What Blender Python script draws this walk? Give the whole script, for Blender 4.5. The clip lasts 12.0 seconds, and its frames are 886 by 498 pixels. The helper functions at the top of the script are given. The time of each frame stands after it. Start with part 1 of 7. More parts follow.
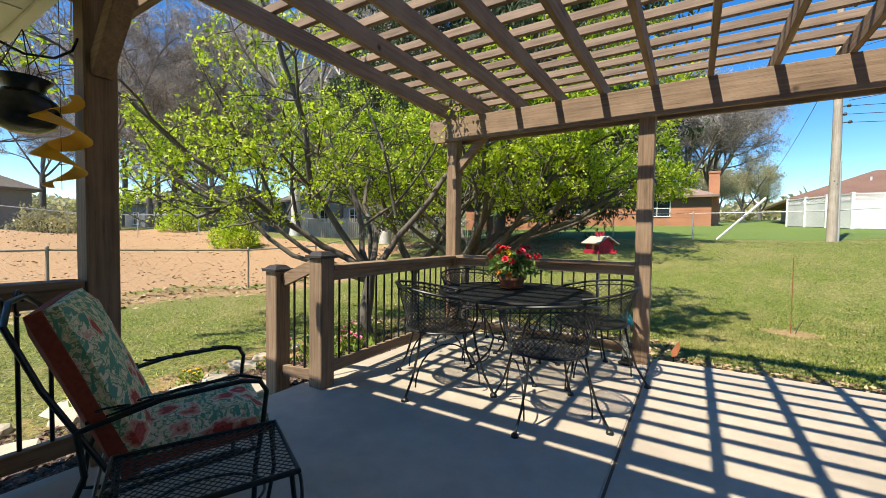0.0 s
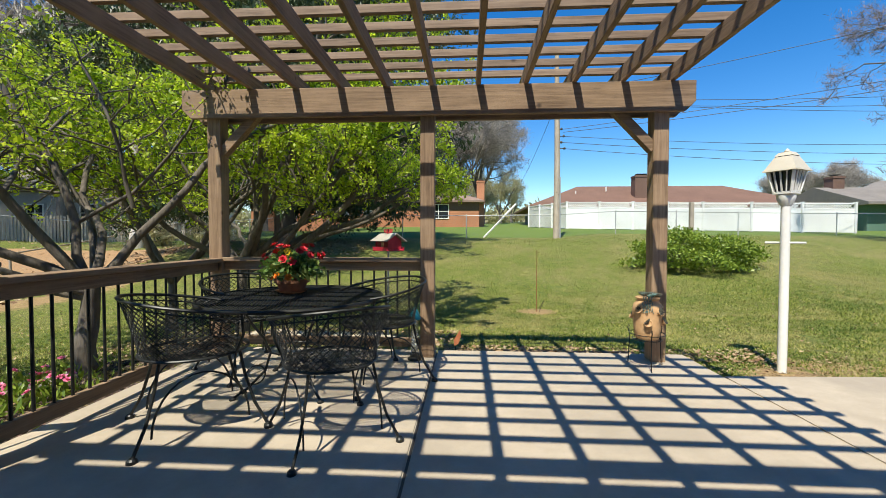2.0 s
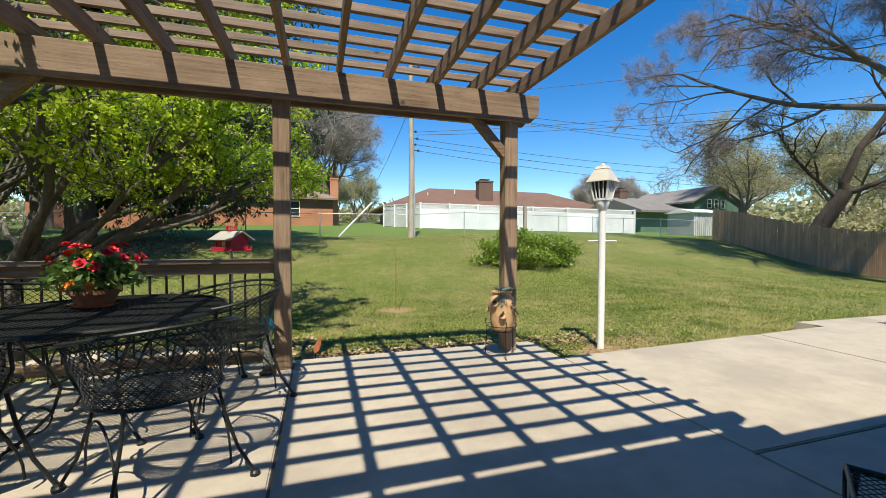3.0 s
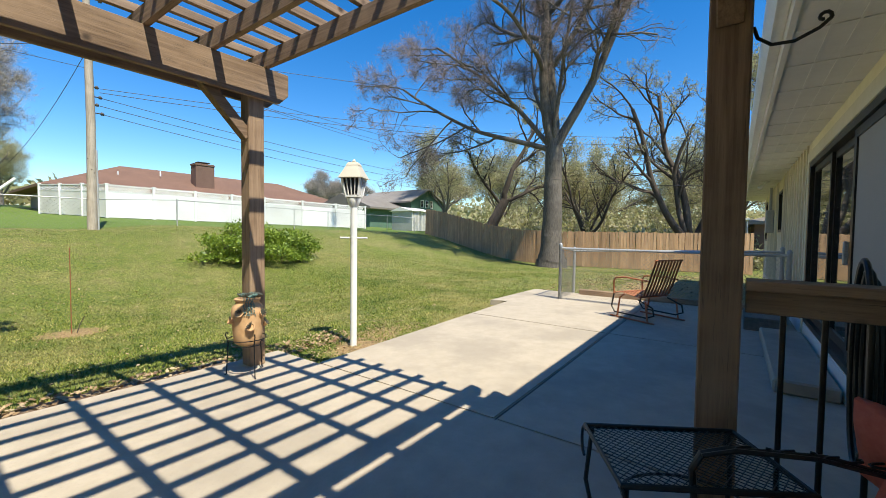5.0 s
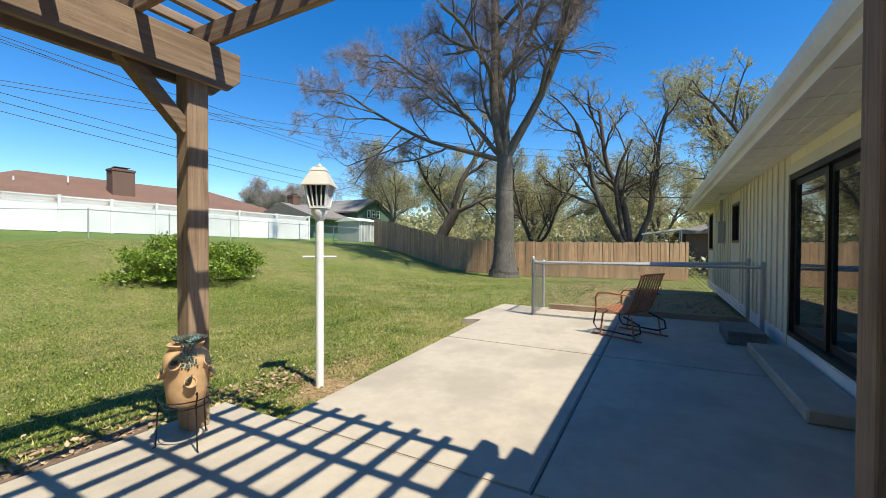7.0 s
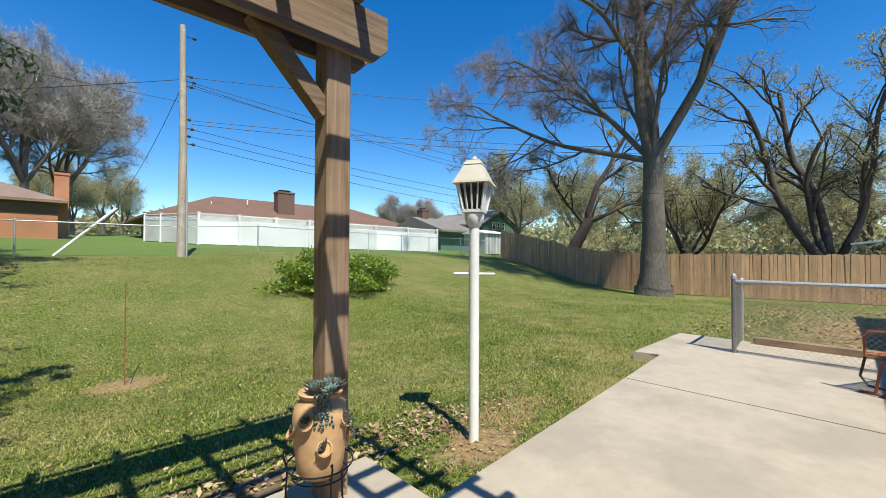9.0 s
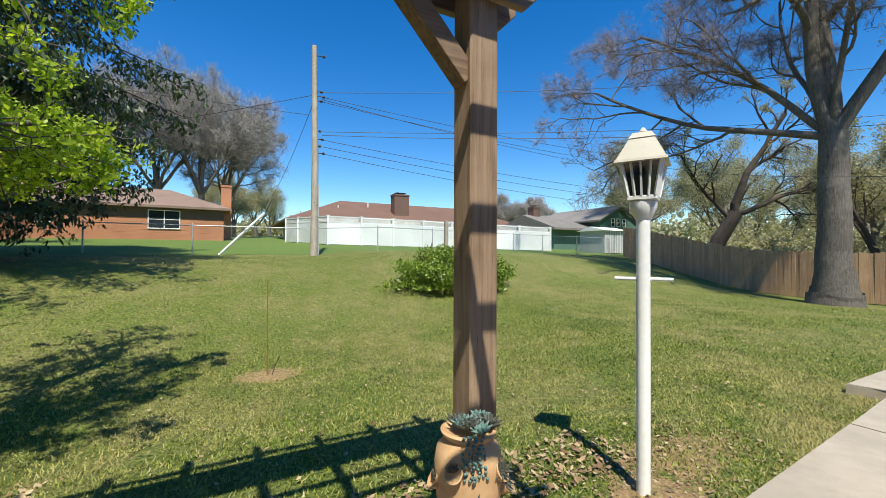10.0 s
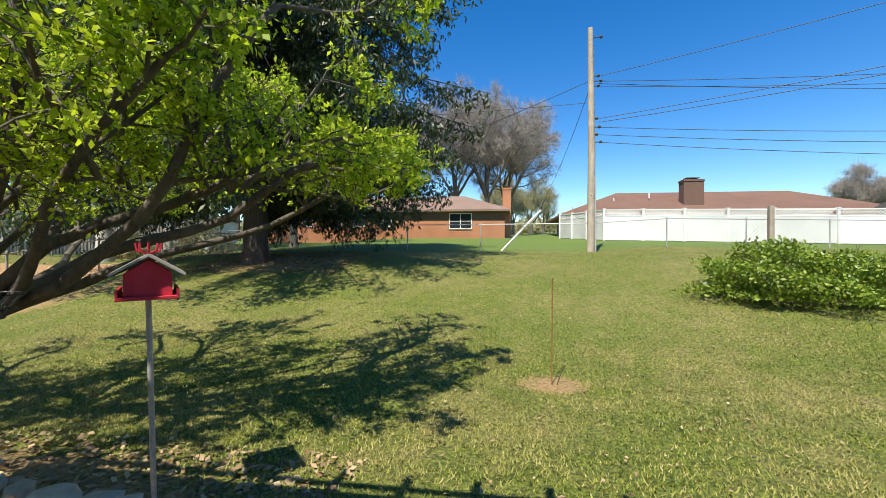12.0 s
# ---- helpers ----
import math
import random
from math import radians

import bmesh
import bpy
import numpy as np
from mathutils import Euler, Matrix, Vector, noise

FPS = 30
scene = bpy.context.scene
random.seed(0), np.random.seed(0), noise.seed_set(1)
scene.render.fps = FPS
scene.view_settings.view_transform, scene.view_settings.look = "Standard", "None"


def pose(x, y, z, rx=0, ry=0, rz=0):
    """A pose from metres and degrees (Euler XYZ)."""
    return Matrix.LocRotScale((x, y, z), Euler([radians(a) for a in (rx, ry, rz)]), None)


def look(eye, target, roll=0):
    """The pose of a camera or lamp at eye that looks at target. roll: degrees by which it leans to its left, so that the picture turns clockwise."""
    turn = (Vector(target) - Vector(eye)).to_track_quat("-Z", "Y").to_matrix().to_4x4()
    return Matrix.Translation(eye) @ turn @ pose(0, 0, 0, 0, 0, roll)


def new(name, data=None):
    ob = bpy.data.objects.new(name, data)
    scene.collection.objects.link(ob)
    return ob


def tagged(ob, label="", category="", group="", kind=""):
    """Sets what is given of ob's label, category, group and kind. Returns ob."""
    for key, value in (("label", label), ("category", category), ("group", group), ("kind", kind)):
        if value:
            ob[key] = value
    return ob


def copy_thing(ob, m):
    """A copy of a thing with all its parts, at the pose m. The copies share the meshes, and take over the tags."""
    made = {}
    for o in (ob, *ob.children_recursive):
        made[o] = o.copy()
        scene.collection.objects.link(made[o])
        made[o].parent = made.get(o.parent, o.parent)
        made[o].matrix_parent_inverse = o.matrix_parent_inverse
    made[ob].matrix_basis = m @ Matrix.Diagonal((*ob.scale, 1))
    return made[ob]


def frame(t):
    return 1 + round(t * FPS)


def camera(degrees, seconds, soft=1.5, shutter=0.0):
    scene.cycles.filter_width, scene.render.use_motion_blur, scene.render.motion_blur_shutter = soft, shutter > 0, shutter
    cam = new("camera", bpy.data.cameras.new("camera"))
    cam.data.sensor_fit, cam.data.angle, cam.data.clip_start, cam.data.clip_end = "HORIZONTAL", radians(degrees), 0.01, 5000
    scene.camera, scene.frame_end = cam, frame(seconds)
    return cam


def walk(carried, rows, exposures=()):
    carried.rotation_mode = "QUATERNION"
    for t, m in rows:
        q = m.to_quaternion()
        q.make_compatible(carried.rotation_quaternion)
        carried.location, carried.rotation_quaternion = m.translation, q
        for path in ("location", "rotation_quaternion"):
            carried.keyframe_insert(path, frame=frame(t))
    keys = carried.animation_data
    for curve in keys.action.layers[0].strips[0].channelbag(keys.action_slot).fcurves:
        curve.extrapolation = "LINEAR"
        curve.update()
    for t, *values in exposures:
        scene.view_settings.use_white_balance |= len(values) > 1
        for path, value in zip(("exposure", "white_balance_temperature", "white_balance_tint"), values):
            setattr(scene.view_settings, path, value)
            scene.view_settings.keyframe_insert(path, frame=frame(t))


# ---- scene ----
cam = camera(95.6, 12.0, soft=0.8)
PATH = [
    (0, (0.56, 0.625, 1.224), (-0.498, 2.321, 1.154), 0.8),
    (0.5, (0.515, 0.691, 1.211), (-0.387, 2.475, 1.148), 0.6),
    (1, (0.511, 0.79, 1.199), (-0.176, 2.667, 1.14), 0.4),
    (1.5, (0.526, 0.903, 1.19), (0.103, 2.857, 1.133), 0.3),
    (2, (0.538, 0.987, 1.18), (0.419, 2.983, 1.125), 0.1),
    (2.5, (0.512, 1.051, 1.18), (0.737, 3.037, 1.121), 0.1),
    (3, (0.461, 1.132, 1.173), (1.05, 3.043, 1.116), 0.2),
    (3.5, (0.401, 1.196, 1.172), (1.344, 2.959, 1.106), 0.2),
    (3.7, (0.394, 1.218, 1.172), (1.465, 2.906, 1.101), 0.2),
    (5.3, (0.452, 1.555, 1.214), (2.132, 2.639, 1.144), 0.4),
    (5.5, (0.445, 1.621, 1.219), (2.157, 2.654, 1.156), 0.1),
    (6, (0.464, 1.819, 1.243), (2.225, 2.767, 1.186), 0.1),
    (6.5, (0.578, 1.985, 1.267), (2.352, 2.908, 1.219), -0.0),
    (6.7, (0.637, 2.045, 1.272), (2.41, 2.969, 1.231), 0.1),
    (8.3, (1.136, 2.643, 1.278), (2.729, 3.851, 1.302), 0.25),
    (8.5, (1.185, 2.735, 1.28), (2.733, 4.002, 1.307), 0.25),
    (9, (1.264, 2.998, 1.281), (2.667, 4.423, 1.311), 0.25),
    (9.5, (1.314, 3.256, 1.281), (2.525, 4.848, 1.31), 0.25),
    (10, (1.381, 3.506, 1.283), (2.357, 5.251, 1.306), 0.25),
    (10.5, (1.396, 3.749, 1.29), (2.094, 5.624, 1.307), 0.25),
    (11, (1.39, 3.976, 1.29), (1.777, 5.938, 1.303), 0.25),
    (11.3, (1.384, 4.102, 1.291), (1.57, 6.094, 1.298), 0.25),
    (11.5, (1.376, 4.183, 1.291), (1.434, 6.182, 1.296), 0.25),
    (12, (1.345, 4.362, 1.27), (1.063, 6.342, 1.27), 0.25),
]
walk(cam, [(t, look(eye, target, roll)) for t, eye, target, roll in PATH],
     exposures=((0.0, 0.76, 7100, 7), (1.5, 0.52, 7000, 5), (3.0, 0.40, 6900, 4), (5.5, 0.58, 7000, 4), (6.5, 0.54, 6900, 4), (8.5, 0.34, 6650, 3), (10.5, 0.36, 6700, 3), (12.0, 0.52, 7100, 7)))

# ---- world, sun and exposure ----
SUN = Vector((0.19, 0.57, -1.0)).normalized()
elev = math.asin(-SUN.z)
world = bpy.data.worlds.new("sky")
scene.world = world
world.use_nodes = True
wn = world.node_tree.nodes
sky = wn.new("ShaderNodeTexSky")
sky.sky_type = "NISHITA"
sky.sun_disc = False
sky.sun_elevation = elev
sky.sun_rotation = math.atan2(-SUN.x, -SUN.y)
sky.altitude, sky.air_density, sky.dust_density, sky.ozone_density = 300, 1.0, 0.05, 3.0
wn["Background"].inputs[1].default_value = 0.15
tint = wn.new("ShaderNodeHueSaturation")
tint.inputs["Saturation"].default_value = 1.40
tint.inputs["Hue"].default_value = 0.508
world.node_tree.links.new(sky.outputs[0], tint.inputs["Color"])
world.node_tree.links.new(tint.outputs[0], wn["Background"].inputs[0])
sun = new("sun", bpy.data.lights.new("sun", "SUN"))
sun.data.energy, sun.data.angle, sun.data.color = 5.0, radians(0.53), (1.0, 0.95, 0.87)
sun.rotation_mode = "QUATERNION"
sun.rotation_quaternion = SUN.to_track_quat("-Z", "Y")
sun.location = (0, -20, 30)

# ---- helpers of the scene ----
def thing(name, loc=(0, 0, 0), label="", category="", group="", kind="", rz=0):
    ob = new(name)
    ob.empty_display_size = 0.1
    ob.matrix_basis = pose(*loc, 0, 0, rz)
    return tagged(ob, label, category, group, kind)


def to_mesh(name, bm, mat, smooth=False):
    me = bpy.data.meshes.new(name)
    bmesh.ops.recalc_face_normals(bm, faces=bm.faces[:])
    if smooth:
        for f in bm.faces:
            f.smooth = True
        for e in bm.edges:
            if len(e.link_faces) == 2 and e.calc_face_angle(0.0) > 0.75:
                e.smooth = False
    bm.to_mesh(me)
    bm.free()
    me.materials.append(mat)
    return me


def part(name, bm, mat, parent=None, label="", smooth=False, world=False):
    """One mesh object; under parent in its own coordinates, or in the world's where world is set."""
    ob = new(name, to_mesh(name, bm, mat, smooth))
    if parent is not None:
        ob.parent = parent
        if world:
            m = parent.matrix_basis.copy()
            if parent.parent is not None:
                m = parent.parent.matrix_basis @ parent.matrix_parent_inverse @ m
            ob.matrix_parent_inverse = m.inverted()
    return tagged(ob, label)


def arrays(name, verts, faces, mat, parent=None, smooth=False):
    """A mesh object from arrays of corners and of triangles or quads."""
    verts, faces = np.asarray(verts, dtype=np.float32), np.asarray(faces, dtype=np.int32)
    me = bpy.data.meshes.new(name)
    n = faces.shape[1]
    me.vertices.add(len(verts))
    me.vertices.foreach_set("co", verts.ravel())
    me.loops.add(faces.size)
    me.loops.foreach_set("vertex_index", faces.ravel())
    me.polygons.add(len(faces))
    me.polygons.foreach_set("loop_start", np.arange(len(faces), dtype=np.int32) * n)
    if smooth:
        me.polygons.foreach_set("use_smooth", np.ones(len(faces), dtype=bool))
    me.update(calc_edges=True)
    me.materials.append(mat)
    ob = new(name, me)
    ob.parent = parent
    return ob


def box(bm, x0, x1, y0, y1, z0, z1, bevel=0.0, m=None):
    r = bmesh.ops.create_cube(bm, size=1.0)
    vs = r["verts"]
    for v in vs:
        v.co = Vector(((x0 + x1) / 2 + v.co.x * (x1 - x0), (y0 + y1) / 2 + v.co.y * (y1 - y0), (z0 + z1) / 2 + v.co.z * (z1 - z0)))
    if bevel:
        es = list({e for v in vs for e in v.link_edges})
        vs = bmesh.ops.bevel(bm, geom=es, offset=bevel, segments=1, affect="EDGES")["verts"]
    if m is not None:
        bmesh.ops.transform(bm, matrix=m, verts=list({v for v in vs}))
    return bm


def B(*a, bevel=0.0, m=None):
    return box(bmesh.new(), *a, bevel=bevel, m=m)


def beam_between(bm, p, q, w, h, bevel=0.0):
    """A board from p to q, w wide sideways and h high."""
    p, q = Vector(p), Vector(q)
    d = q - p
    y = d.normalized()
    x = y.cross(Vector((0, 0, 1)))
    x = x.normalized() if x.length > 1e-4 else Vector((1, 0, 0))
    z = x.cross(y)
    m = Matrix((x, y, z)).transposed().to_4x4()
    m.translation = (p + q) / 2
    return box(bm, -w / 2, w / 2, -d.length / 2, d.length / 2, -h / 2, h / 2, bevel, m)


def tube(bm, pts, r, n=8, closed=False, taper=None):
    """A round bar along a line of points."""
    pts = [Vector(p) for p in pts]
    k = len(pts)
    rings, nrm = [], None
    for i, p in enumerate(pts):
        a = pts[(i - 1) % k] if closed or i > 0 else p
        b = pts[(i + 1) % k] if closed or i < k - 1 else p
        t = (b - a).normalized()
        if nrm is None:
            nrm = t.orthogonal().normalized()
        nrm = (nrm - t * nrm.dot(t))
        nrm = nrm.normalized() if nrm.length > 1e-5 else t.orthogonal().normalized()
        bi = t.cross(nrm)
        rr = taper[i] if taper else r
        rings.append([bm.verts.new(p + (nrm * math.cos(2 * math.pi * j / n) + bi * math.sin(2 * math.pi * j / n)) * rr) for j in range(n)])
    for i in range(k if closed else k - 1):
        u, v = rings[i], rings[(i + 1) % k]
        for j in range(n):
            bm.faces.new((u[j], u[(j + 1) % n], v[(j + 1) % n], v[j]))
    if not closed and n > 2:
        bm.faces.new(rings[0][::-1])
        bm.faces.new(rings[-1])
    return bm


def T(pts, r, n=8, closed=False, taper=None):
    return tube(bmesh.new(), pts, r, n, closed, taper)


def lathe(bm, prof, n=24, at=(0, 0, 0)):
    """A turned shape: prof holds (radius, height)."""
    rings = []
    for r, z in prof:
        r = max(r, 0.0005)
        rings.append([bm.verts.new((at[0] + r * math.cos(2 * math.pi * j / n), at[1] + r * math.sin(2 * math.pi * j / n), at[2] + z)) for j in range(n)])
    for u, v in zip(rings, rings[1:]):
        for j in range(n):
            bm.faces.new((u[j], u[(j + 1) % n], v[(j + 1) % n], v[j]))
    if abs(prof[0][0] - prof[-1][0]) + abs(prof[0][1] - prof[-1][1]) > 0.001:
        bm.faces.new(rings[0][::-1])
        bm.faces.new(rings[-1])
    return bm


def prism(bm, poly, a, b, axis="z"):
    """A flat outline pulled along an axis from a to b."""
    def put(u, v, w):
        return {"z": (u, v, w), "y": (u, w, v), "x": (w, u, v)}[axis]
    lo = [bm.verts.new(put(u, v, a)) for u, v in poly]
    hi = [bm.verts.new(put(u, v, b)) for u, v in poly]
    bm.faces.new(lo[::-1])
    bm.faces.new(hi)
    for i in range(len(poly)):
        j = (i + 1) % len(poly)
        bm.faces.new((lo[i], lo[j], hi[j], hi[i]))
    return bm


def circle(cx, cy, z, r, n=24, a0=0, a1=360):
    return [(cx + r * math.cos(radians(a0 + (a1 - a0) * i / n)), cy + r * math.sin(radians(a0 + (a1 - a0) * i / n)), z) for i in range(n + (0 if a1 - a0 == 360 else 1))]


# ---- materials ----
class Mat:
    def __init__(self, name, rough=0.7, metal=0.0):
        self.m = bpy.data.materials.new(name)
        self.m.use_nodes = True
        self.t = self.m.node_tree
        self.n, self.l = self.t.nodes, self.t.links
        self.b = self.n["Principled BSDF"]
        self.b.inputs["Roughness"].default_value = rough
        self.b.inputs["Metallic"].default_value = metal
        self.c = self.n.new("ShaderNodeTexCoord")

    def node(self, kind, **kw):
        nd = self.n.new(kind)
        for k, v in kw.items():
            nd.inputs[k].default_value = v
        return nd

    def noise(self, scale, detail=4, rough=0.55, stretch=(1, 1, 1), vec=None, offset=(0, 0, 0)):
        mp = self.n.new("ShaderNodeMapping")
        mp.inputs["Scale"].default_value = stretch
        mp.inputs["Location"].default_value = offset
        self.l.new(vec or self.c.outputs["Object"], mp.inputs["Vector"])
        nz = self.node("ShaderNodeTexNoise", Scale=scale, Detail=detail, Roughness=rough)
        self.l.new(mp.outputs[0], nz.inputs["Vector"])
        return nz.outputs["Fac"]

    def ramp(self, fac, stops, interp="LINEAR"):
        r = self.n.new("ShaderNodeValToRGB")
        r.color_ramp.interpolation = interp
        while len(r.color_ramp.elements) < len(stops):
            r.color_ramp.elements.new(0.5)
        for e, (p, c) in zip(r.color_ramp.elements, stops):
            e.position = p
            e.color = (*c, 1) if len(c) == 3 else c
        self.l.new(fac, r.inputs[0])
        return r.outputs["Color"]

    def mix(self, fac, a, b, kind="MIX"):
        x = self.n.new("ShaderNodeMix")
        x.data_type, x.blend_type = "RGBA", kind
        for sock, v in ((x.inputs["Factor"], fac), (x.inputs["A"], a), (x.inputs["B"], b)):
            if hasattr(v, "links"):
                self.l.new(v, sock)
            elif isinstance(v, tuple):
                sock.default_value = (*v, 1)
            else:
                sock.default_value = v
        return x.outputs["Result"]

    def math(self, op, a, b=0.0, c=None):
        x = self.n.new("ShaderNodeMath")
        x.operation = op
        for i, v in enumerate((a, b) if c is None else (a, b, c)):
            if hasattr(v, "links"):
                self.l.new(v, x.inputs[i])
            else:
                x.inputs[i].default_value = v
        return x.outputs[0]

    def random(self):
        return self.n.new("ShaderNodeObjectInfo").outputs["Random"]

    def island(self):
        return self.n.new("ShaderNodeNewGeometry").outputs["Random Per Island"]

    def color(self, sock):
        if hasattr(sock, "links"):
            self.l.new(sock, self.b.inputs["Base Color"])
        else:
            self.b.inputs["Base Color"].default_value = (*sock, 1)
        return self

    def rough(self, sock):
        self.l.new(sock, self.b.inputs["Roughness"])
        return self

    def bump(self, sock, strength=0.3, dist=0.01):
        bp = self.node("ShaderNodeBump", Strength=strength, Distance=dist)
        self.l.new(sock, bp.inputs["Height"])
        self.l.new(bp.outputs[0], self.b.inputs["Normal"])
        return self


def speckled(name, a, b, scale=8.0, rough=0.7, metal=0.0, bump=0.2, stretch=(1, 1, 1), vary=0.15, dist=0.005, big=0.7):
    """A material of two near tones in fine grain and broad blotches, each object a little its own."""
    k = Mat(name, rough, metal)
    f = k.noise(scale, 6, 0.6, stretch)
    g = k.noise(big, 3, 0.5, offset=(3, 1, 7))
    col = k.ramp(f, [(0.3, a), (0.7, b)])
    dim = k.math("MULTIPLY_ADD", g, 0.5, 0.75)
    comb = k.n.new("ShaderNodeCombineColor")
    for i in range(3):
        k.l.new(dim, comb.inputs[i])
    col = k.mix(1.0, col, comb.outputs[0], "MULTIPLY")
    if vary:
        v = k.math("MULTIPLY_ADD", k.random(), vary * 2, 1 - vary)
        c2 = k.n.new("ShaderNodeCombineColor")
        for i in range(3):
            k.l.new(v, c2.inputs[i])
        col = k.mix(1.0, col, c2.outputs[0], "MULTIPLY")
    k.color(col)
    if bump:
        k.bump(f, bump, dist)
    return k.m


def timber(name, a, b, along, rough=0.75, dirt=(0.05, 0.04, 0.03)):
    """Sawn, weathered timber with its grain along x, y or z, dark checks and knots."""
    k = Mat(name, rough)
    st = {"x": (0.6, 14, 14), "y": (14, 0.6, 14), "z": (14, 14, 0.6)}[along]
    rnd = k.math("MULTIPLY", k.random(), 37.0)
    add = k.n.new("ShaderNodeVectorMath")
    k.l.new(k.c.outputs["Object"], add.inputs[0])
    k.l.new(rnd, add.inputs[1])
    v = add.outputs[0]
    grain = k.noise(3.0, 8, 0.65, st, v)
    fine = k.noise(9.0, 5, 0.7, st, v)
    blotch = k.noise(2.2, 4, 0.6, (1, 1, 1), v)
    vor = k.node("ShaderNodeTexVoronoi", Scale=2.1, Randomness=1.0)
    k.l.new(v, vor.inputs["Vector"])
    knot = k.ramp(vor.outputs["Distance"], [(0.03, (1, 1, 1)), (0.075, (0, 0, 0))])
    col = k.ramp(grain, [(0.32, a), (0.66, b)])
    col = k.mix(k.ramp(blotch, [(0.45, (0, 0, 0)), (0.75, (0.55, 0.55, 0.55))]), col, tuple(min(1, c * 1.25 + 0.02) for c in b))
    col = k.mix(k.ramp(fine, [(0.30, (0.7, 0.7, 0.7)), (0.40, (0, 0, 0))]), col, dirt)
    col = k.mix(knot, col, tuple(c * 0.4 for c in a))
    vv = k.math("MULTIPLY_ADD", k.random(), 0.3, 0.85)
    c2 = k.n.new("ShaderNodeCombineColor")
    for i in range(3):
        k.l.new(vv, c2.inputs[i])
    k.color(k.mix(1.0, col, c2.outputs[0], "MULTIPLY"))
    k.bump(k.math("ADD", grain, k.math("MULTIPLY", fine, 0.5)), 0.35, 0.006)
    return k.m


TAN = ((0.155, 0.094, 0.054), (0.33, 0.222, 0.138))
wood_x = timber("weathered timber x", *TAN, "x")
wood_y = timber("weathered timber y", *TAN, "y")
wood_z = timber("weathered timber z", *TAN, "z")
wood_dark = timber("dark stained timber", (0.09, 0.055, 0.032), (0.17, 0.11, 0.07), "z")
grey_pole = timber("grey pole timber", (0.27, 0.225, 0.175), (0.44, 0.375, 0.30), "z")
fence_wood = timber("cedar fence", (0.40, 0.215, 0.11), (0.58, 0.36, 0.20), "z")
cap_mat = speckled("bronze cap", (0.045, 0.04, 0.038), (0.07, 0.06, 0.055), 30, 0.45, 0.3)
black_iron = speckled("black painted iron", (0.012, 0.013, 0.013), (0.025, 0.027, 0.027), 60, 0.42, 0.3, 0.15)
galv = speckled("galvanised steel", (0.36, 0.365, 0.365), (0.50, 0.505, 0.50), 40, 0.5, 0.35, 0.1)
white_paint = speckled("white enamel", (0.74, 0.73, 0.69), (0.82, 0.81, 0.78), 20, 0.4, 0, 0.1)
vinyl = speckled("white vinyl", (0.78, 0.78, 0.78), (0.83, 0.83, 0.83), 5, 0.45, 0, 0.03)
cream = speckled("cream siding", (0.74, 0.67, 0.48), (0.81, 0.74, 0.56), 12, 0.6, 0, 0.1)
soffit_mat = speckled("soffit paint", (0.80, 0.77, 0.70), (0.85, 0.82, 0.76), 10, 0.6, 0, 0.05)


def concrete_material():
    k = Mat("concrete", 0.85)
    big = k.noise(0.9, 5, 0.6)
    mid = k.noise(6, 6, 0.65)
    fine = k.noise(90, 3, 0.7)
    col = k.ramp(mid, [(0.25, (0.40, 0.335, 0.255)), (0.75, (0.50, 0.425, 0.33))])
    col = k.mix(k.ramp(big, [(0.46, (0, 0, 0)), (0.60, (0.55, 0.55, 0.55))]), col, (0.31, 0.262, 0.205))
    col = k.mix(k.ramp(fine, [(0.28, (0.6, 0.6, 0.6)), (0.42, (0, 0, 0))]), col, (0.27, 0.24, 0.20))
    k.color(col)
    k.bump(k.math("ADD", fine, mid), 0.25, 0.004)
    return k.m


concrete = concrete_material()

# ---- ground ----
def smooth(a, b, v):
    t = min(1.0, max(0.0, (v - a) / (b - a)))
    return t * t * (3 - 2 * t)


def ground(x, y):
    """Height of the land: it dips beyond the patio, climbs to the north and west and falls off to the east."""
    ys = 8.8 + 0.2 * max(0.0, x - 7)
    z = -0.10 - 0.22 * smooth(5.3, 8.0, y) * (1 - smooth(4, 8, x))
    z += 1.45 * smooth(ys, ys + 12.0, y) * (1 - 0.3 * smooth(-8, -16, x)) + 0.055 * max(0.0, min(y, 60) - ys - 12.0)
    z -= 0.55 * smooth(9, 26, x) * (1 - smooth(9, 20, y))
    z += 1.35 * smooth(-12, -30, x) * (1 - smooth(14, 24, y))
    z -= 0.14 * smooth(-2.0, -3.4, x) * (1 - smooth(-8, -12, x)) * (1 - smooth(6, 9, y))
    return z


def axis(lo, hi, parts):
    out = [lo]
    for end, step in parts:
        while out[-1] < end - 1e-6:
            out.append(min(end, out[-1] + step))
    return out


gx = axis(-600, 600, [(-200, 100), (-60, 20), (-30, 3), (-14, 1.0), (12, 0.4), (32, 1.0), (60, 4), (200, 20), (600, 100)])
gy = axis(-400, 600, [(-100, 100), (-20, 20), (-4, 2), (22, 0.4), (60, 2), (120, 10), (600, 80)])


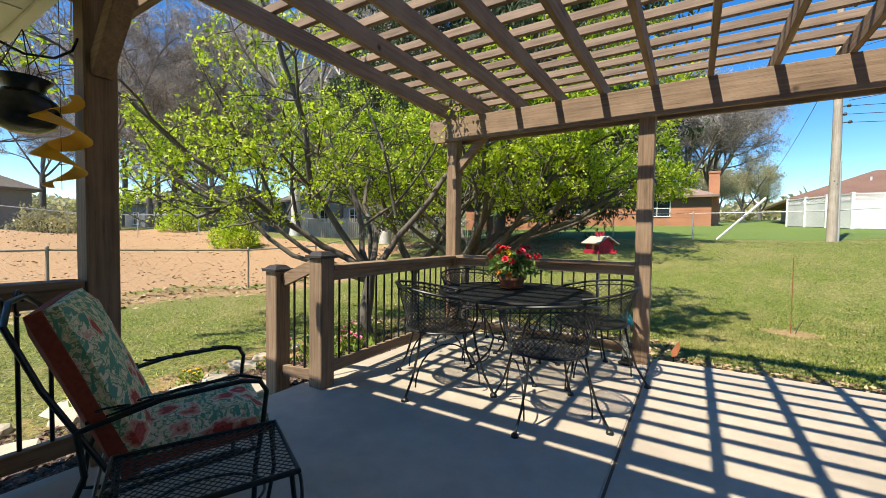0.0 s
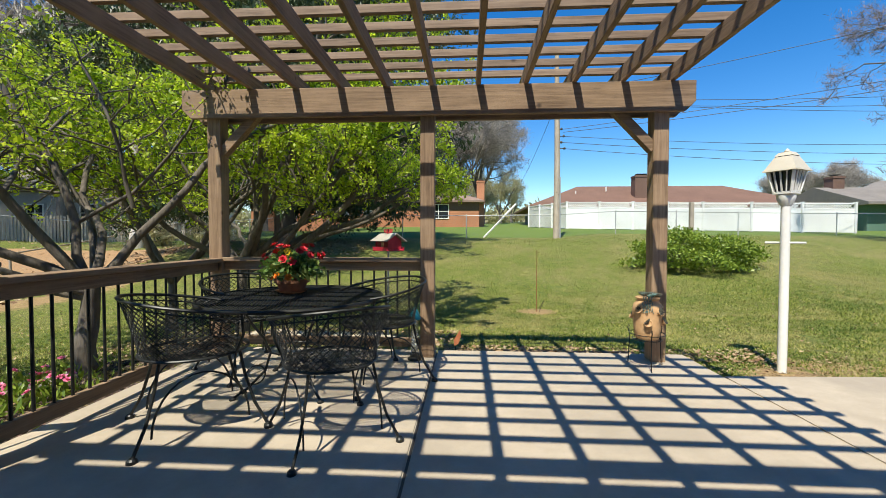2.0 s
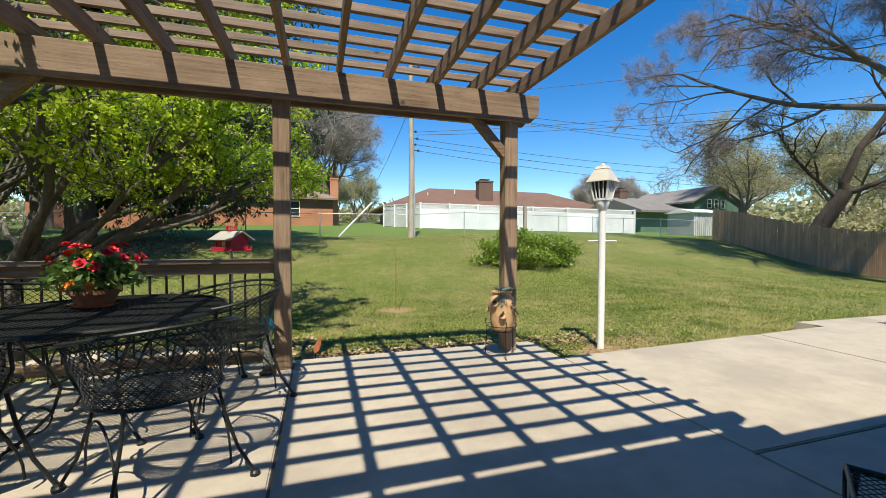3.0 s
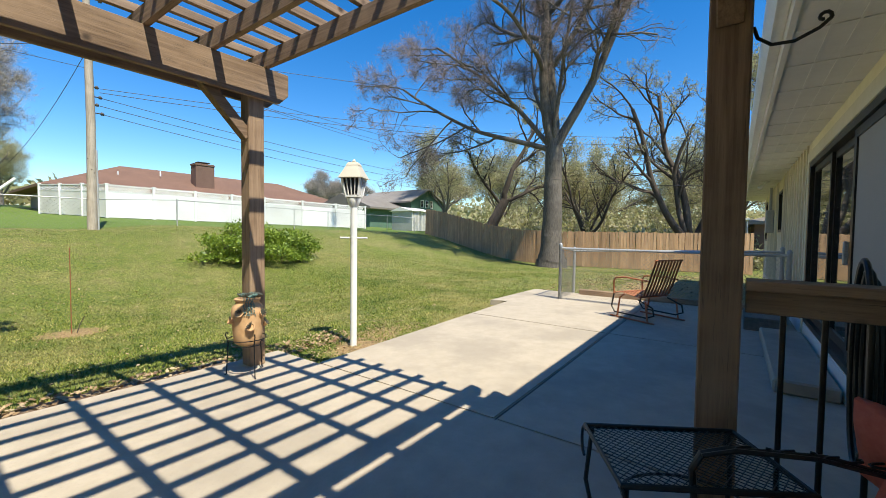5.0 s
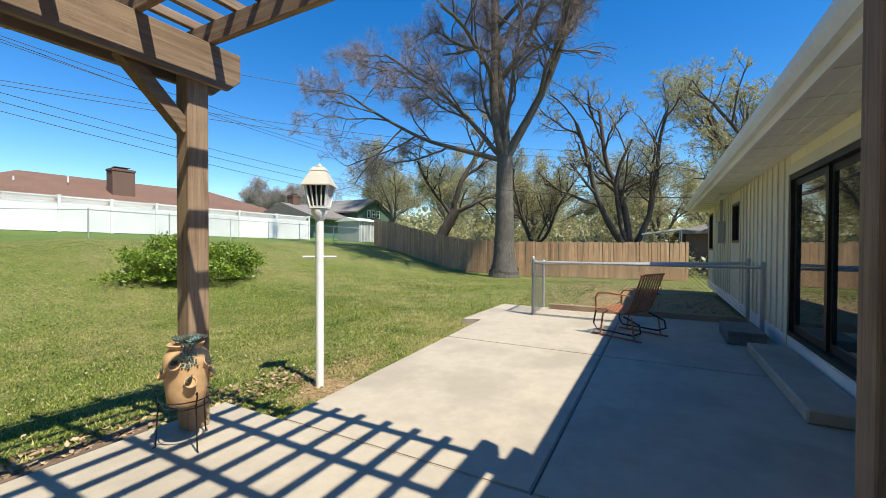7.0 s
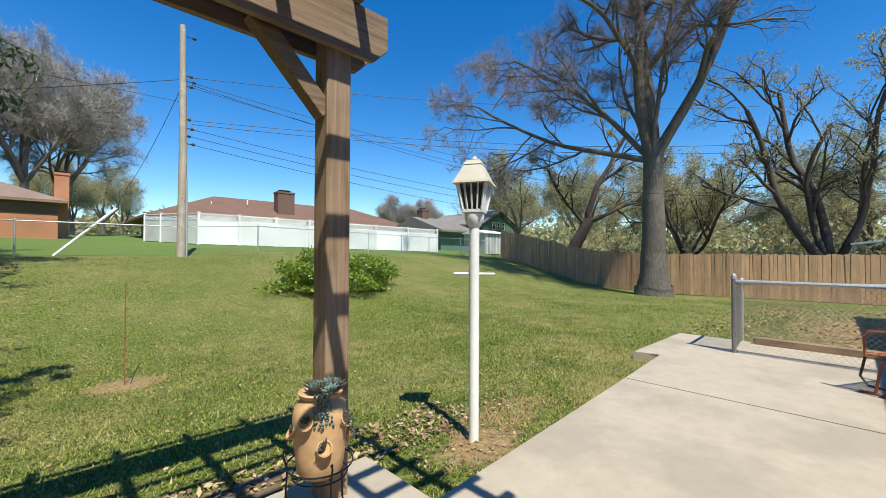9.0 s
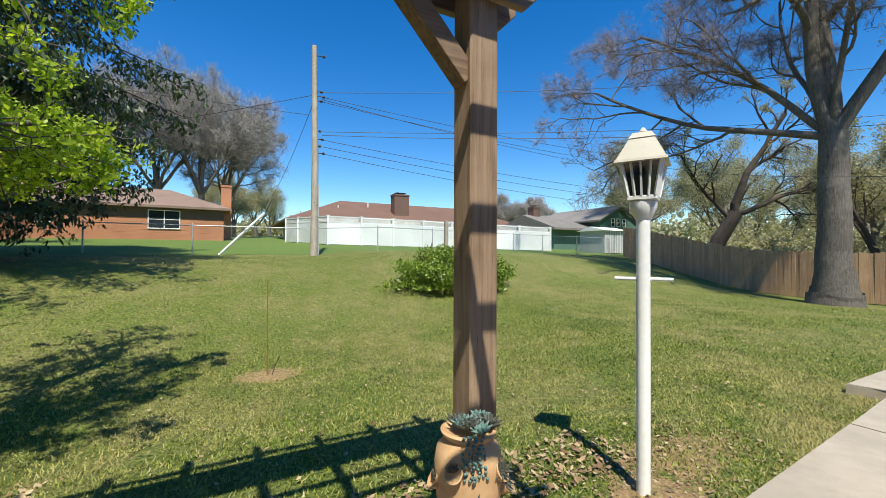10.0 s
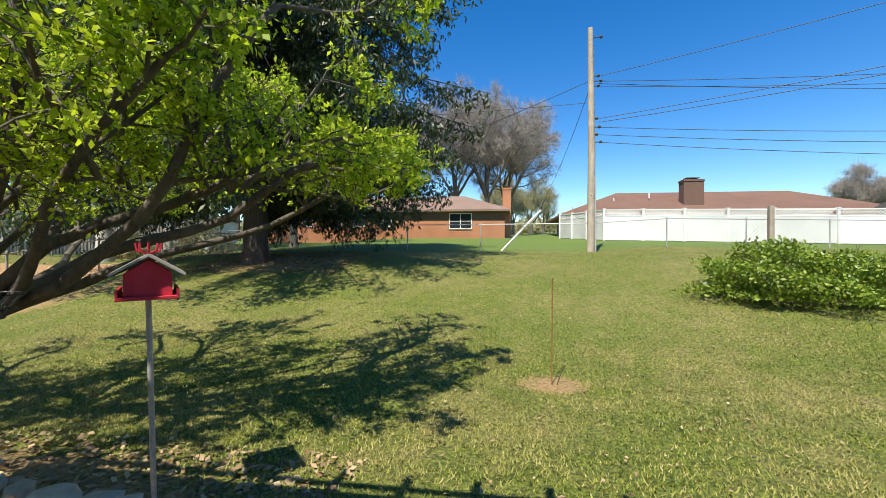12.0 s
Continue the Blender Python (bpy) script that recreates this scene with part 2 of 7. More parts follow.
def ground_material():
    k = Mat("lawn and earth", 0.95)
    sep = k.n.new("ShaderNodeSeparateXYZ")
    k.l.new(k.c.outputs["Object"], sep.inputs[0])
    X, Y = sep.outputs[0], sep.outputs[1]
    fine = k.noise(26, 6, 0.75)
    mid = k.noise(2.6, 5, 0.65)
    big = k.noise(0.33, 4, 0.6)
    grass = k.ramp(fine, [(0.36, (0.022, 0.038, 0.006)), (0.5, (0.115, 0.15, 0.017)), (0.64, (0.27, 0.29, 0.05))])
    dry = k.ramp(fine, [(0.36, (0.075, 0.064, 0.023)), (0.64, (0.40, 0.335, 0.125))])
    patchy = k.math("ADD", k.math("MULTIPLY", mid, 0.6), k.math("MULTIPLY", big, 0.6))
    col = k.mix(k.ramp(patchy, [(0.52, (0, 0, 0)), (0.76, (0.7, 0.7, 0.7))]), grass, dry)
    lush = k.math("GREATER_THAN", k.math("ADD", Y, k.math("MULTIPLY", mid, 0.5)), 22.4)
    col = k.mix(k.math("MULTIPLY", lush, 0.75), col, (0.11, 0.19, 0.025))
    # bare and stained soil
    soil = k.ramp(fine, [(0.25, (0.19, 0.105, 0.05)), (0.55, (0.43, 0.265, 0.135)), (0.8, (0.58, 0.41, 0.245))])
    edge = k.math("MULTIPLY", k.math("SUBTRACT", mid, 0.5), 1.6)
    lot = k.math("LESS_THAN", k.math("ADD", X, k.math("ADD", edge, k.math("MULTIPLY", Y, 0.06))), -10.0)
    north = k.math("LESS_THAN", k.math("ADD", Y, k.math("ADD", edge, k.math("MULTIPLY", X, -0.3))), 22.0)
    col = k.mix(k.math("MULTIPLY", lot, north), col, soil)
    for cx, cy, rx, ry in ((1.95, 9.2, 0.5, 0.36), (3.55, 4.9, 0.5, 0.3), (-2.0, 6.3, 2.2, 0.75), (-6.2, 17.3, 2.6, 2.0), (1.2, 5.5, 1.3, 0.22), (-3.1, 3.6, 1.0, 2.6), (-9.3, 7.0, 0.8, 9.0), (12.5, 2.0, 4.2, 2.2), (4.1, 5.15, 0.8, 0.28)):
        dx = k.math("DIVIDE", k.math("SUBTRACT", X, cx), rx)
        dy = k.math("DIVIDE", k.math("SUBTRACT", Y, cy), ry)
        rr = k.math("ADD", k.math("MULTIPLY", dx, dx), k.math("MULTIPLY", dy, dy))
        rr = k.math("ADD", rr, k.math("MULTIPLY", k.math("SUBTRACT", k.noise(5, 5, 0.75), 0.5), 4.0))
        col = k.mix(k.ramp(rr, [(0.2, (0.8, 0.8, 0.8)), (1.1, (0, 0, 0))]), col, soil)
    k.color(col)
    k.bump(k.math("ADD", fine, mid), 0.9, 0.03)
    return k.m


ground_mat = ground_material()
gv = [(x, y, ground(x, y) + (0.03 * noise.noise((x * 0.5, y * 0.5, 0)) if abs(x) < 60 and abs(y) < 60 and y > 5.4 else 0)) for y in gy for x in gx]
nx = len(gx)
gf = [(j * nx + i, j * nx + i + 1, (j + 1) * nx + i + 1, (j + 1) * nx + i) for j in range(len(gy) - 1) for i in range(nx - 1)]
land = tagged(arrays("ground", gv, gf, ground_mat, smooth=True), "spring lawn with dry patches beside a bare dirt lot", "ground", kind="structure")

# ---- patio slabs ----
JX, JY = 0.23, 2.70
patio = tagged(thing("patio"), "pale broom-finished concrete patio slabs with dark joints", "patio", kind="structure")
for poly in (
    [(-2.12, -2.4), (JX - 0.008, -2.4), (JX - 0.008, 5.18), (-2.12, 5.18)],
    [(JX + 0.008, -2.4), (2.73, -2.4), (2.73, 5.18), (JX + 0.008, 5.18)],
    [(2.738, 0.75), (5.6, 0.75), (5.6, JY - 0.008), (2.738, JY - 0.008)],
    [(5.606, 0.75), (8.7, 0.75), (8.7, JY - 0.008), (5.606, JY - 0.008)],
    [(2.738, JY + 0.008), (5.6, JY + 0.008), (5.6, 4.68), (2.738, 4.54)],
    [(5.606, JY + 0.008), (8.8, JY + 0.008), (8.8, 5.02), (6.88, 5.06), (6.96, 4.74), (5.606, 4.68)],
):
    bm = prism(bmesh.new(), poly, -0.13, 0.0)
    bmesh.ops.bevel(bm, geom=[e for e in bm.edges if all(v.co.z > -0.01 for v in e.verts)], offset=0.008, segments=2, affect="EDGES")
    part("slab", bm, concrete, patio)
part("joint_filler", prism(bmesh.new(), [(-2.1, -2.38), (8.6, -2.38), (8.6, 4.4), (2.6, 4.3), (2.6, 5.1), (-2.1, 5.1)], -0.128, -0.012), cap_mat, patio)
step = tagged(thing("step"), "low concrete step down to the lawn", "step", kind="structure")
part("slab", B(-2.9, -2.125, 1.5, 2.9, -0.3, -0.15, bevel=0.01), concrete, step)

# ---- pergola ----
pergola = tagged(thing("pergola", (0.15, 4.97, 0)), "weathered brown timber pergola over the concrete patio", "pergola")
BZ0, BZ1 = 2.36, 2.64
PY = 4.97
POSTS = {"A": (-2.0, PY), "B": (0.15, PY), "C": (2.36, PY), "D": (2.41, 1.51), "E": (-2.1, 1.46)}
for kx, ky in POSTS.values():
    part("post", B(kx - 0.07, kx + 0.07, ky - 0.07, ky + 0.07, 0.0, BZ1, bevel=0.006), wood_z, pergola, world=True)


def beam_board(x0, x1, y0, y1, low=BZ0):
    c = 0.09
    poly = [(x0, BZ1), (x0, low + c), (x0 + c, low), (x1 - c, low), (x1, low + c), (x1, BZ1)]
    bm = prism(bmesh.new(), poly, y0, y1, "y")
    bmesh.ops.bevel(bm, geom=bm.edges[:], offset=0.004, segments=1, affect="EDGES")
    return bm


for y0 in (PY - 0.112, PY + 0.072):
    part("beam", beam_board(-2.30, 2.645, y0, y0 + 0.04), wood_x, pergola, world=True)
for y0 in (1.385, 1.597):
    part("beam", beam_board(-2.30, 2.645, y0, y0 + 0.04, 2.40), wood_x, pergola, world=True)
for kx, ky, s in ((-2.0, PY, 1), (2.36, PY, -1), (2.41, 1.51, -1), (-2.1, 1.46, 1)):
    bm = beam_between(bmesh.new(), (kx + s * 0.05, ky, 2.03), (kx + s * 0.42, ky, 2.42), 0.088, 0.088, 0.004)
    part("knee_brace", bm, wood_x, pergola, world=True)
RAFT = [-2.045 + 0.448 * i for i in range(11)]
RY1 = 5.26
for x in RAFT:
    poly = [(1.12, 2.64), (RY1 - 0.10, 2.64), (RY1, 2.70), (RY1, 2.78), (1.12, 2.78)]
    bm = prism(bmesh.new(), poly, x - 0.022, x + 0.022, "x")
    bmesh.ops.bevel(bm, geom=bm.edges[:], offset=0.003, segments=1, affect="EDGES")
    part("rafter", bm, wood_y, pergola, world=True)
for i in range(16):
    y = 1.50 + 0.2375 * i
    part("slat", B(-2.16, 2.53, y - 0.021, y + 0.021, 2.781, 2.843, bevel=0.003), wood_x, pergola, world=True)


# ---- railings ----
def railing(name, p, q, top, label, bottom=0.09, base=0.0):
    """A timber rail with black round balusters between two posts."""
    p, q = Vector(p), Vector(q)
    d = (q - p)
    L = d.length
    u = d.normalized()
    r = thing(name, (*((p + q) / 2).xy, base), label, "railing", "patio railings")
    mat = wood_x if abs(u.x) > abs(u.y) else wood_y
    part("cap_rail", beam_between(bmesh.new(), p + Vector((0, 0, top - 0.019)), q + Vector((0, 0, top - 0.019)), 0.14, 0.038, 0.004), mat, r, world=True)
    part("top_rail", beam_between(bmesh.new(), p + Vector((0, 0, top - 0.083)), q + Vector((0, 0, top - 0.083)), 0.04, 0.09, 0.003), mat, r, world=True)
    part("bottom_rail", beam_between(bmesh.new(), p + Vector((0, 0, bottom + 0.045)), q + Vector((0, 0, bottom + 0.045)), 0.04, 0.09, 0.003), mat, r, world=True)
    n = max(2, round(L / 0.115))
    for i in range(1, n):
        c = p + u * (L * i / n)
        part("baluster", T([(c.x, c.y, bottom + 0.08), (c.x, c.y, top - 0.12)], 0.0095, 10), black_iron, r, "black round baluster", True, world=True)
    return r


def newel(x, y, z0, z1, label):
    nw = thing("newel_post", (x, y, z0), label, "post", "newel posts")
    part("post", B(-0.07, 0.07, -0.07, 0.07, 0, z1 - z0 - 0.05, bevel=0.006), wood_z, nw)
    bm = B(-0.092, 0.092, -0.092, 0.092, z1 - z0 - 0.052, z1 - z0 - 0.028, bevel=0.004)
    w, h0, h1 = 0.075, z1 - z0 - 0.028, z1 - z0
    lo = [bm.verts.new((sx * w, sy * w, h0)) for sx, sy in ((-1, -1), (1, -1), (1, 1), (-1, 1))]
    hi = [bm.verts.new((sx * 0.045, sy * 0.045, h1)) for sx, sy in ((-1, -1), (1, -1), (1, 1), (-1, 1))]
    bm.faces.new(hi)
    for i in range(4):
        bm.faces.new((lo[i], lo[(i + 1) % 4], hi[(i + 1) % 4], hi[i]))
    part("post_cap", bm, cap_mat, nw, "dark bronze post cap")
    return nw


newel(-1.94, 2.82, 0.0, 1.08, "tan timber newel post with a dark cap at the patio edge")
newel(-2.44, 2.78, -0.15, 0.95, "tan timber newel post with a dark cap on the lower step")
railing("railing", (-1.94, 2.89, 0), (-1.99, 4.90, 0), 0.97, "brown timber railing with black balusters between newel and corner post")
railing("railing", (-1.93, 4.97, 0), (0.08, 4.97, 0), 0.98, "sunlit timber railing with black balusters along the lawn edge")
railing("railing", (2.41, -1.6, 0), (2.41, 1.43, 0), 1.04, "dark timber railing with black balusters beside the house")
railing("railing", (-2.1, -1.6, 0), (-2.1, 1.38, 0), 0.97, "dark timber railing with black balusters behind the lounge chair")
sr = thing("stair_railing", (-2.19, 2.80, -0.1), "short sloping timber stair rail between two newels", "railing", "patio railings")
part("top_rail", beam_between(bmesh.new(), (-2.01, 2.815, 0.97), (-2.37, 2.785, 0.82), 0.045, 0.10, 0.003), wood_x, sr, world=True)
part("bottom_rail", beam_between(bmesh.new(), (-2.01, 2.815, 0.08), (-2.37, 2.785, 0.06), 0.045, 0.09, 0.003), wood_x, sr, world=True)
for x in (-2.12, -2.25):
    part("baluster", T([(x, 2.80, 0.06), (x, 2.80, 0.88)], 0.0095, 10), black_iron, sr, "", True, world=True)

# ---- the house ----
WY, EY = 0.78, 1.25
house = tagged(thing("house", (9, 0, 0)), "cream ranch house with board-and-batten siding and deep eaves", "house")


def wall_lengths(x0, x1, z0, z1, holes):
    """A wall along x with square openings through it, length by length."""
    xs = x0
    for hx0, hx1, hz0, hz1 in sorted(holes):
        part("wall", B(xs, hx0, WY - 0.18, WY, z0, z1), cream, house, world=True)
        part("wall_below", B(hx0, hx1, WY - 0.18, WY, z0, hz0), cream, house, world=True)
        part("wall_above", B(hx0, hx1, WY - 0.18, WY, hz1, z1), cream, house, world=True)
        xs = hx1
    part("wall", B(xs, x1, WY - 0.18, WY, z0, z1), cream, house, world=True)


HOLES = [(3.55, 6.80, 0.22, 2.08), (10.12, 10.97, 1.3, 2.1), (14.35, 15.2, 1.1, 2.16)]
wall_lengths(2.75, 15.5, 0.0, 2.32, HOLES)
bm = bmesh.new()
box(bm, 2.75, 2.93, -2.2, WY - 0.185, 0, 2.32)
box(bm, -2.2, 2.74, -2.4, -2.21, -0.3, 2.32)
part("porch_wall", bm, cream, house, world=True)
bm = bmesh.new()
box(bm, 15.32, 15.5, -8, WY - 0.185, -0.5, 2.32)
box(bm, -2.2, 15.5, -8.2, -8.01, -0.5, 2.32)
box(bm, -2.38, -2.201, -8.2, -2.21, -0.5, 2.32)
part("end_wall", bm, cream, house, world=True)
part("soffit", B(-3.05, 16.3, -2.2, EY, 2.325, 2.345), soffit_mat, house, "white ribbed soffit", world=True)
part("fascia", B(-3.05, 16.3, EY + 0.002, EY + 0.03, 2.30, 2.50), soffit_mat, house, world=True)
poly = [(EY + 0.032, 2.50), (EY + 0.032, 2.38), (EY + 0.09, 2.37), (EY + 0.12, 2.44), (EY + 0.125, 2.50), (EY + 0.115, 2.50), (EY + 0.108, 2.445), (EY + 0.085, 2.385), (EY + 0.04, 2.39), (EY + 0.04, 2.50)]
part("gutter", prism(bmesh.new(), poly, -3.05, 16.32, "x"), white_paint, house, "white painted gutter", world=True)
shingle = speckled("grey shingles", (0.14, 0.125, 0.115), (0.24, 0.22, 0.20), 30, 0.9, 0, 0.5)
bm = bmesh.new()
prism(bm, [(EY + 0.07, 2.515), (-3.4, 4.20), (-8.6, 2.515), (-8.6, 2.45), (-3.4, 4.12), (EY + 0.07, 2.455)], -3.1, 16.35, "x")
part("roof", bm, shingle, house, world=True)

# ---- surroundings: houses, fences, pole and wires ----
brick_mat = speckled("orange brick", (0.36, 0.145, 0.075), (0.52, 0.24, 0.13), 25, 0.85, 0, 0.4, (1, 1, 3))
brick_dark = speckled("dark brick", (0.13, 0.075, 0.055), (0.20, 0.12, 0.09), 25, 0.85, 0, 0.4, (1, 1, 3))
roof_brown = speckled("brown shingles", (0.14, 0.074, 0.05), (0.22, 0.125, 0.088), 9, 0.9, 0, 0.4, (1, 1, 4))
roof_tan = speckled("tan shingles", (0.20, 0.13, 0.10), (0.30, 0.21, 0.165), 9, 0.9, 0, 0.4, (1, 1, 4))
roof_grey = speckled("grey far shingles", (0.16, 0.14, 0.125), (0.25, 0.225, 0.20), 9, 0.9, 0, 0.4, (1, 1, 4))
green_siding = speckled("green siding", (0.085, 0.16, 0.12), (0.11, 0.20, 0.155), 4, 0.7, 0, 0.2, (1, 1, 9))
grey_siding = speckled("grey siding", (0.22, 0.22, 0.21), (0.30, 0.30, 0.29), 4, 0.7, 0, 0.2, (1, 1, 9))
dark_trim = speckled("dark trim", (0.05, 0.045, 0.04), (0.08, 0.07, 0.06), 10, 0.6)


def glass_material(name, tint):
    k = Mat(name, 0.04)
    k.color(tint)
    k.b.inputs["Specular IOR Level"].default_value = 0.9
    return k.m


pane_dark = glass_material("window glass", (0.03, 0.035, 0.04))


def hip_roof(bm, x0, x1, y0, y1, z0, z1, over=0.5, inset=None):
    x0, x1, y0, y1 = x0 - over, x1 + over, y0 - over, y1 + over
    k = inset if inset is not None else (y1 - y0) / 2
    ym = (y0 + y1) / 2
    e = [bm.verts.new(c) for c in ((x0, y0, z0), (x1, y0, z0), (x1, y1, z0), (x0, y1, z0))]
    b = [bm.verts.new((v.co.x, v.co.y, z0 - 0.18)) for v in e]
    r0, r1 = bm.verts.new((x0 + k, ym, z1)), bm.verts.new((x1 - k, ym, z1))
    for f in ((e[0], e[1], r1, r0), (e[1], e[2], r1), (e[2], e[3], r0, r1), (e[3], e[0], r0), b[::-1]):
        bm.faces.new(f)
    for i in range(4):
        bm.faces.new((b[i], b[(i + 1) % 4], e[(i + 1) % 4], e[i]))
    return bm


def far_window(parent, x, y, z, w, h, panes=2, frame_mat=None):
    win = part("window", B(x - w / 2 - 0.08, x + w / 2 + 0.08, y - 0.06, y - 0.001, z - 0.08, z, bevel=0.01), frame_mat or white_paint, parent, "white window with a sill", world=True)
    bm = bmesh.new()
    for a, b, c, d in ((-w / 2 - 0.06, w / 2 + 0.06, h, h + 0.06), (-w / 2 - 0.06, -w / 2, 0, h), (w / 2, w / 2 + 0.06, 0, h)):
        box(bm, x + a, x + b, y - 0.05, y - 0.002, z + c, z + d)
    for i in range(1, panes):
        xc = x - w / 2 + w * i / panes
        box(bm, xc - 0.03, xc + 0.03, y - 0.045, y - 0.002, z, z + h)
    box(bm, x - w / 2, x + w / 2, y - 0.035, y - 0.002, z + h / 2 - 0.02, z + h / 2 + 0.02)
    part("frame", bm, frame_mat or white_paint, win, world=True)
    for i in range(panes):
        part("pane", B(x - w / 2 + w * i / panes + 0.03, x - w / 2 + w * (i + 1) / panes - 0.03, y - 0.02, y - 0.004, z + 0.005, z + h - 0.005), pane_dark, win, world=True)


def chimney(parent, x, y, z0, z1, w, d, mat):
    bm = B(x - w / 2, x + w / 2, y - d / 2, y + d / 2, z0, z1)
    box(bm, x - w / 2 - 0.05, x + w / 2 + 0.05, y - d / 2 - 0.05, y + d / 2 + 0.05, z1 - 0.18, z1 - 0.05)
    c = part("chimney", bm, mat, parent, "brick chimney with a flue cap", world=True)
    bm = B(x - w / 3, x + w / 3, y - d / 3, y + d / 3, z1 + 0.12, z1 + 0.17)
    for sx in (-1, 1):
        box(bm, x + sx * w / 3.4 - 0.02, x + sx * w / 3.4 + 0.02, y - 0.02, y + 0.02, z1, z1 + 0.12)
    part("flue_cap", bm, dark_trim, c, world=True)


def brick_courses(parent, x0, x1, y, z0, z1):
    """Raised bands of brickwork joints too small to tell apart singly."""
    n = int((z1 - z0) / 0.2)
    bm = bmesh.new()
    for i in range(n):
        box(bm, x0, x1, y - 0.008, y - 0.0005, z0 + i * 0.2, z0 + i * 0.2 + 0.185)
    part("brick_course", bm, brick_mat, parent, world=True)


gz = 2.35
bh = thing("brick_house", (-9, 46, gz), "long orange brick ranch house with a tan hip roof", "house")
part("wall", B(-22, 1.75, 41.8, 50, gz - 0.6, 4.75), brick_mat, bh, world=True)
brick_courses(bh, -22, 1.75, 41.8, gz - 0.1, 3.95)
part("frieze", B(-22, 1.75, 41.77, 41.799, 3.98, 4.74), brick_dark, bh, world=True)
part("roof", hip_roof(bmesh.new(), -22, 1.75, 41.8, 50, 4.95, 6.75), roof_tan, bh, world=True)
chimney(bh, 1.95, 44, gz - 0.2, 7.2, 0.8, 1.0, brick_mat)
far_window(bh, -2.35, 41.77, 3.2, 2.0, 1.35, 2)
for x in (-9.5, -12.2, -14.5, -17.5):
    far_window(bh, x, 41.77, 3.45, 1.0, 1.0, 1)
part("meter_box", B(-12.9, -12.6, 41.62, 41.79, 3.1, 3.6, bevel=0.02), galv, bh, world=True)

rh = thing("brown_house", (19, 45, 2.4), "low house with a long brown hip roof behind a white fence", "house")
part("wall", B(7.5, 32, 40.3, 50, 1.5, 4.2), grey_siding, rh, world=True)
part("roof", hip_roof(bmesh.new(), 7.0, 32.5, 39.8, 50, 4.25, 6.7, 0.7, 6.0), roof_brown, rh, world=True)
chimney(rh, 17.6, 41.6, 4.0, 7.3, 1.6, 1.0, brick_dark)
for x, z in ((11.5, 5.8), (14.5, 6.2), (23.5, 5.4), (10, 5.0)):
    part("roof_vent", T([(x, 42.5, z - 0.3), (x, 42.5, z + 0.15)], 0.06, 8), white_paint, rh, world=True)

gh = thing("green_house", (36, 32, 1.5), "dark green two-level house with grey gabled roof", "house")
part("wall", B(30.5, 36, 33.0, 41, 0.5, 3.9), green_siding, gh, world=True)
bm = prism(bmesh.new(), [(32.2, 3.9), (37, 5.5), (41.8, 3.9), (41.8, 3.7), (32.2, 3.7)], 29.8, 36.0, "x")
part("roof", bm, roof_grey, gh, world=True)
part("wall", prism(bmesh.new(), [(36.0, 0.5), (42, 0.5), (42, 4.9), (39.0, 6.3), (36.0, 4.9)], 32.0, 41, "y"), green_siding, gh, world=True)
bm = bmesh.new()
for s in (-1, 1):
    prism(bm, [(39, 6.55), (39 + s * 3.6, 4.85), (39 + s * 3.6, 4.68), (39, 6.36)], 31.6, 41.4, "y")
part("roof", bm, roof_grey, gh, world=True)
for x in (38.0, 38.9, 39.8):
    far_window(gh, x, 31.99, 4.3, 0.45, 0.75, 1)
chimney(gh, 31.5, 37, 4, 6.4, 0.9, 0.9, brick_dark)

shed = thing("shed", (28.6, 25.6, 0.8), "small pale grey metal garden shed", "shed")
sz = ground(28.6, 25.6)
bm = bmesh.new()
box(bm, 27.3, 29.9, 24.4, 26.8, sz, sz + 1.75)
part("wall", bm, galv, shed, world=True)
for i in range(13):
    part("panel_rib", B(27.33 + i * 0.2, 27.37 + i * 0.2, 24.37, 24.398, sz, sz + 1.74), white_paint, shed, world=True)
part("roof", prism(bmesh.new(), [(24.2, sz + 1.75), (27.0, sz + 1.75), (25.6, sz + 2.1)], 27.1, 30.1, "x"), white_paint, shed, world=True)


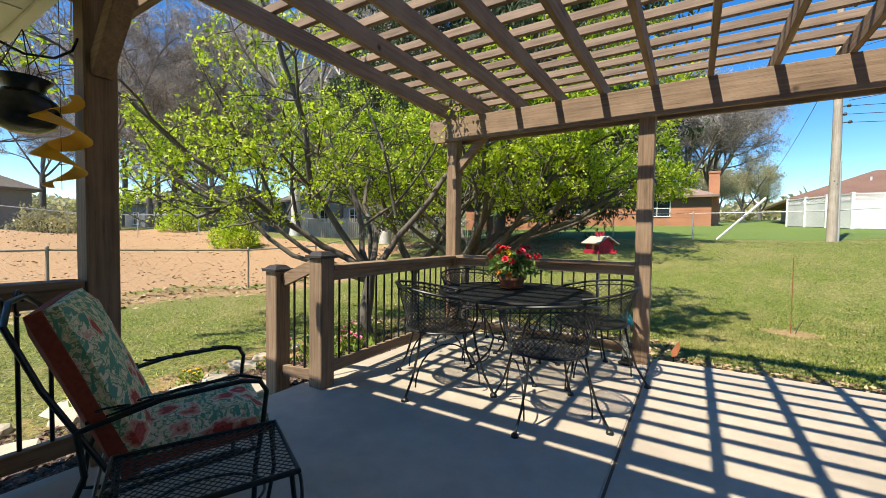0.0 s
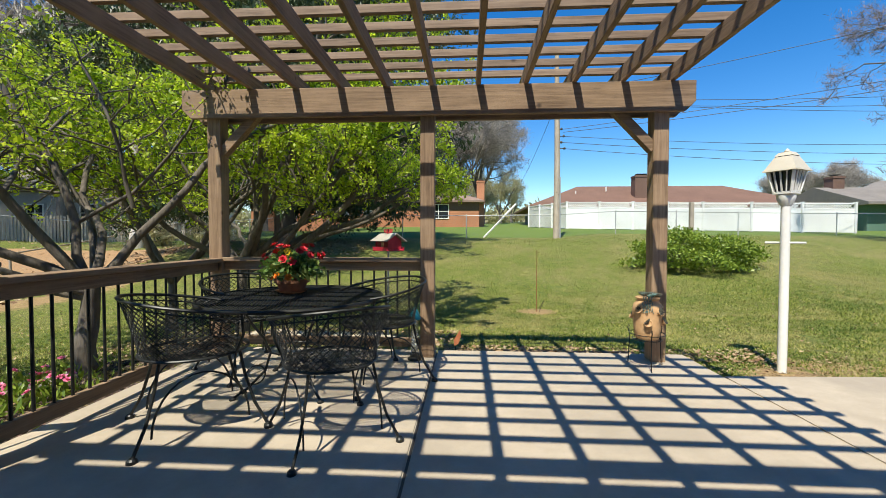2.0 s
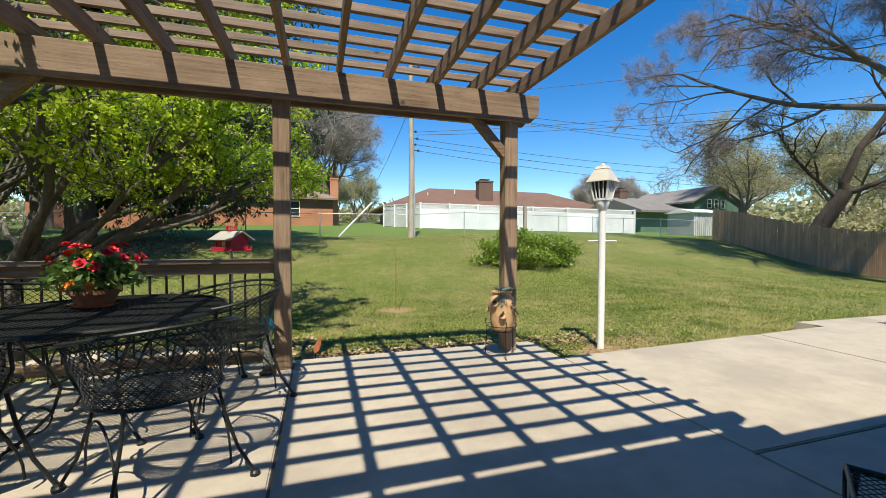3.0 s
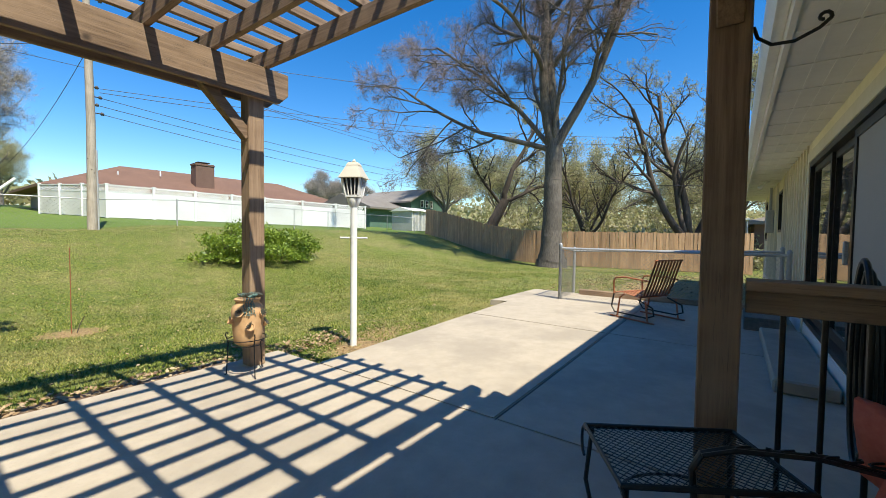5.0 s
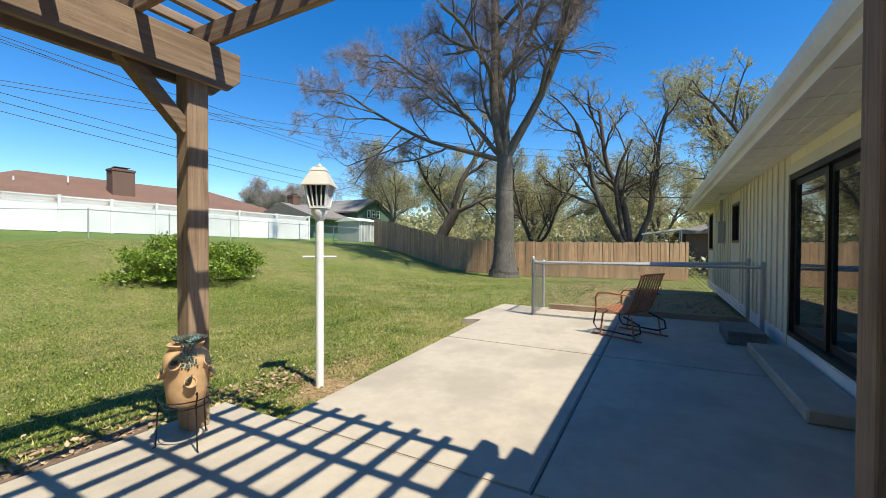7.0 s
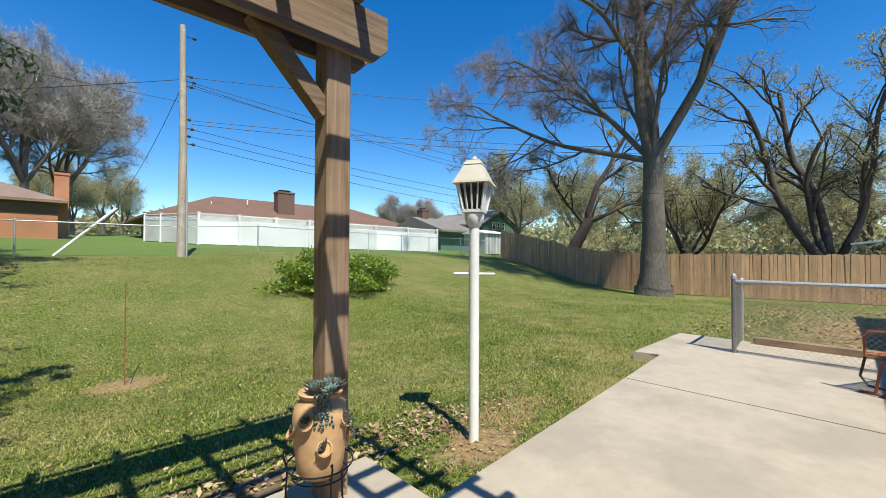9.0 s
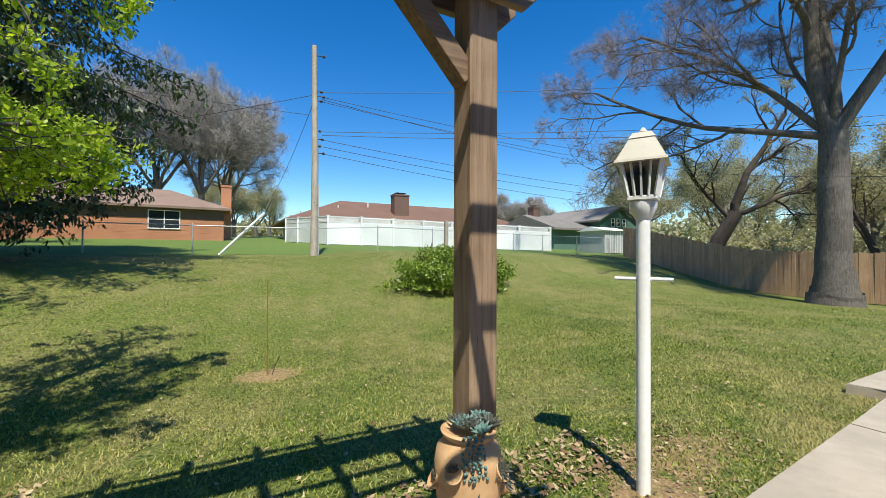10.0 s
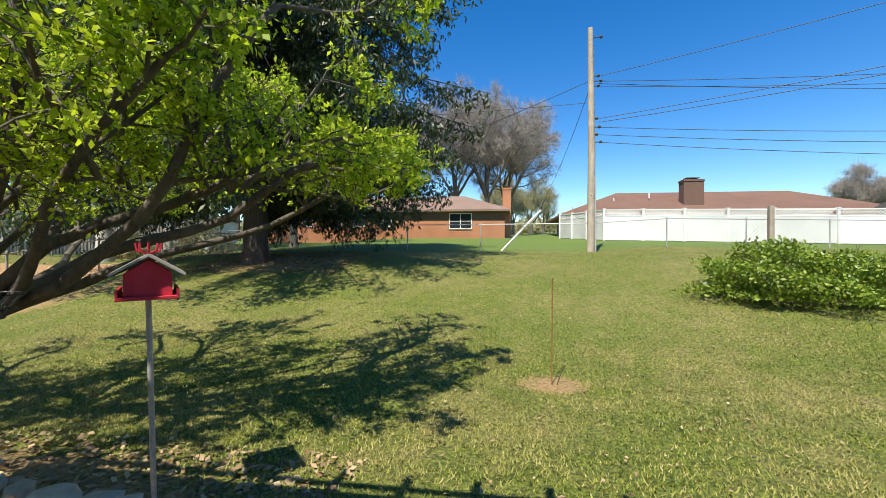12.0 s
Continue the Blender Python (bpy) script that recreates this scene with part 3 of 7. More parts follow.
# ---- white vinyl fence ----
def vinyl_fence(points, height=1.85):
    f = thing("vinyl_fence", (*points[0], ground(*points[0])), "white vinyl privacy fence with a lattice top", "fence")
    for (ax, ay), (bx, by) in zip(points, points[1:]):
        L = math.hypot(bx - ax, by - ay)
        n = max(1, round(L / 2.4))
        for i in range(n + 1):
            x, y = ax + (bx - ax) * i / n, ay + (by - ay) * i / n
            if i == n and (bx, by) != points[-1]:
                continue
            g = ground(x, y)
            p = part("post", B(x - 0.065, x + 0.065, y - 0.065, y + 0.065, g, g + height + 0.02), vinyl, f, world=True)
            part("post_cap", prism(bmesh.new(), [(x - 0.085, y - 0.085), (x + 0.085, y - 0.085), (x + 0.085, y + 0.085), (x - 0.085, y + 0.085)], g + height + 0.02, g + height + 0.07), vinyl, p, world=True)
        for i in range(n):
            t0, t1 = i / n, (i + 1) / n
            p = Vector((ax + (bx - ax) * t0, ay + (by - ay) * t0, 0))
            q = Vector((ax + (bx - ax) * t1, ay + (by - ay) * t1, 0))
            p.z, q.z = ground(p.x, p.y) + 0.05, ground(q.x, q.y) + 0.05
            z = Vector((0, 0, 1))
            pn = part("panel", beam_between(bmesh.new(), p + z * 0.70, q + z * 0.70, 0.03, 1.42), vinyl, f, world=True)
            bm = bmesh.new()
            for h, w in ((1.43, 0.06), (1.78, 0.07)):
                beam_between(bm, p + z * h, q + z * h, 0.055, w)
            part("rail", bm, vinyl, f, world=True)
            bm = bmesh.new()
            m = 17
            for k in range(m):
                u, v = k / m, (k + 2.2) / m
                if v > 1:
                    continue
                beam_between(bm, p.lerp(q, u) + z * 1.45, p.lerp(q, v) + z * 1.76, 0.008, 0.035)
                beam_between(bm, p.lerp(q, v) + z * 1.45 , p.lerp(q, u) + z * 1.76, 0.012, 0.035)
            part("lattice", bm, vinyl, f, world=True)
    return f


vinyl_fence([(6.0, 37.0), (7.5, 29.6), (16, 28.4), (24.2, 27.0)])


# ---- timber board fence ----
def board_fence(points, height=1.98):
    f = thing("board_fence", (*points[0], ground(*points[0])), "weathered cedar board fence along the east boundary", "fence")
    meshes = []
    for s in range(4):
        bm = B(-0.068, 0.068, -0.009, 0.009, 0, 1.0, bevel=0.002)
        meshes.append(to_mesh("board", bm, fence_wood))
    rng = random.Random(4)
    for (ax, ay), (bx, by) in zip(points, points[1:]):
        L = math.hypot(bx - ax, by - ay)
        ang = math.degrees(math.atan2(by - ay, bx - ax))
        n = round(L / 0.142)
        for i in range(n):
            x, y = ax + (bx - ax) * (i + 0.5) / n, ay + (by - ay) * (i + 0.5) / n
            ob = new("board", meshes[rng.randrange(4)])
            ob.parent = f
            ob.matrix_parent_inverse = f.matrix_basis.inverted()
            ob.matrix_basis = pose(x, y, ground(x, y) + 0.02, rng.uniform(-0.5, 0.5), rng.uniform(-0.6, 0.6), ang) @ Matrix.Diagonal((1, 1, height + rng.uniform(-0.03, 0.03), 1))
        u = Vector((-(by - ay), bx - ax, 0)).normalized() * 0.035
        for h in (0.35, 0.95, 1.55):
            bm = beam_between(bmesh.new(), Vector((ax, ay, ground(ax, ay) + h)) + u, Vector((bx, by, ground(bx, by) + h)) + u, 0.04, 0.09)
            part("rail", bm, fence_wood, f, world=True)
    return f


board_fence([(25.3, 21.3), (24.4, 17.6), (23.7, 14.0), (23.4, 10.5), (23.8, 6.5), (24.6, 2.6), (24.95, 0.75)])


# ---- chain-link fences ----
wire_grey = speckled("dull fence wire", (0.24, 0.235, 0.22), (0.36, 0.35, 0.33), 40, 0.6, 0.3, 0.1)


def wire_mesh(p, q, z0, z1, cell, r):
    """Woven diamond wire between two posts: zigzag wires, all in one mesh."""
    p, q = Vector(p), Vector(q)
    L = (q - p).length
    u = (q - p) / L
    nrm = Vector((-u.y, u.x, 0))
    n, k = max(1, round(L / cell)), max(2, round((z1 - z0) / (cell / 2)))
    verts, faces = [], []
    offs = [nrm * r, (u * -0.5 - nrm * 0.5) * r * 1.6, (u * 0.5 - nrm * 0.5) * r * 1.6]
    for i in range(n + 1):
        for s in (-1, 1):
            base = len(verts)
            for j in range(k + 1):
                t = L * i / n + (s * cell / 2 if j % 2 else 0.0)
                t = min(max(t, 0), L)
                f = t / L
                g0 = p.z + (q.z - p.z) * f
                c = Vector((p.x, p.y, 0)) + u.xy.to_3d() * t
                c.z = g0 + z0 + (z1 - z0) * j / k
                verts += [tuple(c + o) for o in offs]
            for j in range(k):
                a = base + 3 * j
                for m in range(3):
                    faces.append((a + m, a + (m + 1) % 3, a + 3 + (m + 1) % 3, a + 3 + m))
    return verts, faces


def chain_link(name, points, height, label, cell, r, spacing=3.0, rail_r=0.018, mat=galv, wires=True):
    f = thing(name, (*points[0], ground(*points[0])), label, "fence", "chain-link fences")
    for si, (a, b) in enumerate(zip(points, points[1:])):
        L = math.hypot(b[0] - a[0], b[1] - a[1])
        n = max(1, round(L / spacing))
        pts = [Vector((a[0] + (b[0] - a[0]) * i / n, a[1] + (b[1] - a[1]) * i / n, 0)) for i in range(n + 1)]
        for c in pts:
            c.z = max(ground(c.x, c.y), 0.0) if (7 < c.x < 8.8 and 0.7 < c.y < 5) else ground(c.x, c.y)
        for i, c in enumerate(pts):
            if i == n and si < len(points) - 2:
                continue
            bm = T([c, c + Vector((0, 0, height + 0.03))], rail_r * 1.35, 10)
            lathe(bm, [(rail_r * 1.6, 0.03), (rail_r * 1.6, 0.05), (rail_r, 0.075), (0.003, 0.085)], 10, tuple(c + Vector((0, 0, height))))
            part("post", bm, mat, f, "", True, world=True)
        for c, d in zip(pts, pts[1:]):
            z = Vector((0, 0, height))
            part("top_rail", T([c + z, d + z], rail_r, 8), mat, f, "", True, world=True)
            if wires:
                v, fc = wire_mesh(c, d, 0.04, height, cell, r)
                ob = arrays("wire_mesh", v, fc, wire_grey if mat is galv else mat, f)
                ob.matrix_parent_inverse = f.matrix_basis.inverted()
    return f


chain_link("chain_link_fence", [(7.80, 4.10), (7.72, 0.86)], 0.95, "galvanised chain-link fence at the end of the patio", 0.066, 0.0022, 3.3, 0.021)
chain_link("chain_link_fence", [(7.80, 4.10), (8.85, 4.18), (8.75, 0.86)], 0.97, "galvanised chain-link run beside the house", 0.066, 0.0022, 3.3, 0.021)
chain_link("chain_link_fence", [(-6.5, 24.0), (0.5, 21.9), (4.9, 21.6), (8.0, 21.7), (11.1, 22.0), (14.5, 22.6), (20.0, 23.4), (25.3, 22.4)], 1.15, "grey chain-link fence across the top of the lawn", 0.16, 0.003, 3.1, 0.02)
chain_link("chain_link_fence", [(-8.3, -6.0), (-9.4, 3.0), (-9.9, 7.2), (-11.2, 13.0), (-12.6, 19.0), (-13.2, 26.0)], 1.05, "rusty chain-link fence along the dirt lot", 0.16, 0.0016, 3.0, 0.02, grey_pole)
chain_link("chain_link_fence", [(-30, -4), (-27, 8), (-22, 18.5), (-16, 25.5), (-6.5, 24.0)], 1.2, "grey chain-link fence behind the dirt lot", 0.2, 0.002, 3.0, 0.02)

tie = thing("border_timber", (8.3, 2.5, 0), "weathered timber border under the chain-link run", "edging")
part("board", B(8.62, 8.74, 0.9, 4.0, -0.05, 0.10, bevel=0.01), wood_y, tie, world=True)

# ---- utility pole and wires ----
px_, py_ = 4.95, 21.2
pz_ = ground(px_, py_)
pole = thing("utility_pole", (px_, py_, pz_), "tall weathered timber utility pole with insulators", "utility pole")
part("shaft", T([(0, 0, -0.3), (0.02, 0, 4), (-0.05, 0, 9.0)], 0.14, 12, taper=[0.16, 0.14, 0.105]), grey_pole, pole, "", True)
INS = [(8.6, 0.35), (7.05, 0.25), (6.85, 0.35), (6.65, 0.25), (5.35, 0.2), (5.0, 0.3), (4.7, 0.2), (4.4, 0.35)]
for h, o in INS:
    bm = T([(-0.02, 0, h), (o, -0.05, h)], 0.02, 6)
    lathe(bm, [(0.05, -0.05), (0.07, 0), (0.03, 0.06)], 10, (o, -0.05, h))
    part("insulator", bm, dark_trim, pole)
part("conduit", T([(0.17, -0.08, 0), (0.15, -0.08, 3.0)], 0.03, 8), galv, pole)


def wire(a, b, sag, r=0.012):
    a, b = Vector(a), Vector(b)
    pts = []
    for i in range(17):
        t = i / 16
        p = a.lerp(b, t)
        p.z -= sag * 4 * t * (1 - t)
        pts.append(p)
    ob = part("power_cable", T(pts, r, 5), dark_trim)
    return tagged(ob, "black overhead cable strung from the utility pole", "cable", "overhead cables")


top = Vector((px_, py_, pz_))
EAST = [(7.05, 34, 7, 11.0, 0.6), (6.85, 40, 24, 9.6, 0.5), (6.65, 40, 25, 9.2, 0.5), (6.75, 40, 26, 8.8, 0.5), (5.35, 34, 8, 8.7, 0.5), (5.0, 40, 24, 6.6, 0.5), (4.7, 40, 25, 6.2, 0.5), (4.4, 40, 26, 5.6, 0.5), (5.2, 32, 5, 7.4, 0.6)]
for h, x, y, z, sag in EAST:
    wire(top + Vector((0.3, 0, h)), (x, y, z), sag)
wire(top + Vector((0, 0, 6.9)), (-19, 38, 5.6), 0.5)
wire(top + Vector((0.05, 0.05, 6.9)), (4.6, 40, 4.9), 0.6)
wire(top + Vector((0, 0, 6.0)), (-40, 26, 10), 0.8, 0.009)
wire((24, 20, 7.2), (15.2, 1.2, 2.7), 0.7, 0.01)
guy = thing("guy_guard", (2.3, 21.9, ground(2.3, 21.9)), "leaning pale metal guard pipe by the fence", "pipe")
part("pipe", T([(-0.9, 0, 0), (0.75, 0, 1.75)], 0.05, 10), white_paint, guy, "", True)
wp = thing("timber_post", (10.6, 19.7, ground(10.6, 19.7)), "grey weathered timber post behind the shrub", "post")
part("post", B(-0.08, 0.08, -0.08, 0.08, -0.1, 1.55, bevel=0.01), grey_pole, wp)

# ---- neighbours to the west ----
def plain_house(name, x0, x1, y0, y1, wall_h, ridge, wall, roof, label):
    g = ground((x0 + x1) / 2, (y0 + y1) / 2)
    h = thing(name, ((x0 + x1) / 2, (y0 + y1) / 2, g), label, "house")
    part("wall", B(x0, x1, y0, y1, g - 0.8, g + wall_h), wall, h, world=True)
    part("roof", hip_roof(bmesh.new(), x0, x1, y0, y1, g + wall_h + 0.15, g + ridge, 0.5, 1.5), roof, h, world=True)
    for i in range(3):
        far_window(h, x0 + (x1 - x0) * (i + 0.6) / 3.2, y0 - 0.01, g + 1.0, 1.1, 1.1, 2)
    return h


plain_house("grey_house", -48, -34, 18, 27, 2.9, 4.9, grey_siding, roof_grey, "low grey house beyond the dirt lot")
plain_house("tan_house", -34, -22, 26, 35, 3.0, 5.4, grey_siding, roof_grey, "tan house with a grey roof behind bare trees")
plain_house("grey_house", -56, -42, 2, 10, 2.9, 4.9, grey_siding, roof_grey, "low grey house west of the dirt lot")
ws = thing("shed", (-17.5, 27.5, ground(-17.5, 27.5)), "small white garden shed with a flat grey roof", "shed")
part("wall", B(-1.6, 1.6, -1.2, 1.2, -0.2, 1.9), vinyl, ws)
part("roof", B(-1.8, 1.8, -1.4, 1.4, 1.9, 2.05, bevel=0.02), roof_grey, ws)
part("door", B(-0.45, 0.45, -1.23, -1.203, 0.0, 1.75), white_paint, ws)
bf = thing("board_fence", (-20, 24, 1), "grey weathered board fence behind the dirt lot", "fence")
bm = bmesh.new()
for i in range(70):
    x = -27 + i * 0.15
    y = 22 + (x + 27) * 0.42
    box(bm, x, x + 0.14, y, y + 0.02, ground(x, y), ground(x, y) + 1.6 + 0.04 * math.sin(i * 2.3))
part("board_run", bm, grey_pole, bf, world=True)
neigh = plain_house("brick_house", 30, 42, -9, 0.6, 2.6, 4.2, brick_dark, roof_grey, "dark brick house beyond the side yard")

cz = ground(28, 2)
canopy = thing("patio_canopy", (28, 2.0, cz), "pale slanted patio canopy on thin metal posts", "canopy")
part("roof", beam_between(bmesh.new(), (28.0, 0.9, 2.15), (28.0, 3.0, 1.85), 2.4, 0.08), white_paint, canopy, world=True)
for x in (26.9, 29.1):
    for y, z in ((1.0, 2.1), (2.9, 1.82)):
        part("post", T([(x, y, ground(x, y)), (x, y, z)], 0.035, 8), galv, canopy, world=True)
bin_z = ground(25.2, -0.9)
bn = thing("garden_bin", (25.2, -0.9, bin_z), "grey plastic bin with a bright blue lid", "bin")
part("body", lathe(bmesh.new(), [(0.24, 0.0), (0.30, 1.0), (0.27, 1.0), (0.0, 0.98)], 20), grey_siding, bn, "", True)
part("lid", lathe(bmesh.new(), [(0.31, 1.0), (0.32, 1.05), (0.22, 1.14), (0.0, 1.17)], 20), speckled("blue plastic", (0.03, 0.09, 0.42), (0.05, 0.14, 0.52), 10, 0.4), bn, "bright blue lid", True)

# ---- trees ----
def bark(name, a, b, scale=6.0):
    k = Mat(name, 0.95)
    f = k.noise(scale, 8, 0.7, (3, 3, 0.5))
    g = k.noise(1.3, 3, 0.5)
    col = k.ramp(f, [(0.3, a), (0.7, b)])
    col = k.mix(k.ramp(g, [(0.5, (0, 0, 0)), (0.8, (0.5, 0.5, 0.5))]), col, tuple(c * 1.35 for c in b))
    k.color(col)
    k.bump(f, 0.8, 0.02)
    return k.m


def leaf_material(name, tones, through_share=0.45):
    k = Mat(name, 0.45)
    col = k.ramp(k.island(), [(i / (len(tones) - 1), t) for i, t in enumerate(tones)])
    k.color(col)
    tr = k.n.new("ShaderNodeBsdfTranslucent")
    bright = k.mix(1.0, col, (1.0, 1.0, 0.75), "MULTIPLY")
    k.l.new(bright, tr.inputs["Color"])
    mx = k.n.new("ShaderNodeMixShader")
    mx.inputs[0].default_value = through_share
    k.l.new(k.b.outputs[0], mx.inputs[1])
    k.l.new(tr.outputs[0], mx.inputs[2])
    k.l.new(mx.outputs[0], k.n["Material Output"].inputs["Surface"])
    return k.m


bark_dark = bark("dark bark", (0.05, 0.038, 0.03), (0.11, 0.085, 0.068))
bark_grey = bark("grey bark", (0.11, 0.095, 0.08), (0.22, 0.19, 0.165))
bark_furrowed = bark("furrowed bark", (0.055, 0.045, 0.037), (0.19, 0.162, 0.135), 8.0)
bark_pale = bark("pale bark", (0.42, 0.39, 0.34), (0.60, 0.57, 0.52))
leaf_spring = leaf_material("spring leaves", [(0.18, 0.28, 0.02), (0.38, 0.52, 0.03), (0.55, 0.67, 0.05), (0.68, 0.76, 0.11)], 0.6)
bark_fruit = bark("fruit tree bark", (0.065, 0.053, 0.042), (0.17, 0.145, 0.118))
leaf_haze = leaf_material("budding leaves", [(0.34, 0.34, 0.16), (0.48, 0.45, 0.26), (0.58, 0.51, 0.36)], 0.5)
leaf_bush = leaf_material("shrub leaves", [(0.10, 0.17, 0.02), (0.20, 0.29, 0.03), (0.32, 0.40, 0.06)], 0.3)
needle_mat = leaf_material("spruce needles", [(0.028, 0.050, 0.018), (0.055, 0.088, 0.030), (0.10, 0.13, 0.055)], 0.2)
bud_red = speckled("reddish budding twigs", (0.27, 0.195, 0.175), (0.40, 0.31, 0.285), 5, 0.9)
bud_mat = speckled("budding twigs", (0.31, 0.272, 0.24), (0.43, 0.385, 0.345), 5, 0.9)


class Grower:
    """Grows limbs as short tapered lengths, and keeps the places where leaves sit."""

    def __init__(self, seed, kids, ratio, angle, wig, up, steps, first=0.25, min_r=0.002):
        self.rng = np.random.RandomState(seed)
        self.kids, self.ratio, self.angle, self.wig, self.up, self.steps = kids, ratio, angle, wig, up, steps
        self.first, self.min_r = first, min_r
        self.segs, self.tips, self.rise = [], [], -1.0

    def limb(self, p, d, L, r, lvl, end=0.35):
        rng = self.rng
        top = len(self.kids)
        n = self.steps[lvl]
        d = d / np.linalg.norm(d)
        for i in range(n):
            d = d + rng.normal(0, self.wig[lvl], 3) + np.array([0, 0, self.up[lvl]])
            d /= np.linalg.norm(d)
            if lvl == 0:
                d[2] = max(d[2], self.rise)
            q = p + d * L / n
            r1 = max(self.min_r, r * (1 - (1 - end) / n)) if lvl < top else max(self.min_r, r * 0.8)
            self.segs.append((p, q, r, r1, lvl))
            if lvl >= top - 1:
                self.tips.append((q, d))
            t = (i + 1) / n
            if lvl < top and t > self.first:
                want = self.kids[lvl] / (n * (1 - self.first))
                for _ in range(int(want) + (rng.rand() < want % 1)):
                    a = math.radians(rng.normal(self.angle[lvl], 10))
                    v = np.cross(d, rng.normal(0, 1, 3))
                    v /= np.linalg.norm(v) + 1e-9
                    c = d * math.cos(a) + v * math.sin(a)
                    self.limb(q, c, L * self.ratio[lvl] * rng.uniform(0.7, 1.2) * (1.15 - 0.5 * t), r1 * 0.62, lvl + 1)
            p, r = q, r1

    def wood(self, name, mat, parent, sides=(10, 7, 5, 4, 3, 3)):
        vs, fs, base = [], [], 0
        by = {}
        for s in self.segs:
            by.setdefault(s[4], []).append(s)
        faces_all = []
        for lvl, ss in by.items():
            k = sides[min(lvl, len(sides) - 1)]
            P = np.array([s[0] for s in ss]); Q = np.array([s[1] for s in ss])
            R0 = np.array([s[2] for s in ss]); R1 = np.array([s[3] for s in ss])
            D = Q - P
            D /= np.linalg.norm(D, axis=1, keepdims=True) + 1e-9
            H = np.where(np.abs(D[:, 2:3]) > 0.9, np.array([[1.0, 0, 0]]), np.array([[0, 0, 1.0]]))
            U = np.cross(D, H)
            U /= np.linalg.norm(U, axis=1, keepdims=True)
            W = np.cross(D, U)
            a = np.arange(k) * 2 * np.pi / k
            ring = U[:, None, :] * np.cos(a)[None, :, None] + W[:, None, :] * np.sin(a)[None, :, None]
            V = np.concatenate([P[:, None, :] + ring * R0[:, None, None], (Q + D * R1[:, None] * 0.4)[:, None, :] + ring * R1[:, None, None]], axis=1).reshape(-1, 3)
            o = base + np.arange(len(ss))[:, None] * 2 * k
            j = np.arange(k)[None, :]
            j1 = (np.arange(k) + 1)[None, :] % k
            F = np.stack([o + j, o + j1, o + k + j1, o + k + j], axis=2).reshape(-1, 4)
            vs.append(V); faces_all.append(F)
            base += len(V)
        return arrays(name, np.concatenate(vs), np.concatenate(faces_all), mat, parent, True)

    def leaves(self, name, mat, parent, per_tip, size, spread, droop=0.0, keep=None, slim=0.55, clump=1.0):
        rng = self.rng
        C = np.array([t[0] for t in self.tips])
        if keep is not None:
            C = C[keep(C)]
        if clump < 1.0:
            C = C[rng.rand(len(C)) < clump]
            per_tip = round(per_tip / clump)
        C = np.repeat(C, per_tip, axis=0)
        C = C + rng.normal(0, spread, C.shape)
        return leaf_cloud(name, C, size, mat, parent, rng, droop, slim)


def leaf_cloud(name, C, size, mat, parent, rng, droop=0.0, slim=0.55):
    n = len(C)
    A = rng.normal(0, 1, (n, 3))
    A[:, 2] -= droop
    A /= np.linalg.norm(A, axis=1, keepdims=True)
    Bv = np.cross(A, rng.normal(0, 1, (n, 3)))
    Bv /= np.linalg.norm(Bv, axis=1, keepdims=True) + 1e-9
    N = np.cross(A, Bv)
    s = size * rng.uniform(0.6, 1.3, (n, 1))
    base = C
    V = np.stack([base, base + A * s * 0.5 + Bv * s * slim * 0.5 + N * s * 0.08, base + A * s, base + A * s * 0.5 - Bv * s * slim * 0.5 + N * s * 0.08], axis=1).reshape(-1, 3)
    F = np.arange(4 * n).reshape(n, 4)
    return arrays(name, V, F, mat, parent)


def V3(*a):
    return np.array(a, dtype=float)


# two spreading fruit trees in young leaf beside the patio
def fruit_tree(loc, limbs, seed, label, leaf_n, kids=(6, 6, 5), trunk_h=0.9, r0=0.11, lean=(0, 0), leaf=0.055, spread=0.06, floor=1.35, east=99.0):
    t = thing("fruit_tree", loc, label, "tree", "leafing fruit trees")
    g = Grower(seed, kids, (0.55, 0.5, 0.5), (48, 50, 50), (0.16, 0.2, 0.25, 0.3), (0.045, 0.03, 0.01, 0.0), (9, 6, 5, 4), 0.2, 0.003)
    g.rise = 0.28
    p = V3(0, 0, -0.1)
    top = V3(lean[0], lean[1], trunk_h)
    for i in range(5):
        a, b = p + (top - p) * i / 5, p + (top - p) * (i + 1) / 5
        b = b + V3(*g.rng.normal(0, 0.012, 2), 0)
        g.segs.append((a if i == 0 else last, b, r0 * (1.25 - 0.09 * i), r0 * (1.25 - 0.09 * (i + 1)), 0))
        last = b
    for dx, dy, dz, L, r, h in limbs:
        g.limb(V3(0, 0, -0.1) + (last - V3(0, 0, -0.1)) * h, V3(dx, dy, dz), L, r, 0)
    g.segs = [s for s in g.segs if min(s[0][2], s[1][2]) > floor or s[4] == 0]
    g.segs = [s for s in g.segs if max(s[0][0], s[1][0]) < east]
    g.wood("trunk", bark_fruit, t)
    g.leaves("crown", leaf_spring, t, leaf_n, leaf, spread * 0.7, 0.2, lambda c: (c[:, 2] > floor + 0.1) & (c[:, 0] < east), clump=0.42)
    return t


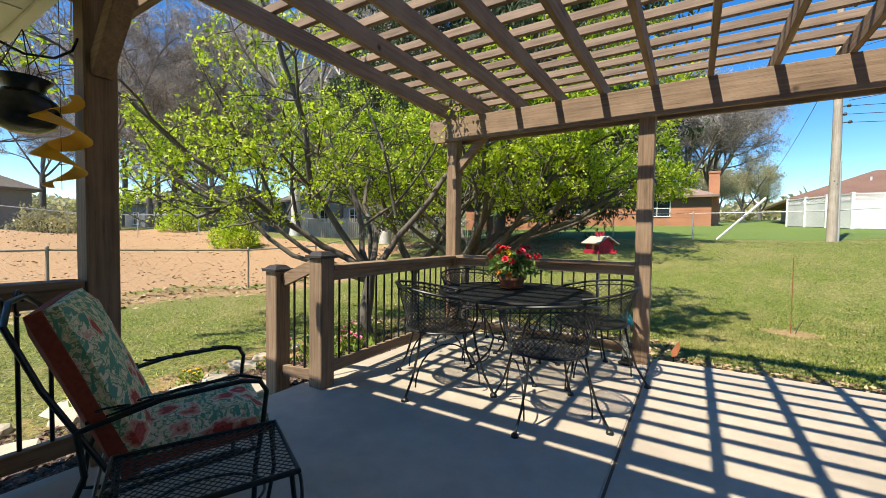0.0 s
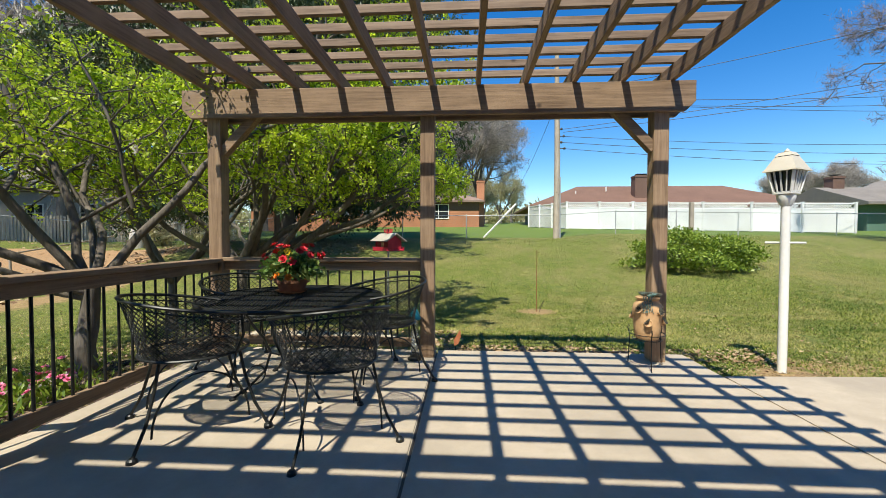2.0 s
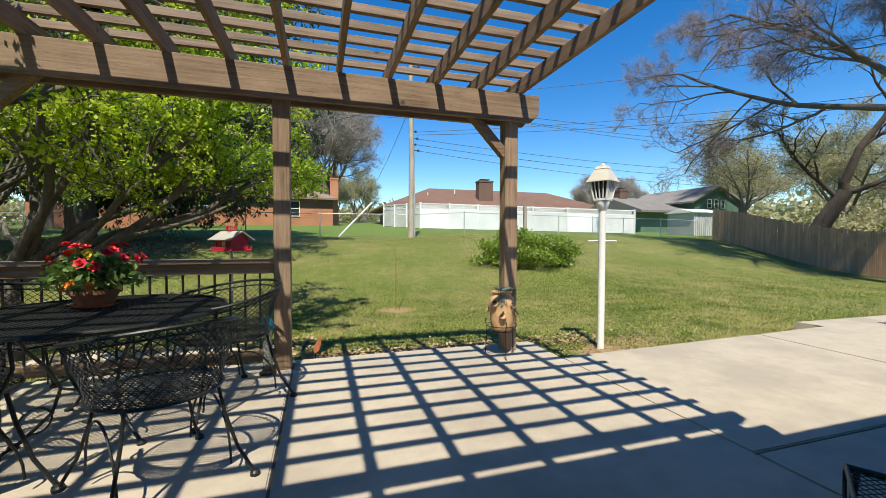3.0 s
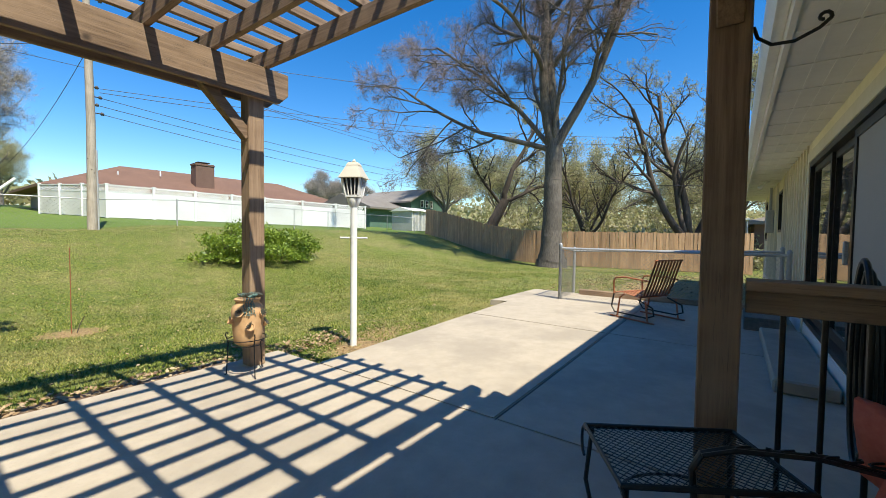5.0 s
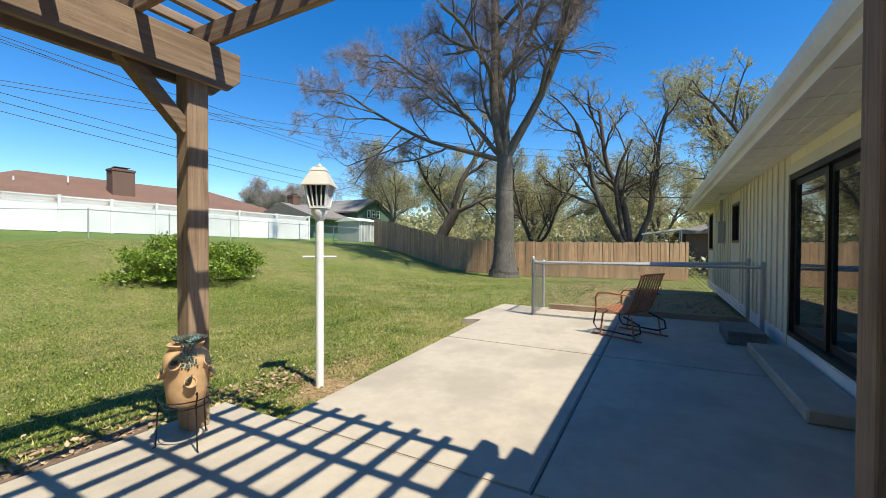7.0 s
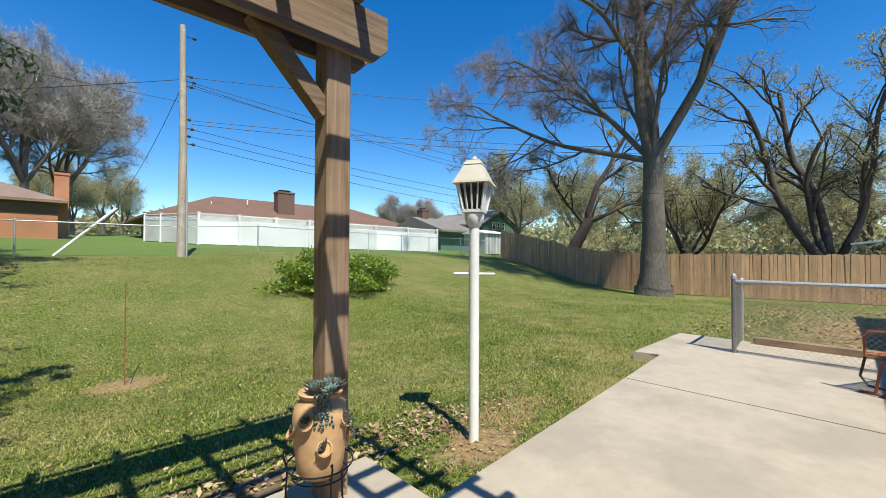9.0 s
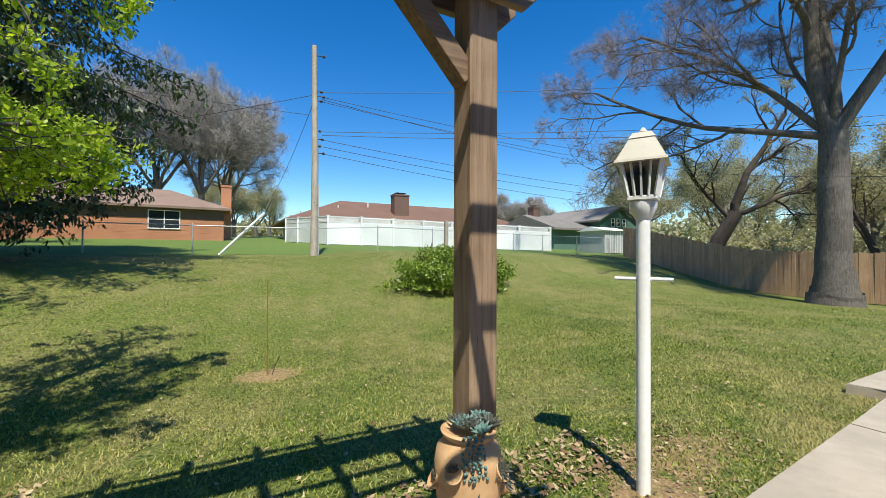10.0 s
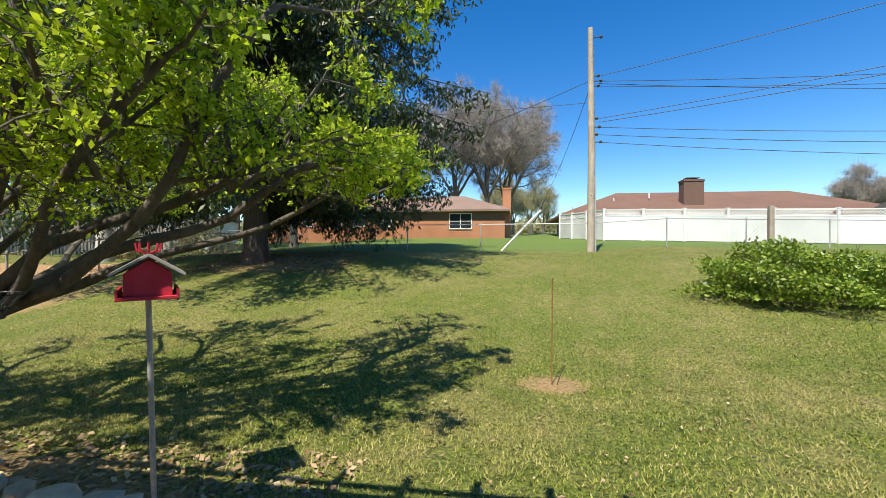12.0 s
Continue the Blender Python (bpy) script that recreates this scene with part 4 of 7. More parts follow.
fruit_tree((-3.35, 4.8, ground(-3.35, 4.8)), [
    (-0.75, -0.42, 0.55, 3.4, 0.052, 1.0), (-0.85, -0.3, 0.36, 3.6, 0.042, 0.9), (-0.45, -0.55, 0.9, 3.3, 0.05, 1.0),
    (0.35, 0.35, 0.95, 3.0, 0.05, 1.0), (-0.1, 0.6, 0.75, 2.9, 0.045, 1.0), (-0.5, 0.5, 0.5, 3.0, 0.042, 0.95), (-0.15, -0.25, 1.0, 3.2, 0.045, 1.0),
    (-0.6, -0.75, 0.5, 2.8, 0.038, 0.95)], 11, "spreading fruit tree in fresh green leaf beside the railing", 3, r0=0.09, lean=(0.08, 0.05), leaf=0.052, spread=0.05, floor=1.5)
fruit_tree((-3.05, 7.15, ground(-3.05, 7.15)), [
    (0.95, 0.1, 0.46, 3.3, 0.065, 1.0), (0.9, -0.3, 0.55, 3.0, 0.052, 0.95), (0.8, 0.5, 0.6, 3.8, 0.065, 1.0), (0.55, -0.25, 0.95, 4.0, 0.055, 1.0),
    (-0.6, 0.2, 0.75, 3.2, 0.06, 1.0), (0.1, 0.8, 0.7, 3.4, 0.06, 1.0), (-0.5, 0.7, 0.6, 3.2, 0.05, 0.95), (0.75, -0.5, 0.65, 2.9, 0.06, 1.0), (0.75, 0.05, 0.9, 4.2, 0.06, 1.0), (0.85, 0.35, 0.42, 3.2, 0.055, 1.0), (-0.7, -0.3, 0.6, 2.8, 0.05, 1.0)],
    23, "wide low fruit tree in bright young leaf over the lawn", 4, (7, 7, 5), 1.0, 0.085, (0.05, 0.0), 0.062, 0.05, 2.05, 4.2)
fruit_tree((-4.3, 7.3, ground(-4.3, 7.3)), [
    (0.5, 0.2, 0.8, 3.0, 0.06, 1.0), (-0.5, 0.3, 0.8, 3.2, 0.06, 1.0), (0.1, -0.6, 0.8, 2.8, 0.05, 1.0), (0.2, 0.5, 0.9, 3.2, 0.05, 1.0)],
    37, "slender fruit tree in young leaf near the dirt lot", 2, (5, 5, 4), 0.8, 0.07, floor=2.0)


# the drooping spruce
def spruce(loc, height, reach, seed, label):
    t = thing("spruce_tree", loc, label, "tree")
    rng = np.random.RandomState(seed)
    part("trunk", T([(0, 0, -0.2), (0, 0, 0.5), (0, 0, height * 0.5), (0, 0, height)], 0.4, 14, taper=[0.52, 0.40, 0.24, 0.02]), bark_dark, t, "", True)
    C, bm = [], bmesh.new()
    z = 2.3
    while z < height - 0.4:
        f = 1 - (z - 2.0) / (height - 2.0)
        for k in range(7):
            a = rng.uniform(0, 2 * math.pi)
            L = reach * (0.72 + 0.28 * (z - 2.3) / 5.7 if z < 8 else 0.2 + 0.8 * ((height - z) / (height - 8)) ** 0.8) * rng.uniform(0.72, 1.1)
            pts, n = [], 9
            for i in range(n + 1):
                s = i / n
                pts.append((math.cos(a) * L * s, math.sin(a) * L * s, z + 0.12 * L * s - L * 0.42 * s * s + 0.12 * L * s ** 4))
            tube(bm, pts, 0.03, 4, taper=[0.05 * (1 - 0.85 * i / n) * (0.4 + f) for i in range(n + 1)])
            for i in range(1, n):
                for _ in range(int(16 + 22 * f)):
                    s = (i + rng.rand()) / n
                    j = min(n - 1, int(s * n))
                    p0 = Vector(pts[j]).lerp(Vector(pts[j + 1]), s * n - j)
                    side = rng.normal(0, 0.26)
                    hang = abs(rng.normal(0, 0.26)) * (0.5 + s)
                    C.append((p0.x - math.sin(a) * side, p0.y + math.cos(a) * side, p0.z - hang))
        z += 0.34
    part("limb_work", bm, bark_dark, t)
    leaf_cloud("crown", np.repeat(np.array(C), 4, axis=0) + rng.normal(0, 0.05, (len(C) * 4, 3)), 0.19, needle_mat, t, rng, 1.6, 0.34)
    return t


spruce((-6.9, 17.0, ground(-6.9, 17.0)), 21.0, 8.0, 5, "tall dark spruce with drooping boughs")


# bare shade trees
def bare_tree(name, loc, trunk_h, r0, limbs, seed, label, kids=(7, 6, 6, 4), mat=None, leaf=None, leaf_n=1, leaf_size=0.06, up=0.04, ratio=(0.5, 0.5, 0.5, 0.5), spread=0.05, flare=1.5, min_r=0.006, lean=(0, 0), slim=0.55, bend=0.10):
    t = thing(name, loc, label, "tree", "bare spring trees")
    k = len(kids)
    g = Grower(seed, kids, ratio, (42, 45, 48, 48, 45)[:k], (bend, 0.14, 0.2, 0.25, 0.3)[:k + 1], (up, up, up * 0.6, 0.02, 0.0)[:k + 1], (10, 7, 5, 4, 3)[:k + 1], 0.25, min_r)
    last, n = V3(0, 0, -0.15), 14
    swell = [r0 * (1.12 - 0.25 * q + (flare - 1.12) * math.exp(-q * trunk_h / 0.55)) for q in [(i / n) ** 1.7 for i in range(n + 1)]]
    for i in range(n):
        q = ((i + 1) / n) ** 1.7
        b = V3(lean[0] * q, lean[1] * q, trunk_h * q) + V3(*g.rng.normal(0, r0 * 0.03, 2), 0)
        g.segs.append((last, b, swell[i], swell[i + 1], 0))
        last = b
    for dx, dy, dz, L, r, h in limbs:
        start = V3(lean[0] * h, lean[1] * h, trunk_h * h)
        g.limb(start, V3(dx, dy, dz), L, r, 0, 0.2)
    g.wood("trunk", mat or bark_grey, t)
    if leaf is not None:
        g.leaves("crown", leaf, t, leaf_n, leaf_size, spread, -0.6 if slim < 0.2 else 0.0, None, slim)
    return t


bare_tree("shade_tree", (21.2, 9.4, ground(21.2, 9.4)), 6.2, 0.50, [
    (-0.10, 0.24, 1.0, 13.5, 0.30, 1.0), (0.02, 0.02, 1.0, 14.5, 0.34, 1.0), (0.18, -0.52, 1.0, 12.5, 0.26, 1.0), (-0.30, 0.98, 0.30, 11.0, 0.15, 1.0),
    (-0.15, 0.60, 0.80, 9.5, 0.15, 1.0), (-0.3, -0.1, 0.9, 9.0, 0.13, 1.0), (0.3, 0.3, 0.9, 9.0, 0.13, 1.0)],
    3, "massive grey-barked shade tree, bare with reddish buds", (9, 7, 6, 4), bark_furrowed, flare=1.75, leaf=bud_red, leaf_n=2, leaf_size=0.30, spread=0.12, slim=0.035, bend=0.05, up=0.02, ratio=(0.42, 0.5, 0.5, 0.5), min_r=0.009)
bare_tree("shade_tree", (28.5, 3.6, ground(28.5, 3.6)), 1.2, 0.42, [
    (-0.45, 0.75, 0.75, 9, 0.24, 1.0), (0.05, 0.15, 1.0, 9.5, 0.24, 1.0), (0.25, -0.45, 0.9, 8.5, 0.2, 1.0), (-0.2, 0.3, 0.9, 7.5, 0.18, 0.9)], 8, "dark multi-stemmed bare tree behind the fence", (6, 5, 5, 4), bark_dark, leaf_haze, 1, 0.09)
bare_tree("shade_tree", (27.0, 17.2, ground(27.0, 17.2)), 3.4, 0.42, [
    (-0.2, 0.1, 1.0, 6.0, 0.24, 1.0), (0.3, -0.9, 0.25, 5.0, 0.16, 1.0), (-0.5, 0.4, 0.8, 5.0, 0.14, 0.9)], 9, "leaning dark tree over the board fence", (6, 5, 5, 3), bark_dark, leaf_haze, 1, 0.1, lean=(0.8, -1.5))
bare_tree("shade_tree", (31, 10.5, ground(31, 10.5)), 1.6, 0.25, [
    (0, 0.6, 0.7, 6, 0.13, 1.0), (0, -0.6, 0.7, 6, 0.13, 1.0), (-0.2, 0.1, 1, 6, 0.14, 1.0), (0.2, -0.2, 0.9, 5, 0.1, 1.0)], 13, "small spreading tree coming into leaf", (6, 6, 5), bark_dark, leaf_haze, 2, 0.12)
for i, (x, y, s) in enumerate(((40, 22, 1.0), (36, 12, 0.8), (44, 14, 1.1), (38, 2, 0.9), (46, 5, 1.0), (50, 28, 1.0), (34, -6, 1.0))):
    bare_tree("hazy_tree", (x, y, ground(x, y)), 2.2, 0.3 * s, [(0.5, 0.2, 0.8, 6 * s, 0.14, 1.0), (-0.5, 0.3, 0.8, 6 * s, 0.14, 1.0), (0, -0.6, 0.8, 6 * s, 0.14, 1.0), (0.1, 0.1, 1, 7 * s, 0.16, 1.0)],
              40 + i, "airy yellow-green budding tree beyond the fence", (7, 7, 6), bark_grey, leaf_haze, 3, 0.17, spread=0.3, min_r=0.012, slim=0.35)
bare_tree("shade_tree", (30, -4.5, ground(30, -4.5)), 3.5, 0.35, [
    (-0.5, 0.5, 0.8, 8, 0.18, 1.0), (0.2, 0.4, 1, 9, 0.2, 1.0), (-0.2, 0.8, 0.6, 8, 0.16, 1.0), (-0.6, -0.2, 0.8, 8, 0.15, 1.0)], 17, "tall budding tree above the house roof", (7, 6, 5, 3), bark_dark, leaf_haze, 2, 0.10)

# far bare trees behind the houses
for i, (x, y, h, w) in enumerate(((-4.5, 57, 17, 1.3), (-0.3, 55, 16, 1.2), (2.2, 62, 15, 1.1), (-13, 60, 16, 1.1), (44, 58, 6.5, 0.7), (52, 60, 7, 0.7))):
    bare_tree("bare_tree", (x, y, ground(x, y)), h * 0.28, 0.32 * w, [(math.cos(a) * 0.5, math.sin(a) * 0.5, 0.9, h * 0.62, 0.15 * w, 1.0) for a in (0.3, 1.7, 2.9, 4.2, 5.4)] + [(0, 0, 1, h * 0.72, 0.2 * w, 1.0)],
              70 + i, "far bare tree with a rounded grey crown", (8, 7, 6, 4), bark_grey, bud_mat, 1, 0.8, min_r=0.011, spread=0.2, slim=0.025)
# pale trunks and thicket west of the lot
for i, (x, y, h, m, w) in enumerate(((-21.5, 17.8, 17, bark_pale, 1.0), (-14.6, 18.6, 15, bark_pale, 0.9), (-28, 20, 17, bark_grey, 0.9), (-24, 24, 18, bark_grey, 1.0), (-33, 12, 16, bark_grey, 0.9), (-19, 30, 19, bark_grey, 1.0), (-38, 6, 12, bark_grey, 0.8), (-30, 16.5, 11, bark_grey, 0.7), (-11.5, 28, 13, bark_grey, 0.8), (-36, 0, 12, bark_grey, 0.9))):
    bare_tree("bare_tree", (x, y, ground(x, y)), h * 0.42, 0.27 * w, [(math.cos(a) * 0.6, math.sin(a) * 0.6, 0.85, h * 0.5, 0.11 * w, 0.95) for a in (0.6, 2.2, 3.6, 5.0)] + [(0.1, 0, 1, h * 0.6, 0.16 * w, 1.0)],
              90 + i, "tall bare tree beyond the dirt lot" if m is bark_grey else "tall pale-barked bare tree beyond the dirt lot", (6, 6, 5, 3), m, bud_mat, 1, 0.5, min_r=0.01, spread=0.1, slim=0.03)


west = [o for o in scene.objects if o.name.startswith("bare_tree") and o.parent is None and o.location.x < -10]
rg2 = random.Random(12)
for i in range(34):
    x, y = rg2.uniform(-52, -18), rg2.uniform(12, 46)
    if -30 < x < -13 and y < 20:
        y += 12
    copy_thing(rg2.choice(west[2:]), pose(x, y, ground(x, y), 0, 0, rg2.uniform(0, 360)))
north = [o for o in scene.objects if o.name.startswith("bare_tree") and o.parent is None and o.location.y > 50]
for i, (x, y) in enumerate(((-24, 62), (-34, 58), (-19, 66))):
    copy_thing(north[i % len(north)], pose(x, y, ground(x, y), 0, 0, 70 * i))
haze = [o for o in scene.objects if o.name.startswith("hazy_tree") and o.parent is None]
for i, (x, y) in enumerate(((56, 20), (60, 8), (54, -4), (48, 36), (64, 30), (58, 44), (44, -12), (66, 18), (70, 4), (40, 30), (3.5, 74), (7, 80), (0.5, 79), (10, 88))):
    copy_thing(haze[i % len(haze)], pose(x, y, ground(x, y), 0, 0, 50 * i))


# shrubs
def shrub(loc, rx, ry, h, n, seed, label, mat, size=0.09):
    t = thing("shrub", loc, label, "shrub")
    rng = np.random.RandomState(seed)
    g = Grower(seed, (5, 4), (0.5, 0.5), (40, 45), (0.15, 0.2, 0.25), (0.05, 0.02, 0), (5, 4, 3), 0.2, 0.004)
    for i in range(12):
        a = rng.uniform(0, 6.28)
        g.limb(V3(math.cos(a) * 0.2, math.sin(a) * 0.2, -0.05), V3(math.cos(a) * rx, math.sin(a) * ry, h * 0.9), h * 1.0, 0.02, 0)
    g.wood("stem", bark_dark, t)
    u = rng.normal(0, 1, (n, 3))
    u /= np.linalg.norm(u, axis=1, keepdims=True)
    u[:, 2] = np.abs(u[:, 2])
    bump = 1 + 0.20 * np.sin(u[:, 0] * 7 + seed) * np.cos(u[:, 1] * 6) + 0.16 * np.sin(u[:, 2] * 11 + u[:, 0] * 5)
    rad = (rng.uniform(0.6, 1.03, n) ** 0.7 + np.abs(rng.normal(0, 0.06, n))) * bump
    C = u * rad[:, None] * np.array([rx, ry, h])
    leaf_cloud("crown", C, size, mat, t, rng, -0.3)
    return t


shrub((7.3, 13.4, ground(7.3, 13.4)), 1.6, 1.35, 1.02, 18000, 2, "low rounded green shrub on the lawn", leaf_bush, 0.085)
for i, (x, y, rx, h) in enumerate(((-19.5, 12.6, 1.1, 1.5), (-27, 13.5, 1.3, 1.5), (-14.5, 24, 1.4, 1.6), (-16, 21, 1.0, 1.2), (-30, 8, 1.4, 1.4))):
    shrub((x, y, ground(x, y)), rx, rx, h, 2500, 60 + i, "bright green shrub beyond the dirt lot", leaf_spring if i < 2 else leaf_haze, 0.16)
for i, (x, y, rx, h) in enumerate(((29.5, 6.5, 2.6, 2.0), (31, 1.5, 2.6, 1.9), (33, 17, 2.5, 2.2), (30, 14, 2.0, 2.0), (34, 10, 3.4, 3.2), (35, 4, 3.2, 3.4), (36, -2, 3.4, 3.0), (37, 20, 3.5, 3.0), (42, 8, 4.0, 4.2), (44, 0, 4.0, 4.0), (43, 16, 4.0, 4.0))):
    shrub((x, y, ground(x, y)), rx, rx, h, 3000, 80 + i, "tan budding thicket behind the board fence", leaf_haze, 0.3)


# hazy woods far to the east
rw = np.random.RandomState(77)
n = 17000
wy = rw.uniform(-70, 75, n)
wx = 78 + rw.uniform(-9, 9, n)
crest = np.array([5.5 + 3.0 * noise.noise((b * 0.11, 2.0, 0.0)) + 2.0 * noise.noise((b * 0.37, 5.0, 0.0)) for b in wy])
wz = np.array([ground(a, b) for a, b in zip(wx, wy)]) + crest * rw.uniform(0, 1, n) ** 0.8
tagged(leaf_cloud("far_woods", np.stack([wx, wy, wz], 1), 1.1, leaf_haze, None, rw, -0.3), "hazy tan and yellow-green woods in the distance", "woods", kind="stuff")

# low treeline far to the west
n = 22000
ey = rw.uniform(-60, 110, n)
ex = -100 + rw.uniform(-8, 8, n)
crest = np.array([6.0 + 3.0 * noise.noise((b * 0.10, 7.0, 0.0)) + 2.0 * noise.noise((b * 0.33, 1.0, 0.0)) for b in ey])
ez = np.array([ground(a, b) for a, b in zip(ex, ey)]) + crest * rw.uniform(0, 1, n) ** 0.8
tagged(leaf_cloud("far_woods", np.stack([ex, ey, ez], 1), 1.3, leaf_haze, None, rw, -0.3), "low budding treeline beyond the dirt lot", "woods", kind="stuff")

# low treeline far to the north, seen between the houses
n = 30000
tx = rw.uniform(-150, 150, n)
ty = 105 + rw.uniform(-8, 8, n)
crest = np.array([5.0 + 3.0 * noise.noise((a * 0.09, 9.0, 0.0)) + 2.0 * noise.noise((a * 0.31, 4.0, 0.0)) for a in tx])
tz = np.array([ground(a, b) for a, b in zip(tx, ty)]) + crest * rw.uniform(0, 1, n) ** 0.8
tagged(leaf_cloud("far_woods", np.stack([tx, ty, tz], 1), 1.3, leaf_haze, None, rw, -0.3), "low budding treeline beyond the houses", "woods", kind="stuff")

# ---- the near house: door, windows, battens, small fittings ----
bronze = speckled("dark bronze frame", (0.02, 0.018, 0.016), (0.04, 0.036, 0.032), 30, 0.4, 0.4)
mirror_glass = Mat("door glass", 0.02)
mirror_glass.color((0.02, 0.025, 0.025))
mirror_glass.b.inputs["Specular IOR Level"].default_value = 1.0
mirror_glass.b.inputs["Coat Weight"].default_value = 1.0
screen_mat = speckled("grey insect screen", (0.31, 0.30, 0.27), (0.37, 0.36, 0.33), 200, 0.8, 0, 0.1)
door = tagged(thing("door_1", (5.2, WY, 0.22)), "dark bronze sliding patio door with a grey screen panel", "door", kind="structure")
bm = bmesh.new()
for a in ((3.55, 6.80, WY - 0.12, WY + 0.012, 2.02, 2.08), (3.55, 6.80, WY - 0.12, WY + 0.012, 0.22, 0.27), (3.55, 3.61, WY - 0.12, WY + 0.012, 0.271, 2.019), (6.74, 6.80, WY - 0.12, WY + 0.012, 0.271, 2.019)):
    box(bm, *a)
part("door_frame", bm, bronze, door, world=True)
for x0, x1, y, m in ((3.62, 4.72, WY - 0.03, screen_mat), (4.72, 5.72, WY - 0.07, mirror_glass.m), (5.70, 6.73, WY - 0.045, mirror_glass.m)):
    p = part("sash", B(x0 + 0.07, x1 - 0.07, y - 0.008, y + 0.008, 0.36, 1.95), m, door, world=True)
    bm = bmesh.new()
    for a in ((x0, x0 + 0.07, y - 0.02, y + 0.02, 0.275, 2.015), (x1 - 0.07, x1, y - 0.02, y + 0.02, 0.275, 2.015), (x0 + 0.071, x1 - 0.071, y - 0.02, y + 0.02, 0.275, 0.36), (x0 + 0.071, x1 - 0.071, y - 0.02, y + 0.02, 1.95, 2.015)):
        box(bm, *a)
    part("sash_frame", bm, bronze, p, world=True)
part("handle", B(4.66, 4.70, WY + 0.0, WY + 0.03, 1.0, 1.18, bevel=0.006), galv, door, "steel pull handle", world=True)
trim = tagged(thing("trim", (5, WY, 0)), "cream painted door and corner trim boards", "trim", kind="structure")
for a in ((3.43, 3.548, WY + 0.002, WY + 0.022, 0.0, 2.2), (6.802, 6.92, WY + 0.002, WY + 0.022, 0.0, 2.2), (3.55, 6.80, WY + 0.002, WY + 0.022, 2.082, 2.2), (3.28, 3.40, WY + 0.002, WY + 0.03, 0, 2.32)):
    part("trim_board", B(*a, bevel=0.003), cream, trim, world=True)
part("sill_board", B(3.0, 15.45, WY + 0.001, WY + 0.012, 0.0, 0.2, bevel=0.002), white_paint, trim, world=True)
for i in range(29):
    x = 7.05 + i * 0.295
    if 10.04 < x < 11.05 or 14.27 < x < 15.28:
        continue
    part("batten", B(x - 0.022, x + 0.022, WY + 0.001, WY + 0.02, 0.2, 2.32, bevel=0.002), cream, house, world=True)
for x0, x1, z0, z1 in ((10.12, 10.97, 1.3, 2.1), (14.35, 15.2, 1.1, 2.16)):
    w = part("window", B(x0 + 0.05, x1 - 0.05, WY - 0.07, WY - 0.05, z0 + 0.05, z1 - 0.05), pane_dark, house, "dark window with a cream frame", world=True)
    bm = bmesh.new()
    for a in ((x0, x1, WY - 0.1, WY + 0.01, z0, z0 + 0.05), (x0, x1, WY - 0.1, WY + 0.01, z1 - 0.05, z1), (x0, x0 + 0.05, WY - 0.1, WY + 0.01, z0 + 0.051, z1 - 0.051), (x1 - 0.05, x1, WY - 0.1, WY + 0.01, z0 + 0.051, z1 - 0.051)):
        box(bm, *a)
    part("frame", bm, bronze, w, world=True)
mb = part("meter_box", B(11.85, 12.15, WY + 0.02, WY + 0.16, 1.3, 1.8, bevel=0.01), galv, house, "grey electric meter box", world=True)
part("conduit", T([(12.0, WY + 0.08, 1.8), (12.0, WY + 0.08, 2.3)], 0.025, 8), galv, house, world=True)
lamp_soffit = thing("soffit_lamp", (10.8, 1.0, 2.325), "small white flood lamp under the eave", "lamp")
part("base", lathe(bmesh.new(), [(0.05, -0.03), (0.055, 0.0)], 14), white_paint, lamp_soffit)
part("shade", T([(0, 0, -0.03), (0.02, 0.06, -0.09), (0.03, 0.12, -0.14)], 0.03, 10, taper=[0.015, 0.03, 0.05]), white_paint, lamp_soffit)
bm = bmesh.new()
for i in range(32):
    x = -2.9 + i * 0.57
    box(bm, x, x + 0.012, -2.2, EY - 0.01, 2.318, 2.3245)
for i in range(30):
    y = -2.1 + i * 0.11
    box(bm, -3.0, 16.25, y, y + 0.012, 2.3195, 2.3245)
part("soffit_ribs", bm, soffit_mat, house, world=True)
dstep = tagged(thing("door_step", (5.5, 1, 0)), "low concrete step below the patio door", "step", kind="structure")
part("slab", B(4.45, 6.65, WY + 0.03, 1.2, 0.001, 0.11, bevel=0.015), concrete, dstep, world=True)
blk = thing("splash_block", (7.35, 1.15, 0), "dark weathered hollow concrete block by the fence", "block")
bm = bmesh.new()
for a in ((-0.4, 0.4, -0.2, 0.2, 0.12, 0.17), (-0.4, -0.34, -0.2, 0.2, 0.0, 0.12), (0.3, 0.4, -0.2, 0.2, 0.0, 0.12), (-0.34, 0.3, 0.15, 0.2, 0.0, 0.12)):
    box(bm, *a, bevel=0.006)
part("block", bm, speckled("dark concrete", (0.13, 0.12, 0.11), (0.2, 0.185, 0.17), 20, 0.9), blk)
hose = thing("garden_hose", (3.1, WY + 0.08, 0.0), "black garden hose hung in a coil on the house wall", "hose")
for i in range(6):
    r = 0.17 + 0.012 * i
    part("coil", T([(math.cos(a) * r * 0.75, 0.03 + 0.018 * i, 0.62 + math.sin(a) * r * (1.6 + 0.1 * i)) for a in [k * 2 * math.pi / 28 for k in range(28)]], 0.013, 8, True), black_iron, hose, "", True)
part("bracket", B(-0.1, 0.1, 0.0, 0.12, 0.83, 0.87, bevel=0.005), black_iron, hose)

